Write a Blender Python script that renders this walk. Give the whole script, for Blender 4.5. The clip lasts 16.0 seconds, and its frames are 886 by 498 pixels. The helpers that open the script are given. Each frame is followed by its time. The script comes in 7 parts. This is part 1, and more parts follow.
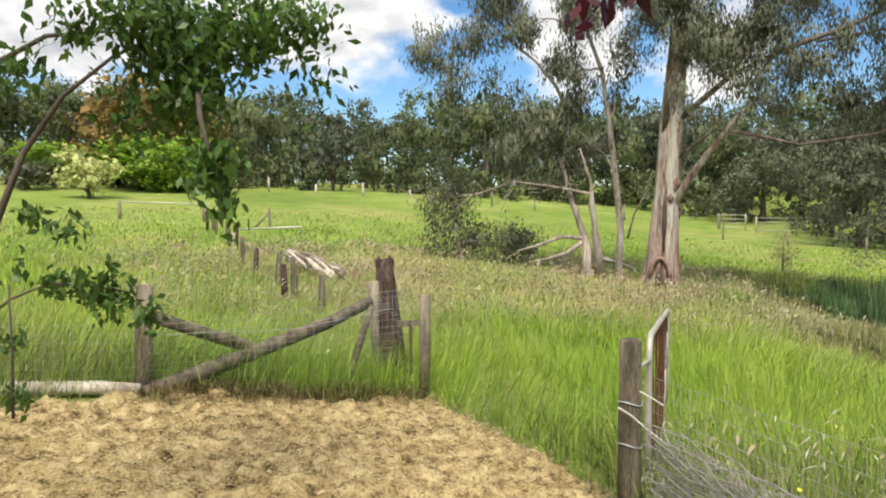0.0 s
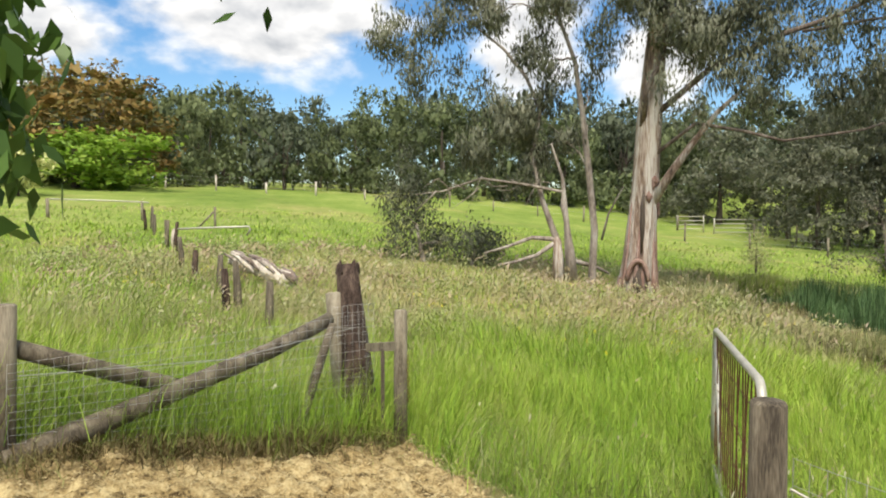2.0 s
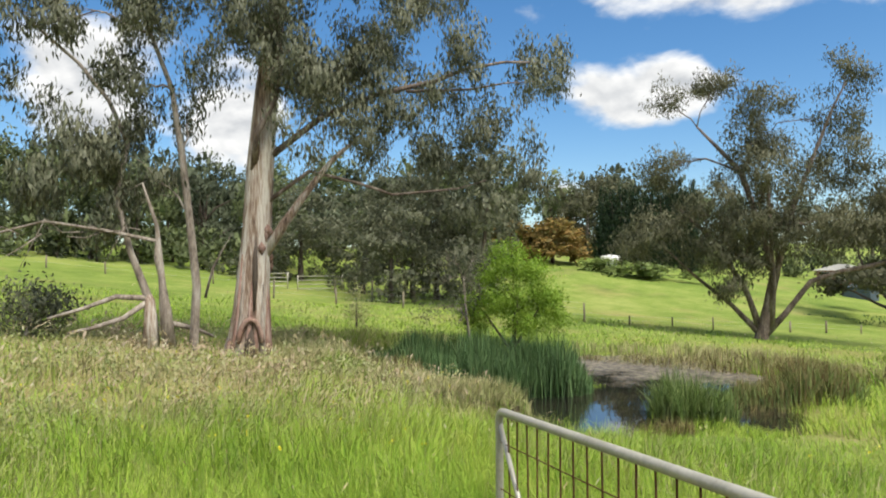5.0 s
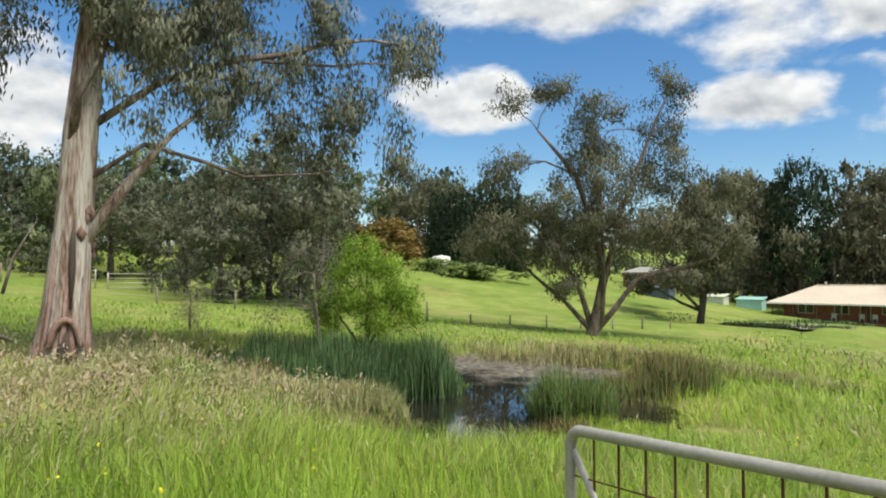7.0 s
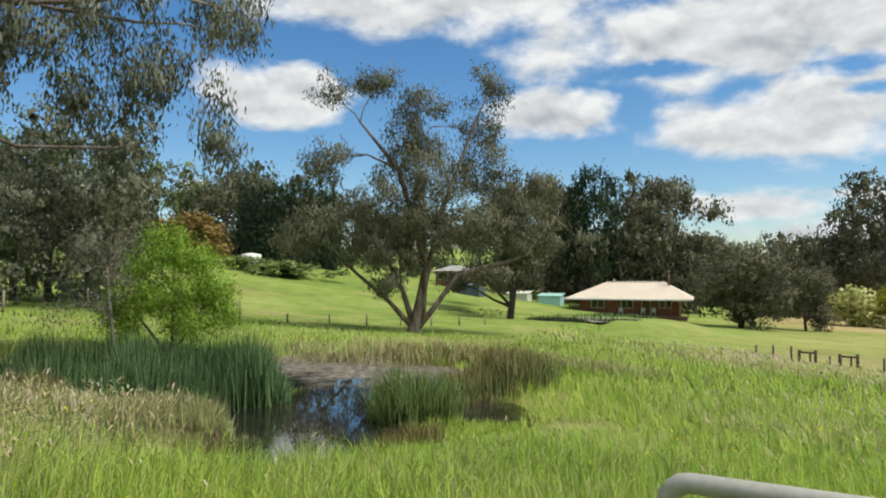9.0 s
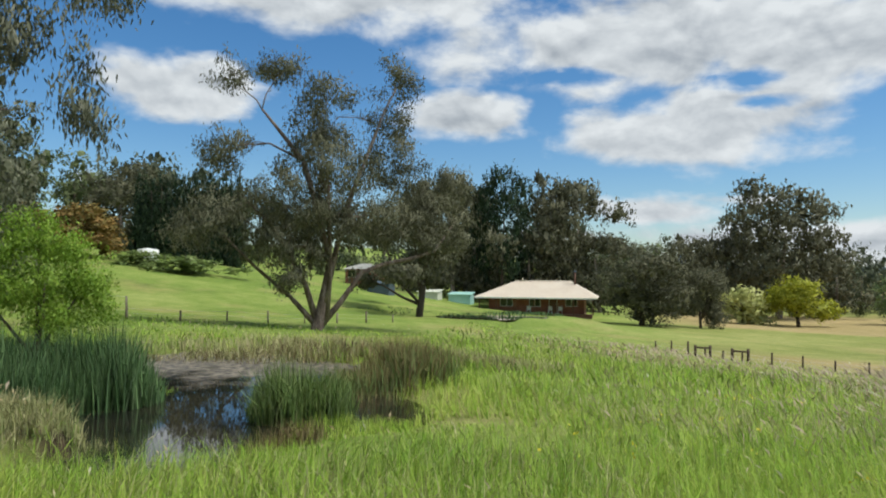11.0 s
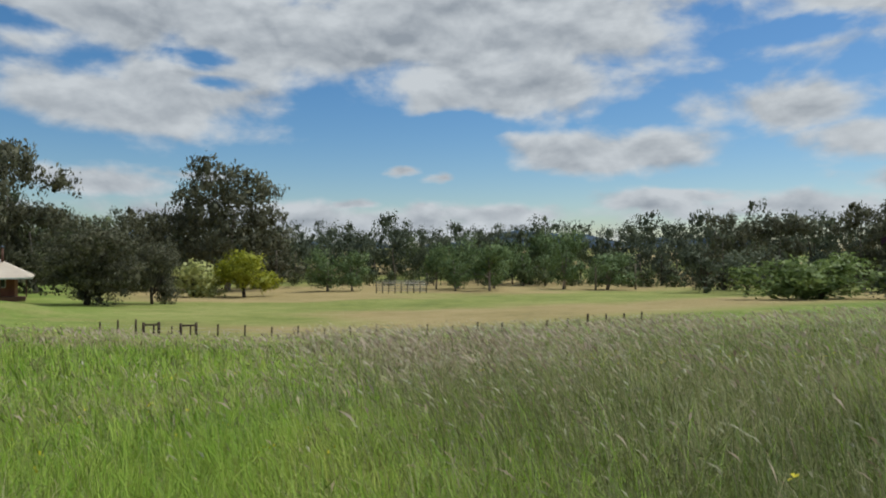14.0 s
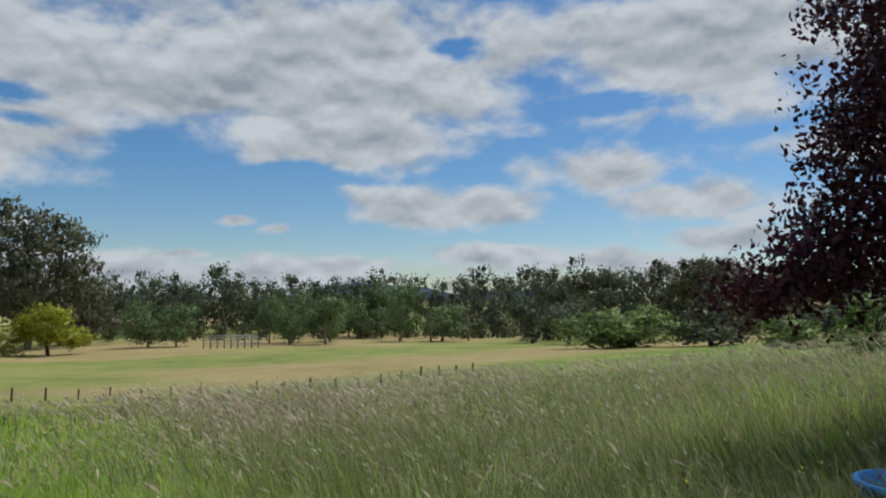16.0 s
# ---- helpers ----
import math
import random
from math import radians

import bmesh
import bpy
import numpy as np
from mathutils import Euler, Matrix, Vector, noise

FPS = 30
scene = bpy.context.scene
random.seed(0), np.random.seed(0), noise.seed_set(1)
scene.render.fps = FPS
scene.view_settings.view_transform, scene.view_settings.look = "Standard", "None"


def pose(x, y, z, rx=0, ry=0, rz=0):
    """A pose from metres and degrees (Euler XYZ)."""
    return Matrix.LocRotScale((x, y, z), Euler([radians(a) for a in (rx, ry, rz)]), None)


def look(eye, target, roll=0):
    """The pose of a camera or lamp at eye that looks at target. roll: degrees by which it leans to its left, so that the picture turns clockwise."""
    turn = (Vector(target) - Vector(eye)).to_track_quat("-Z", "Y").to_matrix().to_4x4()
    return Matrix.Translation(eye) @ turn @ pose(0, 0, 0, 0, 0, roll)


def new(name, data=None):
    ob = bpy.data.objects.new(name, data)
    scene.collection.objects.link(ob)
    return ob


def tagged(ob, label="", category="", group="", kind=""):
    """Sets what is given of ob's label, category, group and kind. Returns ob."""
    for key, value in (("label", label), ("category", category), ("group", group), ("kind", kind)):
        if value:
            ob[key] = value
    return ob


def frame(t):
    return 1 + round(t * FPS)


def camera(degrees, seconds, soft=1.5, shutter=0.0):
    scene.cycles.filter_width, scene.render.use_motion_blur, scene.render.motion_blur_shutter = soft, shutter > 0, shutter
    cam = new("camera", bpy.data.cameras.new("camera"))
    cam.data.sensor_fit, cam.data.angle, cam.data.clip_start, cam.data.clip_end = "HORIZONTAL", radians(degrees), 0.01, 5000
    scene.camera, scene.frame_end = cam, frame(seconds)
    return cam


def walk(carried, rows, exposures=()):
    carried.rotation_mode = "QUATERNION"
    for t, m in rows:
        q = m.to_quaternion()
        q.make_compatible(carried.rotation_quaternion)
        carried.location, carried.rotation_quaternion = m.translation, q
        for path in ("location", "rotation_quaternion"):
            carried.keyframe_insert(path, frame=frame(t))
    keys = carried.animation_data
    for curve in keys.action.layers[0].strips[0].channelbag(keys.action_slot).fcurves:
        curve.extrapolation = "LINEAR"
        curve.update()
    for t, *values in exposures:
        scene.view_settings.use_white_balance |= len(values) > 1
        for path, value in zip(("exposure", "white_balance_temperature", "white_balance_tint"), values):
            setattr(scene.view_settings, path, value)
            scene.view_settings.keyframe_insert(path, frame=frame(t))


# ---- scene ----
cam = camera(66.2, 16.0, soft=2.0)
PATH = [
    (0, (0.297, 0.841, 1.906), (0.269, 2.838, 1.801), -0.13),
    (0.5, (0.237, 1.203, 1.901), (0.226, 3.200, 1.796), -0.11),
    (1, (0.134, 1.607, 1.878), (0.145, 3.604, 1.773), 0.01),
    (1.5, (0.101, 2.013, 1.857), (0.153, 4.009, 1.750), 0.05),
    (2, (0.045, 2.394, 1.836), (0.154, 4.389, 1.735), 0.10),
    (2.5, (0.007, 2.767, 1.808), (0.258, 4.749, 1.728), 0.13),
    (3, (-0.043, 3.151, 1.800), (0.438, 5.093, 1.781), 0.16),
    (3.5, (-0.093, 3.505, 1.774), (0.629, 5.370, 1.793), 0.01),
    (4, (-0.087, 3.873, 1.760), (0.832, 5.649, 1.795), 0.03),
    (4.5, (-0.120, 4.243, 1.743), (0.975, 5.915, 1.799), -0.07),
    (7, (0.094, 6.159, 1.540), (1.687, 7.365, 1.615), 0.19),
    (7.5, (0.231, 6.494, 1.518), (1.905, 7.586, 1.595), 0.22),
    (8, (0.414, 6.815, 1.478), (2.154, 7.798, 1.556), 0.03),
    (8.5, (0.647, 7.027, 1.438), (2.449, 7.893, 1.512), 0.03),
    (9, (0.871, 7.197, 1.402), (2.734, 7.922, 1.477), 0.05),
    (11.5, (1.857, 7.141, 1.189), (3.833, 7.444, 1.248), 0.14),
    (12, (1.917, 7.098, 1.197), (3.917, 7.099, 1.225), -0.20),
    (12.5, (1.922, 7.045, 1.214), (3.897, 6.727, 1.220), -0.08),
    (13, (1.976, 6.997, 1.227), (3.881, 6.387, 1.233), 0.09),
    (13.5, (1.989, 6.957, 1.244), (3.806, 6.122, 1.249), 0.01),
    (14, (1.971, 6.924, 1.263), (3.706, 5.929, 1.269), 0.01),
    (14.5, (1.935, 6.903, 1.283), (3.576, 5.760, 1.307), -0.01),
    (15, (1.886, 6.898, 1.300), (3.448, 5.650, 1.383), -0.03),
    (15.5, (1.831, 6.896, 1.313), (3.325, 5.575, 1.452), 0.05),
    (16, (1.769, 6.890, 1.321), (3.216, 5.519, 1.480), -0.07),
]

EXPOSURES = [(0.0, 0.58, 6700, 10), (4.5, 0.50, 6600, 9), (7.0, 0.34, 6500, 8), (9.0, 0.22, 6450, 7), (11.5, -0.02, 6100, 6), (13.0, -0.26, 6050, 6), (16.0, -0.43, 5950, 7)]
walk(cam, [(t, look(e, q, r)) for t, e, q, r in PATH], EXPOSURES)

# ---- world and sun ----
SUN_AZ, SUN_EL = 184.0, 60.0      # degrees east of +y, degrees up
world = bpy.data.worlds.new("sky_world")
scene.world = world
world.use_nodes = True
wn, wl = world.node_tree.nodes, world.node_tree.links
wn.clear()


def wnode(kind, **values):
    n = wn.new(kind)
    for key, value in values.items():
        n.inputs[key].default_value = value
    return n


sky = wn.new("ShaderNodeTexSky")
sky.sky_type = "NISHITA"
sky.sun_disc = False
sky.sun_elevation = radians(SUN_EL)
sky.sun_rotation = radians(SUN_AZ)
sky.air_density, sky.dust_density, sky.ozone_density = 1.0, 0.6, 2.0
coord = wn.new("ShaderNodeTexCoord")
split = wn.new("ShaderNodeSeparateXYZ")
wl.new(coord.outputs["Generated"], split.inputs[0])


def wmath(op, a, b):
    n = wn.new("ShaderNodeMath")
    n.operation = op
    for i, v in enumerate((a, b)):
        if isinstance(v, (int, float)):
            n.inputs[i].default_value = v
        else:
            wl.new(v, n.inputs[i])
    return n.outputs[0]


up = wmath("MAXIMUM", split.outputs["Z"], 0.0)
low = wmath("ADD", up, 0.20)
comb = wn.new("ShaderNodeCombineXYZ")
wl.new(wmath("DIVIDE", split.outputs["X"], low), comb.inputs[0])
wl.new(wmath("DIVIDE", split.outputs["Y"], low), comb.inputs[1])
big = wnode("ShaderNodeTexNoise", Scale=1.0, Detail=10.0, Roughness=0.55, Distortion=0.15)
wl.new(comb.outputs[0], big.inputs["Vector"])

# the cloud banks over the walk: azimuth from +y, elevation, and their reach in degrees
BANKS = [(-8, 16.5, 10, 3.8), (-30, 13, 10, 4.5), (-12, 16, 12, 5.5), (10.6, 14.4, 7, 5.5), (20, 12.5, 5, 5), (52, 14.2, 4.6, 3.2), (57, 14.8, 4.0, 2.8), (78.2, 13.1, 6.0, 2.5),
         (68, 22.5, 22, 3.4), (93.4, 18.6, 20, 5.0), (93, 11.3, 9, 2.9), (99, 12.5, 10, 4.4), (115, 17.2, 30, 5.0), (134, 8.0, 11.0, 2.4), (126, 13.6, 11, 3.8), (122, 20, 28, 6.5), (155, 19.5, 20, 6.0)]
WISPS = [(48.5, 7.3, 2.2, 1.0), (93.2, 5.2, 6.0, 1.2), (97.4, 2.8, 5.0, 0.9), (116.6, 6.8, 1.5, 0.6), (120.0, 6.3, 1.5, 0.5), (113.5, 3.9, 2.0, 0.6), (113, 2.0, 30, 1.6), (137.5, 3.8, 7, 1.0),
         (146, 10.8, 9, 2.2), (154.5, 8.3, 9, 1.9), (156, 5.2, 6, 1.4), (140, 4.1, 7, 0.9), (112.5, 3.9, 2.2, 0.6), (86, 3.2, 5, 0.8), (165, 12, 7, 2.2), (101, 6.0, 4, 0.6), (104, 3.0, 14, 1.5), (124, 3.0, 12, 1.3), (146, 3.2, 14, 1.6)]
GAPS = [(100.9, 15.0, 4.5, 1.2), (135.2, 21.0, 3.0, 1.3), (149, 16.0, 7.0, 1.3), (101.4, 13.2, 5.0, 1.0), (120, 10.3, 9.0, 1.3), (87, 16.2, 4, 1.0)]
az_deg = wmath("MULTIPLY", wmath("ARCTAN2", split.outputs["X"], split.outputs["Y"]), 57.2958)
el_deg = wmath("MULTIPLY", wmath("ARCSINE", split.outputs["Z"], 0.0), 57.2958)


def wvec(op, a, b):
    n = wn.new("ShaderNodeVectorMath")
    n.operation = op
    for i, v in enumerate((a, b)):
        if isinstance(v, tuple):
            n.inputs[i].default_value = v
        else:
            wl.new(v, n.inputs[i])
    return n.outputs["Value" if op == "LENGTH" else "Vector"]


def wstep(v, a, b):
    n = wn.new("ShaderNodeMapRange")
    n.interpolation_type = "SMOOTHSTEP"
    n.inputs["From Min"].default_value, n.inputs["From Max"].default_value = a, b
    wl.new(v, n.inputs["Value"])
    return n.outputs[0]


spot = wn.new("ShaderNodeCombineXYZ")
wl.new(az_deg, spot.inputs[0]), wl.new(el_deg, spot.inputs[1])
stir = wnode("ShaderNodeTexNoise", Scale=1.0, Detail=4.0, Roughness=0.6)
wl.new(wvec("MULTIPLY", spot.outputs[0], (0.11, 0.28, 1.0)), stir.inputs["Vector"])
place = wvec("ADD", spot.outputs[0], wvec("MULTIPLY", wvec("SUBTRACT", stir.outputs["Color"], (0.5, 0.5, 0.5)), (6.0, 2.4, 0.0)))


def reach(rows, at):
    """1 in the middle of the nearest cloud, 0 on its rim."""
    best = None
    for a, e, ra, re in rows:
        v = wmath("SUBTRACT", 1.0, wvec("LENGTH", wvec("MULTIPLY", wvec("SUBTRACT", at, (a, e, 0.0)), (1 / ra, 1 / re, 0.0)), (0.0, 0.0, 0.0)))
        best = v if best is None else wmath("MAXIMUM", best, v)
    return best


puff_at = wvec("MULTIPLY", spot.outputs[0], (0.15, 0.25, 1.0))
puffs = wnode("ShaderNodeTexNoise", Scale=1.0, Detail=8.0, Roughness=0.53, Distortion=0.15)
wl.new(puff_at, puffs.inputs["Vector"])
above = wnode("ShaderNodeTexNoise", Scale=1.0, Detail=5.0, Roughness=0.5, Distortion=0.15)
wl.new(wvec("ADD", puff_at, (0.0, 0.22, 0.0)), above.inputs["Vector"])
ragged = wmath("MULTIPLY", wmath("SUBTRACT", puffs.outputs["Fac"], 0.5), 1.9)
body = wmath("MAXIMUM", reach(BANKS, place), wmath("MULTIPLY", reach(WISPS, place), 0.8))
body = wmath("SUBTRACT", body, wmath("MAXIMUM", wmath("MULTIPLY", reach(GAPS, place), 0.75), 0.0))
body = wmath("ADD", body, ragged)
front = wmath("MULTIPLY", wmath("SUBTRACT", 1.0, wstep(el_deg, 23.0, 29.0)), wmath("MULTIPLY", wstep(az_deg, -60.0, -45.0), wmath("SUBTRACT", 1.0, wstep(az_deg, 168.0, 178.0))))
over = wmath("MULTIPLY", wstep(big.outputs["Fac"], 0.452, 0.53), wmath("SUBTRACT", 1.0, front))
cover = wmath("MAXIMUM", wmath("MULTIPLY", wstep(body, -0.06, 0.5), front), over)
shade = wn.new("ShaderNodeValToRGB")
shade.color_ramp.elements[0].position, shade.color_ramp.elements[1].position = 0.2, 0.72
shade.color_ramp.elements[0].color, shade.color_ramp.elements[1].color = (0.50, 0.53, 0.575, 1), (1.0, 1.0, 1.0, 1)
relief = wmath("MULTIPLY", wmath("SUBTRACT", puffs.outputs["Fac"], above.outputs["Fac"]), 1.9)
wl.new(wmath("ADD", wmath("SUBTRACT", 0.70, wmath("MULTIPLY", wmath("MAXIMUM", body, 0.0), 0.30)), relief), shade.inputs[0])
sky_light = wnode("ShaderNodeBackground", Strength=0.115)
deep = wnode("ShaderNodeHueSaturation", Saturation=1.3)
wl.new(sky.outputs[0], deep.inputs["Color"])
wl.new(deep.outputs[0], sky_light.inputs["Color"])
cloud_light = wnode("ShaderNodeBackground", Strength=0.77)
wl.new(shade.outputs[0], cloud_light.inputs["Color"])
blend = wn.new("ShaderNodeMixShader")
wl.new(cover, blend.inputs[0])
wl.new(sky_light.outputs[0], blend.inputs[1])
wl.new(cloud_light.outputs[0], blend.inputs[2])
wout = wn.new("ShaderNodeOutputWorld")
wl.new(blend.outputs[0], wout.inputs[0])

sun_lamp = bpy.data.lights.new("sun", "SUN")
sun_lamp.energy, sun_lamp.angle, sun_lamp.color = 3.9, radians(28.0), (1.0, 0.95, 0.86)
az, el = radians(SUN_AZ), radians(SUN_EL)
sun_at = Vector((math.sin(az) * math.cos(el), math.cos(az) * math.cos(el), math.sin(el)))
new("sun", sun_lamp).matrix_world = look(sun_at * 60, (0, 0, 0))

# ---- materials ----


def material(name):
    m = bpy.data.materials.new(name)
    m.use_nodes = True
    nt = m.node_tree
    nt.nodes.clear()
    return m, nt.nodes, nt.links


def ramp(nodes, stops):
    r = nodes.new("ShaderNodeValToRGB")
    el = r.color_ramp.elements
    while len(el) < len(stops):
        el.new(0.5)
    for e, (p, c) in zip(el, stops):
        e.position, e.color = p, (*c, 1)
    return r


def surface(name, stops, scale=4.0, rough=0.8, metal=0.0, bump=0.3, fine=40.0, stretch=(1, 1, 1), detail=6.0, spec=0.3):
    """A painted, wooden, stony or metal surface: colour from noise at two scales, with relief."""
    m, n, l = material(name)
    tc = n.new("ShaderNodeTexCoord")
    mp = n.new("ShaderNodeMapping")
    mp.inputs["Scale"].default_value = stretch
    l.new(tc.outputs["Object"], mp.inputs[0])
    a = n.new("ShaderNodeTexNoise")
    a.inputs["Scale"].default_value, a.inputs["Detail"].default_value = scale, detail
    b = n.new("ShaderNodeTexNoise")
    b.inputs["Scale"].default_value, b.inputs["Detail"].default_value = fine, 4.0
    l.new(mp.outputs[0], a.inputs["Vector"]), l.new(mp.outputs[0], b.inputs["Vector"])
    mix = n.new("ShaderNodeMix")
    mix.inputs[0].default_value = 0.4
    l.new(a.outputs["Fac"], mix.inputs[2]), l.new(b.outputs["Fac"], mix.inputs[3])
    r = ramp(n, stops)
    l.new(mix.outputs[0], r.inputs[0])
    p = n.new("ShaderNodeBsdfPrincipled")
    p.inputs["Roughness"].default_value, p.inputs["Metallic"].default_value = rough, metal
    p.inputs["Specular IOR Level"].default_value = spec
    l.new(r.outputs[0], p.inputs["Base Color"])
    if bump:
        bp = n.new("ShaderNodeBump")
        bp.inputs["Strength"].default_value, bp.inputs["Distance"].default_value = bump, 0.02
        l.new(mix.outputs[0], bp.inputs["Height"]), l.new(bp.outputs[0], p.inputs["Normal"])
    o = n.new("ShaderNodeOutputMaterial")
    l.new(p.outputs[0], o.inputs[0])
    return m


def foliage(name, stops, rough=0.6, through_light=0.3, patch=0.25, own=0.5):
    """Leaves or blades: each island takes its own tone, patches drift over the place, light comes through."""
    m, n, l = material(name)
    g = n.new("ShaderNodeNewGeometry")
    tc = n.new("ShaderNodeNewGeometry")
    tones = []
    for scale, gain in ((patch, 1.5), (patch * 6.5, 1.5)):
        no = n.new("ShaderNodeTexNoise")
        no.inputs["Scale"].default_value, no.inputs["Detail"].default_value = scale, 3.0
        l.new(tc.outputs["Position"], no.inputs["Vector"])
        st = n.new("ShaderNodeMapRange")
        st.inputs["From Min"].default_value, st.inputs["From Max"].default_value = 0.5 - 0.5 / gain, 0.5 + 0.5 / gain
        l.new(no.outputs["Fac"], st.inputs["Value"])
        tones.append(st.outputs[0])
    two = n.new("ShaderNodeMix")
    two.inputs[0].default_value = 0.5
    l.new(tones[0], two.inputs[2]), l.new(tones[1], two.inputs[3])
    mix = n.new("ShaderNodeMix")
    mix.inputs[0].default_value = 1 - own
    l.new(g.outputs["Random Per Island"], mix.inputs[2]), l.new(two.outputs[0], mix.inputs[3])
    r = ramp(n, stops)
    l.new(mix.outputs[0], r.inputs[0])
    p = n.new("ShaderNodeBsdfPrincipled")
    p.inputs["Roughness"].default_value = rough
    p.inputs["Specular IOR Level"].default_value = 0.25
    t = n.new("ShaderNodeBsdfTranslucent")
    l.new(r.outputs[0], p.inputs["Base Color"]), l.new(r.outputs[0], t.inputs["Color"])
    s = n.new("ShaderNodeMixShader")
    s.inputs[0].default_value = through_light
    l.new(p.outputs[0], s.inputs[1]), l.new(t.outputs[0], s.inputs[2])
    o = n.new("ShaderNodeOutputMaterial")
    l.new(s.outputs[0], o.inputs[0])
    return m


LUSH = foliage("lush_blades", [(0.2, (0.11, 0.25, 0.024)), (0.5, (0.33, 0.51, 0.055)), (0.8, (0.62, 0.68, 0.16))], 0.5, 0.45, patch=0.3, own=0.35)
MEADOW = foliage("meadow_blades", [(0.2, (0.20, 0.25, 0.08)), (0.5, (0.43, 0.43, 0.19)), (0.8, (0.64, 0.56, 0.34))], 0.6, 0.4, patch=0.3, own=0.4)
# olive summer grass, with a cloud's shadow over the slope put into its colour
TALL = foliage("tall_cloud_shaded_blades", [(0.2, (0.08, 0.115, 0.028)), (0.5, (0.205, 0.24, 0.07)), (0.8, (0.43, 0.42, 0.21))], 0.6, 0.4, patch=0.3, own=0.4)
SEED_PINK = foliage("pinkish_seed_plumes", [(0.2, (0.24, 0.18, 0.12)), (0.5, (0.44, 0.345, 0.25)), (0.85, (0.60, 0.51, 0.39))], 0.85, 0.3, patch=0.3, own=0.4)
SEED_PALE = foliage("pale_seed_spikes", [(0.2, (0.30, 0.30, 0.17)), (0.55, (0.48, 0.46, 0.30)), (0.85, (0.66, 0.63, 0.47))], 0.8, 0.3)
SEED = foliage("seed_heads", [(0.2, (0.29, 0.22, 0.11)), (0.55, (0.45, 0.365, 0.20)), (0.85, (0.60, 0.53, 0.34))], 0.8, 0.3)
STRAW = foliage("cut_straw", [(0.15, (0.18, 0.125, 0.052)), (0.45, (0.39, 0.305, 0.15)), (0.8, (0.57, 0.475, 0.265))], 0.7, 0.15, patch=1.5)
REED = foliage("reed_blades", [(0.2, (0.035, 0.075, 0.024)), (0.5, (0.085, 0.165, 0.055)), (0.8, (0.17, 0.26, 0.10))], 0.65, 0.3)
REED_FRESH = foliage("fresh_rushes", [(0.2, (0.06, 0.11, 0.022)), (0.5, (0.13, 0.21, 0.05)), (0.85, (0.28, 0.34, 0.12))], 0.6, 0.3)
SEDGE = foliage("brown_sedge", [(0.2, (0.11, 0.08, 0.035)), (0.5, (0.22, 0.165, 0.07)), (0.85, (0.24, 0.28, 0.09))], 0.7, 0.25)
GUM = foliage("gum_leaves", [(0.2, (0.045, 0.052, 0.03)), (0.5, (0.118, 0.126, 0.074)), (0.82, (0.27, 0.27, 0.18))], 0.5, 0.2, patch=0.35, own=0.3)
GUM_OLIVE = foliage("olive_gum_leaves", [(0.2, (0.05, 0.054, 0.03)), (0.5, (0.115, 0.115, 0.063)), (0.82, (0.24, 0.23, 0.14))], 0.6, 0.25, patch=0.4, own=0.3)
DARK = foliage("dark_leaves", [(0.2, (0.010, 0.022, 0.010)), (0.5, (0.022, 0.045, 0.018)), (0.85, (0.05, 0.08, 0.03))], 0.5, 0.2)
WOODS = foliage("woodland_leaves", [(0.2, (0.055, 0.072, 0.032)), (0.5, (0.13, 0.16, 0.067)), (0.85, (0.245, 0.28, 0.12))], 0.65, 0.2, patch=0.4, own=0.3)
BRIGHT = foliage("spring_leaves", [(0.2, (0.12, 0.22, 0.02)), (0.5, (0.22, 0.36, 0.035)), (0.85, (0.38, 0.50, 0.08))], 0.5, 0.4)
WILLOW = foliage("willow_leaves", [(0.2, (0.10, 0.155, 0.035)), (0.5, (0.20, 0.27, 0.075)), (0.85, (0.34, 0.41, 0.15))], 0.5, 0.4)
GOLD = foliage("golden_leaves", [(0.2, (0.19, 0.22, 0.018)), (0.5, (0.36, 0.38, 0.03)), (0.85, (0.54, 0.53, 0.07))], 0.5, 0.35)
PALE = foliage("pale_yellow_leaves", [(0.2, (0.36, 0.39, 0.12)), (0.5, (0.58, 0.60, 0.22)), (0.85, (0.72, 0.72, 0.36))], 0.5, 0.35)
RUST = foliage("rusty_leaves", [(0.2, (0.10, 0.10, 0.02)), (0.45, (0.20, 0.15, 0.04)), (0.85, (0.35, 0.20, 0.06))], 0.55, 0.25)
PLUM = foliage("plum_leaves", [(0.2, (0.024, 0.008, 0.013)), (0.5, (0.06, 0.016, 0.025)), (0.85, (0.14, 0.035, 0.045))], 0.4, 0.25)
FAR_GUM = foliage("ridge_gum_leaves", [(0.2, (0.053, 0.065, 0.041)), (0.5, (0.107, 0.127, 0.075)), (0.85, (0.19, 0.213, 0.13))], 0.65, 0.25, patch=0.4, own=0.3)
MID_GREEN = foliage("flats_leaves", [(0.2, (0.09, 0.13, 0.05)), (0.5, (0.17, 0.24, 0.09)), (0.85, (0.28, 0.36, 0.15))], 0.6, 0.25, patch=0.4, own=0.3)
FRUIT_LEAF = foliage("orchard_leaves", [(0.2, (0.030, 0.065, 0.014)), (0.5, (0.065, 0.125, 0.024)), (0.85, (0.12, 0.21, 0.04))], 0.4, 0.35)

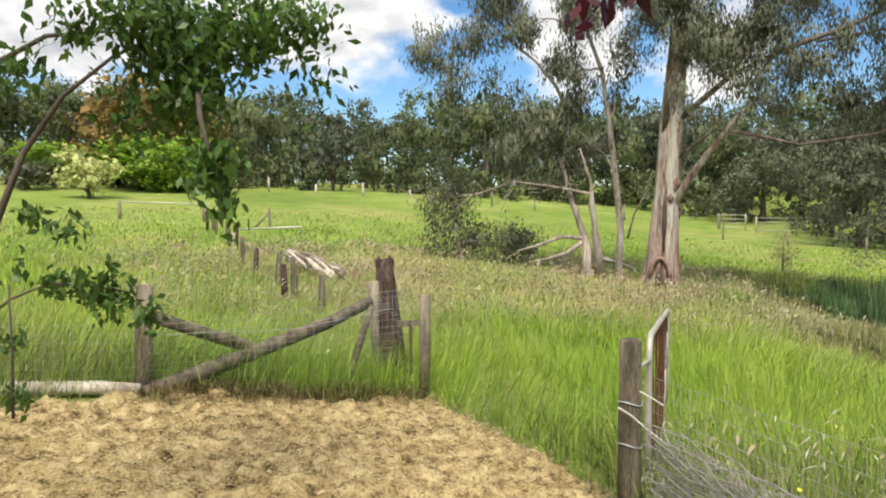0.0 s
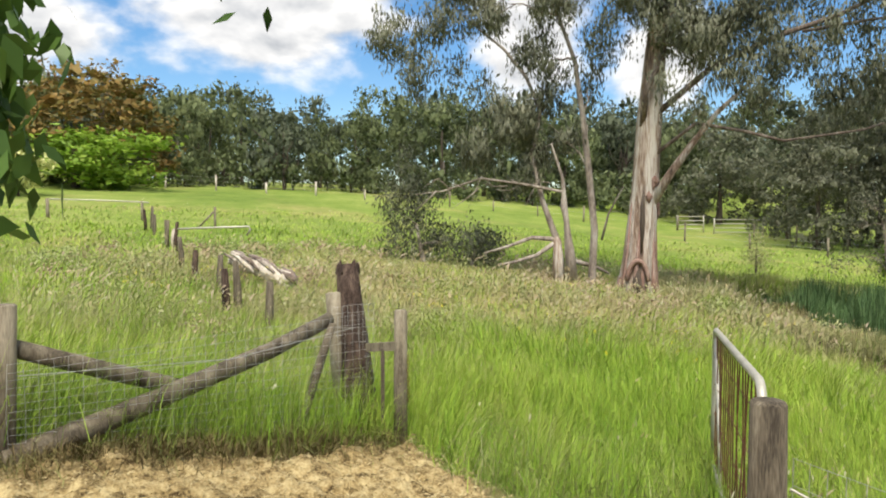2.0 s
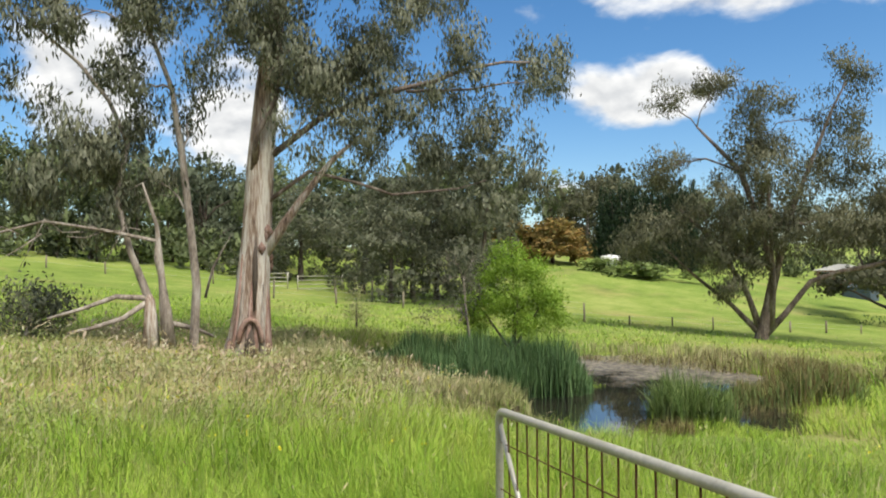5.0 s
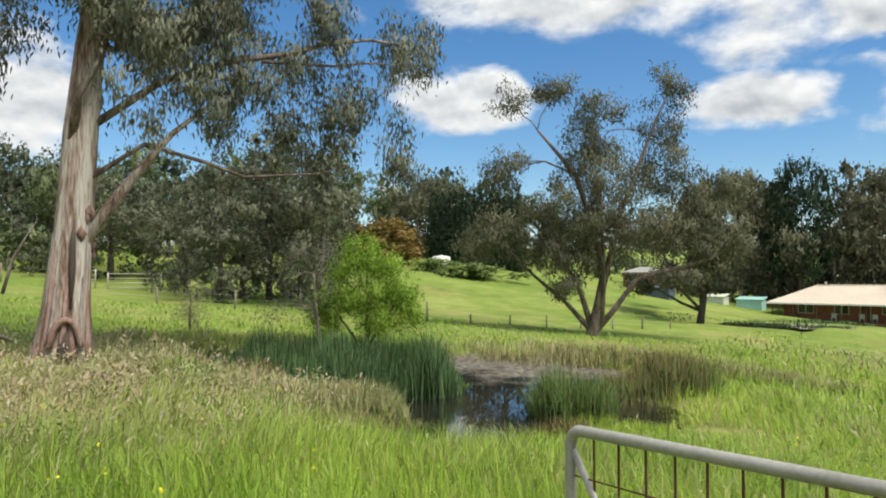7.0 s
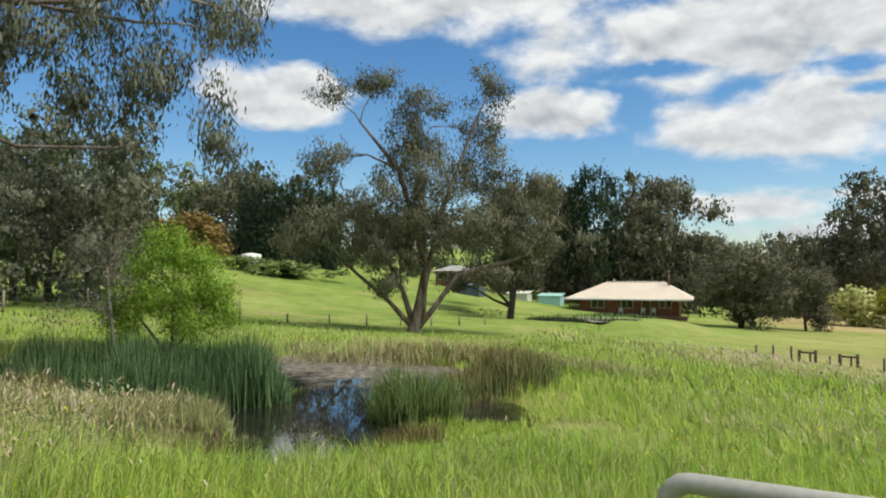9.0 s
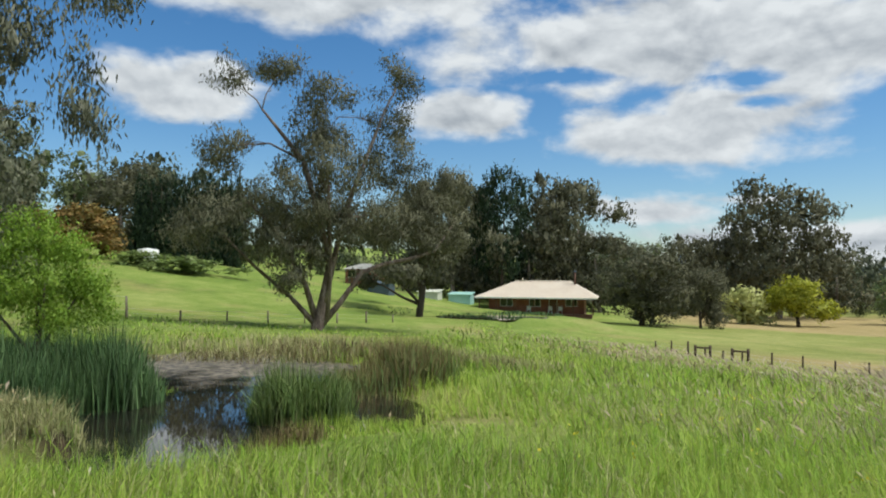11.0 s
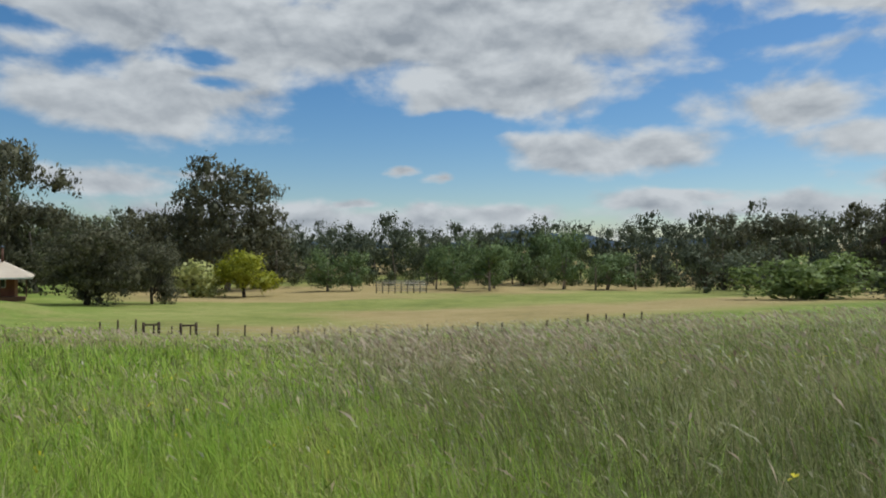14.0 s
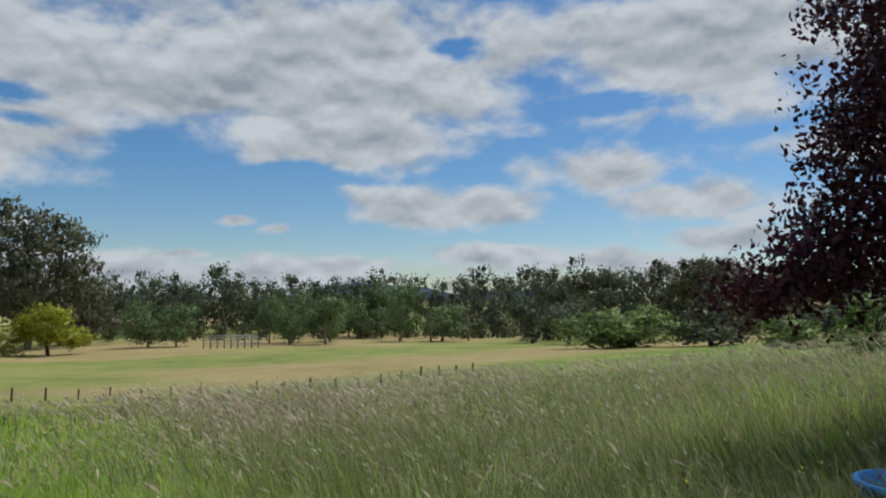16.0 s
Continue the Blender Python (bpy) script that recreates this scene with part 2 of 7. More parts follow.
BARK = surface("gum_bark", [(0.36, (0.07, 0.045, 0.033)), (0.44, (0.23, 0.155, 0.11)), (0.51, (0.39, 0.315, 0.255)), (0.60, (0.58, 0.53, 0.46))], 1.1, 0.85, bump=0.8, fine=9, stretch=(3, 3, 0.35))
BARK_PALE = surface("pale_bark", [(0.35, (0.10, 0.075, 0.06)), (0.5, (0.26, 0.215, 0.175)), (0.66, (0.44, 0.395, 0.34))], 2.5, 0.8, bump=0.4, fine=14, stretch=(2, 2, 0.5))
BARK_BROWN = surface("reddish_gum_bark", [(0.35, (0.05, 0.035, 0.028)), (0.5, (0.155, 0.115, 0.09)), (0.68, (0.34, 0.285, 0.24))], 2.5, 0.85, bump=0.5, fine=14, stretch=(2, 2, 0.4))
BARK_DARK = surface("dark_bark", [(0.3, (0.035, 0.026, 0.02)), (0.6, (0.11, 0.085, 0.065)), (0.8, (0.19, 0.16, 0.13))], 3, 0.9, bump=0.6, fine=20, stretch=(2, 2, 0.5))
POST_WOOD = surface("weathered_pine", [(0.36, (0.06, 0.047, 0.03)), (0.5, (0.195, 0.165, 0.115)), (0.66, (0.33, 0.29, 0.21))], 2.2, 0.85, bump=0.5, fine=30, stretch=(5, 5, 0.6))
OLD_WOOD = surface("rotten_hardwood", [(0.38, (0.012, 0.007, 0.005)), (0.5, (0.05, 0.031, 0.022)), (0.66, (0.135, 0.095, 0.07))], 2.5, 0.9, bump=1.0, fine=18, stretch=(9, 9, 0.7))
PALE_WOOD = surface("bleached_wood", [(0.35, (0.22, 0.175, 0.13)), (0.5, (0.50, 0.44, 0.36)), (0.68, (0.68, 0.63, 0.55))], 2.0, 0.8, bump=0.5, fine=14, stretch=(3, 3, 1))
GALV = surface("galvanised_steel", [(0.3, (0.33, 0.31, 0.25)), (0.55, (0.48, 0.455, 0.38)), (0.8, (0.58, 0.555, 0.48))], 6, 0.5, 0.35, 0.1, 60)
WIRE = surface("fence_wire", [(0.3, (0.34, 0.34, 0.33)), (0.7, (0.58, 0.58, 0.56))], 8, 0.5, 0.5, 0.0)
RUSTY = surface("rusty_steel", [(0.3, (0.07, 0.03, 0.016)), (0.7, (0.20, 0.095, 0.05))], 9, 0.85, 0.3, 0.3)
NETTING = surface("grey_netting", [(0.3, (0.20, 0.18, 0.165)), (0.7, (0.42, 0.39, 0.36))], 9, 0.9, 0.0, 0.2)

# ---- ground ----
POND = (12.05, 16.35)                       # middle of the dam
PF, PR = Vector((0.93, 0.363)), Vector((0.363, -0.93))
POND_ALONG, POND_ACROSS, WATER = 5.6, 5.8, -0.98
DAM2, DAM2_ALONG, DAM2_ACROSS, DAM2_Z = (57.0, 19.5), 3.2, 7.5, -2.35
COEF = (0.41, -2.03, -0.03, 0.3, 1.2, 3.09, -2.32, 0.71, 2.22, 4.33, -1.1, -0.55, -0.53, 0.44, -0.19, 0.7, -0.01)


def smooth(a, b, v):
    k = np.clip((v - a) / (b - a), 0, 1)
    return k * k * (3 - 2 * k)


def pond_reach(x, y):
    """1 on the dam's edge: the main basin and a small bay on the near side."""
    bay = np.hypot((x - 9.85) / 1.4, (y - 12.6) / 1.2)
    return np.minimum(main_reach(x, y), bay)


def main_reach(x, y):
    dx, dy = x - POND[0], y - POND[1]
    a, c = (dx * PF[0] + dy * PF[1]) / POND_ALONG, (dx * PR[0] + dy * PR[1]) / POND_ACROSS
    ang = np.arctan2(c, a)
    basin = np.hypot(a, c) / (1 + 0.09 * np.sin(3 * ang + 0.6) + 0.05 * np.sin(7 * ang))
    shore = 1.0 + (8.9 + 0.25 * np.sin(y * 1.9) - x) * 0.45 - np.clip(13.6 - y, 0, 3)
    return np.maximum(basin, shore)


def height(x, y):
    """Height of the ground: a hillside that falls towards the flats, with hollows and the dam."""
    x, y = np.asarray(x, float), np.asarray(y, float)
    u, v, p, q = np.tanh(x / 60), np.tanh(y / 60), np.tanh(x / 16), np.tanh(y / 16)
    terms = (1 + 0 * u, u, v, u * u, u * v, v * v, u ** 3, u * u * v, u * v * v, v ** 3, p, q, p * p, p * q, q * q, p * p * q, p * q * q)
    h = sum(c * t for c, t in zip(COEF, terms))
    for cx, cy, s, a in ((24, 52, 12, -1.5), (40, -6, 14, -0.42), (72, 60, 16, 1.0), (84, 17, 12, -0.35), (40, 30, 9, -0.5), (0.1, 8.4, 1.5, -0.2), (8.0, 12.0, 1.3, -0.35)):
        h = h + a * np.exp(-((x - cx) ** 2 + (y - cy) ** 2) / (2 * s * s))
    h = h + 0.05 * np.sin(x * 0.9 + 1) * np.sin(y * 0.7) * smooth(1, 5, np.hypot(x, y - 4)) + 0.03 * np.sin(x * 2.3) * np.sin(y * 1.9 + 2)
    far = np.hypot(x, y)
    h = h + smooth(140, 420, far) * 10
    e = pond_reach(x, y)
    near = 1 - smooth(1.1, 1.8, e)
    h = np.maximum(h, WATER + 0.12) * near + h * (1 - near)
    bank = smooth(0.86, 1.14, e)
    h = h * bank + (WATER - 0.5) * (1 - bank)
    dx, dy = x - DAM2[0], y - DAM2[1]
    e = np.hypot((dx * PF[0] + dy * PF[1]) / DAM2_ALONG, (dx * PR[0] + dy * PR[1]) / DAM2_ACROSS)
    bank, near = smooth(0.85, 1.1, e), 1 - smooth(1.15, 2.2, e)
    h = np.maximum(h, DAM2_Z + 0.15) * near + h * (1 - near)
    return h * bank + (DAM2_Z - 0.4) * (1 - bank)


def gz(x, y):
    return float(height(x, y))


def straw_yard(x, y):
    right = np.minimum(0.05 + 0.45 * (7.9 - y), 1.75 - 0.1 * y) + 0.08 * np.sin(y * 1.7)
    back = 7.78 + 0.72 * np.minimum(x, 0.3) + 0.1 * np.sin(x * 2.3)
    return np.minimum(np.minimum(right - x, back - y), 9 + x)


def grid_axis(reach, n, near):
    s = np.linspace(-1, 1, n)
    k = np.arcsinh(reach / near)
    return near * np.sinh(s * k)


gx, gy = grid_axis(2600, 225, 5.0) + 4, grid_axis(2600, 225, 5.0) + 9
GX, GY = np.meshgrid(gx, gy)
GZ = height(GX, GY)
nv = len(gx)
gmesh = bpy.data.meshes.new("ground")
idx = np.arange(nv * nv).reshape(nv, nv)
quads = np.stack([idx[:-1, :-1], idx[:-1, 1:], idx[1:, 1:], idx[1:, :-1]], -1).reshape(-1, 4)


def fill_mesh(mesh, verts, polys, sizes=None):
    """polys: flat vertex indices; sizes: corners of each face (default all the row length)."""
    verts, polys = np.asarray(verts, np.float32), np.asarray(polys, np.int32)
    if sizes is None:
        sizes = np.full(len(polys), polys.shape[1], np.int32)
    flat = polys.reshape(-1)
    starts = np.concatenate([[0], np.cumsum(sizes)[:-1]]).astype(np.int32)
    mesh.vertices.add(len(verts)), mesh.loops.add(len(flat)), mesh.polygons.add(len(sizes))
    mesh.vertices.foreach_set("co", verts.reshape(-1))
    mesh.loops.foreach_set("vertex_index", flat)
    mesh.polygons.foreach_set("loop_start", starts)
    mesh.polygons.foreach_set("loop_total", np.asarray(sizes, np.int32))
    mesh.update(calc_edges=True)
    mesh.validate()
    return mesh


fill_mesh(gmesh, np.stack([GX, GY, GZ], -1).reshape(-1, 3), quads)
gmesh.polygons.foreach_set("use_smooth", np.ones(len(quads), bool))


def ground_material():
    """Pasture: lush, meadow and mown patches by noise and by the plan, straw on the yard, mud round the dam."""
    m, n, l = material("pasture")
    geo = n.new("ShaderNodeNewGeometry")
    sep = n.new("ShaderNodeSeparateXYZ")
    l.new(geo.outputs["Position"], sep.inputs[0])

    def noise_of(scale, detail=5.0, rough=0.55):
        t = n.new("ShaderNodeTexNoise")
        t.inputs["Scale"].default_value, t.inputs["Detail"].default_value, t.inputs["Roughness"].default_value = scale, detail, rough
        l.new(geo.outputs["Position"], t.inputs["Vector"])
        return t.outputs["Fac"]

    def mth(op, a, b=0.0, c=None):
        t = n.new("ShaderNodeMath")
        t.operation = op
        for i, v in enumerate((a, b) if c is None else (a, b, c)):
            if isinstance(v, (int, float)):
                t.inputs[i].default_value = v
            else:
                l.new(v, t.inputs[i])
        return t.outputs[0]

    def step(v, a, b):
        t = n.new("ShaderNodeMapRange")
        t.interpolation_type = "SMOOTHSTEP"
        t.inputs["From Min"].default_value, t.inputs["From Max"].default_value = a, b
        l.new(v, t.inputs["Value"])
        return t.outputs[0]

    def mixc(f, a, b):
        t = n.new("ShaderNodeMix")
        t.data_type = "RGBA"
        if isinstance(f, float):
            t.inputs[0].default_value = f
        else:
            l.new(f, t.inputs[0])
        l.new(a, t.inputs[6]), l.new(b, t.inputs[7])
        return t.outputs[2]

    X, Y = sep.outputs["X"], sep.outputs["Y"]
    tone = mth("ADD", mth("ADD", mth("MULTIPLY", noise_of(0.09, 6), 0.4), mth("MULTIPLY", noise_of(0.55, 6, 0.6), 0.3)), mth("MULTIPLY", noise_of(3.2, 7, 0.75), 0.3))
    green = ramp(n, [(0.34, (0.085, 0.15, 0.027)), (0.5, (0.205, 0.275, 0.055)), (0.66, (0.36, 0.38, 0.12))])
    l.new(tone, green.inputs[0])
    dry = ramp(n, [(0.3, (0.24, 0.20, 0.085)), (0.5, (0.40, 0.30, 0.14)), (0.7, (0.52, 0.38, 0.21))])
    l.new(tone, dry.inputs[0])
    # seeding flats towards +x and -y, with bands of green
    ripe = mth("MULTIPLY", step(X, 30.0, 44.0), mth("SUBTRACT", 1.0, step(Y, -6.0, 9.0)))
    band = step(mth("SINE", mth("ADD", mth("MULTIPLY", X, 0.072), mth("MULTIPLY", noise_of(0.03), 5.0)), 0.0), -0.1, 0.75)
    ripe = mth("MULTIPLY", ripe, mth("SUBTRACT", 1.0, mth("MULTIPLY", band, 0.7)))
    ripe = mth("MULTIPLY", ripe, 0.9)
    # dry seeding growth round the gum tree
    def around(cx, cy, r0, r1, sx=1.0, sy=1.0):
        dx, dy = mth("MULTIPLY", mth("SUBTRACT", X, cx), sx), mth("MULTIPLY", mth("SUBTRACT", Y, cy), sy)
        d = mth("SQRT", mth("ADD", mth("MULTIPLY", dx, dx), mth("MULTIPLY", dy, dy)))
        return mth("SUBTRACT", 1.0, step(mth("ADD", d, mth("MULTIPLY", noise_of(0.35), 5.0)), r0, r1))
    gumdry = around(2.5, 19.0, 6.0, 14.0, 0.85, 1.3)
    worn = mth("MULTIPLY", step(noise_of(0.16, 5, 0.65), 0.5, 0.68), 0.4)
    dryness = mth("MAXIMUM", mth("MAXIMUM", ripe, worn), mth("MULTIPLY", gumdry, 0.55))
    bank_green = ramp(n, [(0.36, (0.10, 0.155, 0.03)), (0.5, (0.215, 0.265, 0.06)), (0.64, (0.37, 0.35, 0.15))])
    l.new(tone, bank_green.outputs[0].node.inputs[0])
    side = mth("SUBTRACT", mth("MULTIPLY", mth("SUBTRACT", X, 17.0), 0.571), mth("MULTIPLY", mth("ADD", Y, 4.5), 0.822))
    bank = mth("MULTIPLY", mth("MULTIPLY", mth("SUBTRACT", 1.0, step(side, -0.5, 2.0)), step(X, 15.0, 19.0)), mth("MULTIPLY", mth("SUBTRACT", 1.0, step(Y, 14.0, 19.0)), mth("SUBTRACT", 1.0, step(X, 40.0, 50.0))))
    base = mixc(dryness, mixc(bank, green.outputs[0], bank_green.outputs[0]), dry.outputs[0])
    # mud by the water
    mud = ramp(n, [(0.3, (0.035, 0.026, 0.016)), (0.7, (0.10, 0.075, 0.045))])
    l.new(noise_of(3.0), mud.inputs[0])
    dx, dy = mth("SUBTRACT", X, POND[0]), mth("SUBTRACT", Y, POND[1])
    pa = mth("DIVIDE", mth("ADD", mth("MULTIPLY", dx, PF[0]), mth("MULTIPLY", dy, PF[1])), POND_ALONG)
    pc = mth("DIVIDE", mth("ADD", mth("MULTIPLY", dx, PR[0]), mth("MULTIPLY", dy, PR[1])), POND_ACROSS)
    pe = mth("SQRT", mth("ADD", mth("MULTIPLY", pa, pa), mth("MULTIPLY", pc, pc)))
    wet = mth("SUBTRACT", 1.0, step(mth("ADD", pe, mth("MULTIPLY", noise_of(1.1), 0.35)), 1.0, 1.14))
    base = mixc(wet, base, mud.outputs[0])
    # straw yard
    strawc = ramp(n, [(0.3, (0.17, 0.115, 0.055)), (0.5, (0.40, 0.305, 0.165)), (0.7, (0.55, 0.45, 0.26))])
    l.new(mth("ADD", mth("MULTIPLY", noise_of(3.5, 7, 0.7), 0.6), mth("MULTIPLY", noise_of(22.0, 4, 0.7), 0.4)), strawc.inputs[0])
    wob = mth("MULTIPLY", mth("SUBTRACT", noise_of(1.7), 0.5), 0.8)
    right = mth("SUBTRACT", mth("MINIMUM", mth("ADD", mth("MULTIPLY", mth("SUBTRACT", 7.9, Y), 0.45), 0.05), mth("MULTIPLY_ADD", Y, -0.1, 1.75)), X)
    back = mth("SUBTRACT", mth("ADD", mth("MULTIPLY", mth("MINIMUM", X, 0.3), 0.72), 7.78), Y)
    inside = mth("MINIMUM", mth("MINIMUM", right, back), mth("ADD", X, 9.0))
    base = mixc(step(mth("ADD", inside, wob), -0.12, 0.12), base, strawc.outputs[0])
    pr = n.new("ShaderNodeBsdfPrincipled")
    pr.inputs["Roughness"].default_value, pr.inputs["Specular IOR Level"].default_value = 0.95, 0.1
    l.new(base, pr.inputs["Base Color"])
    bp = n.new("ShaderNodeBump")
    bp.inputs["Strength"].default_value, bp.inputs["Distance"].default_value = 0.9, 0.12
    l.new(mth("ADD", noise_of(9.0, 8, 0.7), mth("MULTIPLY", noise_of(1.3, 6, 0.6), 1.2)), bp.inputs["Height"])
    l.new(bp.outputs[0], pr.inputs["Normal"])
    o = n.new("ShaderNodeOutputMaterial")
    l.new(pr.outputs[0], o.inputs[0])
    return m


gmesh.materials.append(ground_material())
ground = tagged(new("ground", gmesh), "green hillside pasture sloping down to open flats", "ground", kind="structure")


def water_material(weedy=True):
    m, n, l = material("dam_water" if weedy else "clear_water")
    p = n.new("ShaderNodeBsdfPrincipled")
    p.inputs["Roughness"].default_value, p.inputs["Specular IOR Level"].default_value, p.inputs["IOR"].default_value = 0.015, 1.0, 2.0
    geo = n.new("ShaderNodeNewGeometry")
    weed = n.new("ShaderNodeTexNoise")
    weed.inputs["Scale"].default_value, weed.inputs["Detail"].default_value = 0.9, 8.0
    l.new(geo.outputs["Position"], weed.inputs["Vector"])
    r = ramp(n, [(0.42, (0.012, 0.012, 0.010)), (0.56, (0.022, 0.019, 0.014))])
    l.new(weed.outputs["Fac"], r.inputs[0]), l.new(r.outputs[0], p.inputs["Base Color"])
    # floating weed dulls the far shallows
    sep = n.new("ShaderNodeSeparateXYZ")
    l.new(geo.outputs["Position"], sep.inputs[0])
    along = n.new("ShaderNodeMath")
    along.operation = "MULTIPLY_ADD"
    along.inputs[1].default_value = PF[0]
    dy = n.new("ShaderNodeMath")
    dy.operation = "MULTIPLY"
    dy.inputs[1].default_value = PF[1]
    l.new(sep.outputs["X"], along.inputs[0]), l.new(sep.outputs["Y"], dy.inputs[0]), l.new(dy.outputs[0], along.inputs[2])
    lim = n.new("ShaderNodeMath")
    lim.operation = "MULTIPLY_ADD"
    lim.inputs[1].default_value = 7.0
    l.new(weed.outputs["Fac"], lim.inputs[0]), l.new(along.outputs[0], lim.inputs[2])
    cov = n.new("ShaderNodeMapRange")
    cov.inputs["From Min"].default_value, cov.inputs["From Max"].default_value = (21.4, 23.4) if weedy else (900.0, 901.0)
    l.new(lim.outputs[0], cov.inputs["Value"])
    scum = n.new("ShaderNodeBsdfPrincipled")
    scum.inputs["Roughness"].default_value = 0.55
    sr = ramp(n, [(0.4, (0.035, 0.03, 0.022)), (0.5, (0.14, 0.115, 0.08)), (0.62, (0.28, 0.24, 0.17))])
    fine = n.new("ShaderNodeTexNoise")
    fine.inputs["Scale"].default_value, fine.inputs["Detail"].default_value = 6.0, 6.0
    l.new(geo.outputs["Position"], fine.inputs["Vector"]), l.new(fine.outputs["Fac"], sr.inputs[0]), l.new(sr.outputs[0], scum.inputs["Base Color"])
    both = n.new("ShaderNodeMixShader")
    l.new(cov.outputs[0], both.inputs[0]), l.new(p.outputs[0], both.inputs[1]), l.new(scum.outputs[0], both.inputs[2])
    rip = n.new("ShaderNodeTexNoise")
    rip.inputs["Scale"].default_value, rip.inputs["Detail"].default_value = 2.2, 3.0
    l.new(geo.outputs["Position"], rip.inputs["Vector"])
    b = n.new("ShaderNodeBump")
    b.inputs["Strength"].default_value, b.inputs["Distance"].default_value = 0.04, 0.03
    l.new(rip.outputs["Fac"], b.inputs["Height"]), l.new(b.outputs[0], p.inputs["Normal"])
    o = n.new("ShaderNodeOutputMaterial")
    l.new(both.outputs[0], o.inputs[0])
    return m


WATER_MAT = water_material()


def water_sheet(name, cx, cy, ra, rb, z, label, mat=WATER_MAT):
    bm = bmesh.new()
    ring = []
    for i in range(64):
        a = i * math.tau / 64
        ring.append(bm.verts.new((cx + PF[0] * ra * math.cos(a) + PR[0] * rb * math.sin(a), cy + PF[1] * ra * math.cos(a) + PR[1] * rb * math.sin(a), z)))
    bm.faces.new(ring)
    me = bpy.data.meshes.new(name)
    bm.to_mesh(me)
    bm.free()
    me.materials.append(mat)
    return tagged(new(name, me), label, "water", kind="structure")


water_sheet("water_1", POND[0], POND[1], POND_ALONG * 1.22, POND_ACROSS * 1.2, WATER, "still brown farm dam water reflecting the sky")

# ---- builders ----


class Shape:
    """Collects vertices and faces of one mesh."""

    def __init__(self):
        self.v, self.f = [], []

    def tube(self, path, radii, n=8, wob=0.0, seed=0, cap=True):
        rng = random.Random(seed)
        pts = [Vector(p) for p in path]
        if not hasattr(radii, "__len__"):
            radii = [radii] * len(pts)
        start = len(self.v)
        side = None
        for i, p in enumerate(pts):
            d = (pts[min(i + 1, len(pts) - 1)] - pts[max(i - 1, 0)]).normalized()
            if side is None:
                side = d.orthogonal().normalized()
            side = (side - d * side.dot(d)).normalized()
            other = d.cross(side)
            for k in range(n):
                a = k * math.tau / n
                r = radii[i] * (1 + wob * rng.uniform(-1, 1))
                self.v.append(p + side * (r * math.cos(a)) + other * (r * math.sin(a)))
            if i:
                b = start + i * n
                for k in range(n):
                    self.f.append((b - n + k, b - n + (k + 1) % n, b + (k + 1) % n, b + k))
        if cap:
            self.f.append(tuple(start + k for k in reversed(range(n))))
            self.f.append(tuple(start + (len(pts) - 1) * n + k for k in range(n)))
        return self

    def box(self, lo, hi, m=None):
        b = len(self.v)
        for z in (lo[2], hi[2]):
            for x, y in ((lo[0], lo[1]), (hi[0], lo[1]), (hi[0], hi[1]), (lo[0], hi[1])):
                p = Vector((x, y, z))
                self.v.append(m @ p if m else p)
        for q in ((3, 2, 1, 0), (4, 5, 6, 7), (0, 1, 5, 4), (1, 2, 6, 5), (2, 3, 7, 6), (3, 0, 4, 7)):
            self.f.append(tuple(b + i for i in q))
        return self

    def quads(self, verts):
        b = len(self.v)
        self.v.extend(verts)
        self.f.extend((b + i, b + i + 1, b + i + 2, b + i + 3) for i in range(0, len(verts), 4))
        return self

    def mesh(self, name, mat, smooth_faces=True):
        me = bpy.data.meshes.new(name)
        me.from_pydata([tuple(p) for p in self.v], [], self.f)
        me.materials.append(mat)
        if smooth_faces:
            me.polygons.foreach_set("use_smooth", np.ones(len(me.polygons), bool))
        me.update()
        return me


def part(name, shape, mat, parent=None, label="", smooth_faces=True):
    me = shape if isinstance(shape, bpy.types.Mesh) else shape.mesh(name, mat, smooth_faces)
    ob = new(name, me)
    if parent:
        ob.parent = parent
    if label:
        ob["label"] = label
    return ob


def thing(name, at, label, category, group="", kind=""):
    ob = new(name)
    ob.location = at
    ob.empty_display_size = 0.1
    return tagged(ob, label, category, group, kind)


def set_normals(me, normals):
    """Soft shading: one normal a vertex."""
    me.normals_split_custom_set_from_vertices(np.asarray(normals, float).tolist())


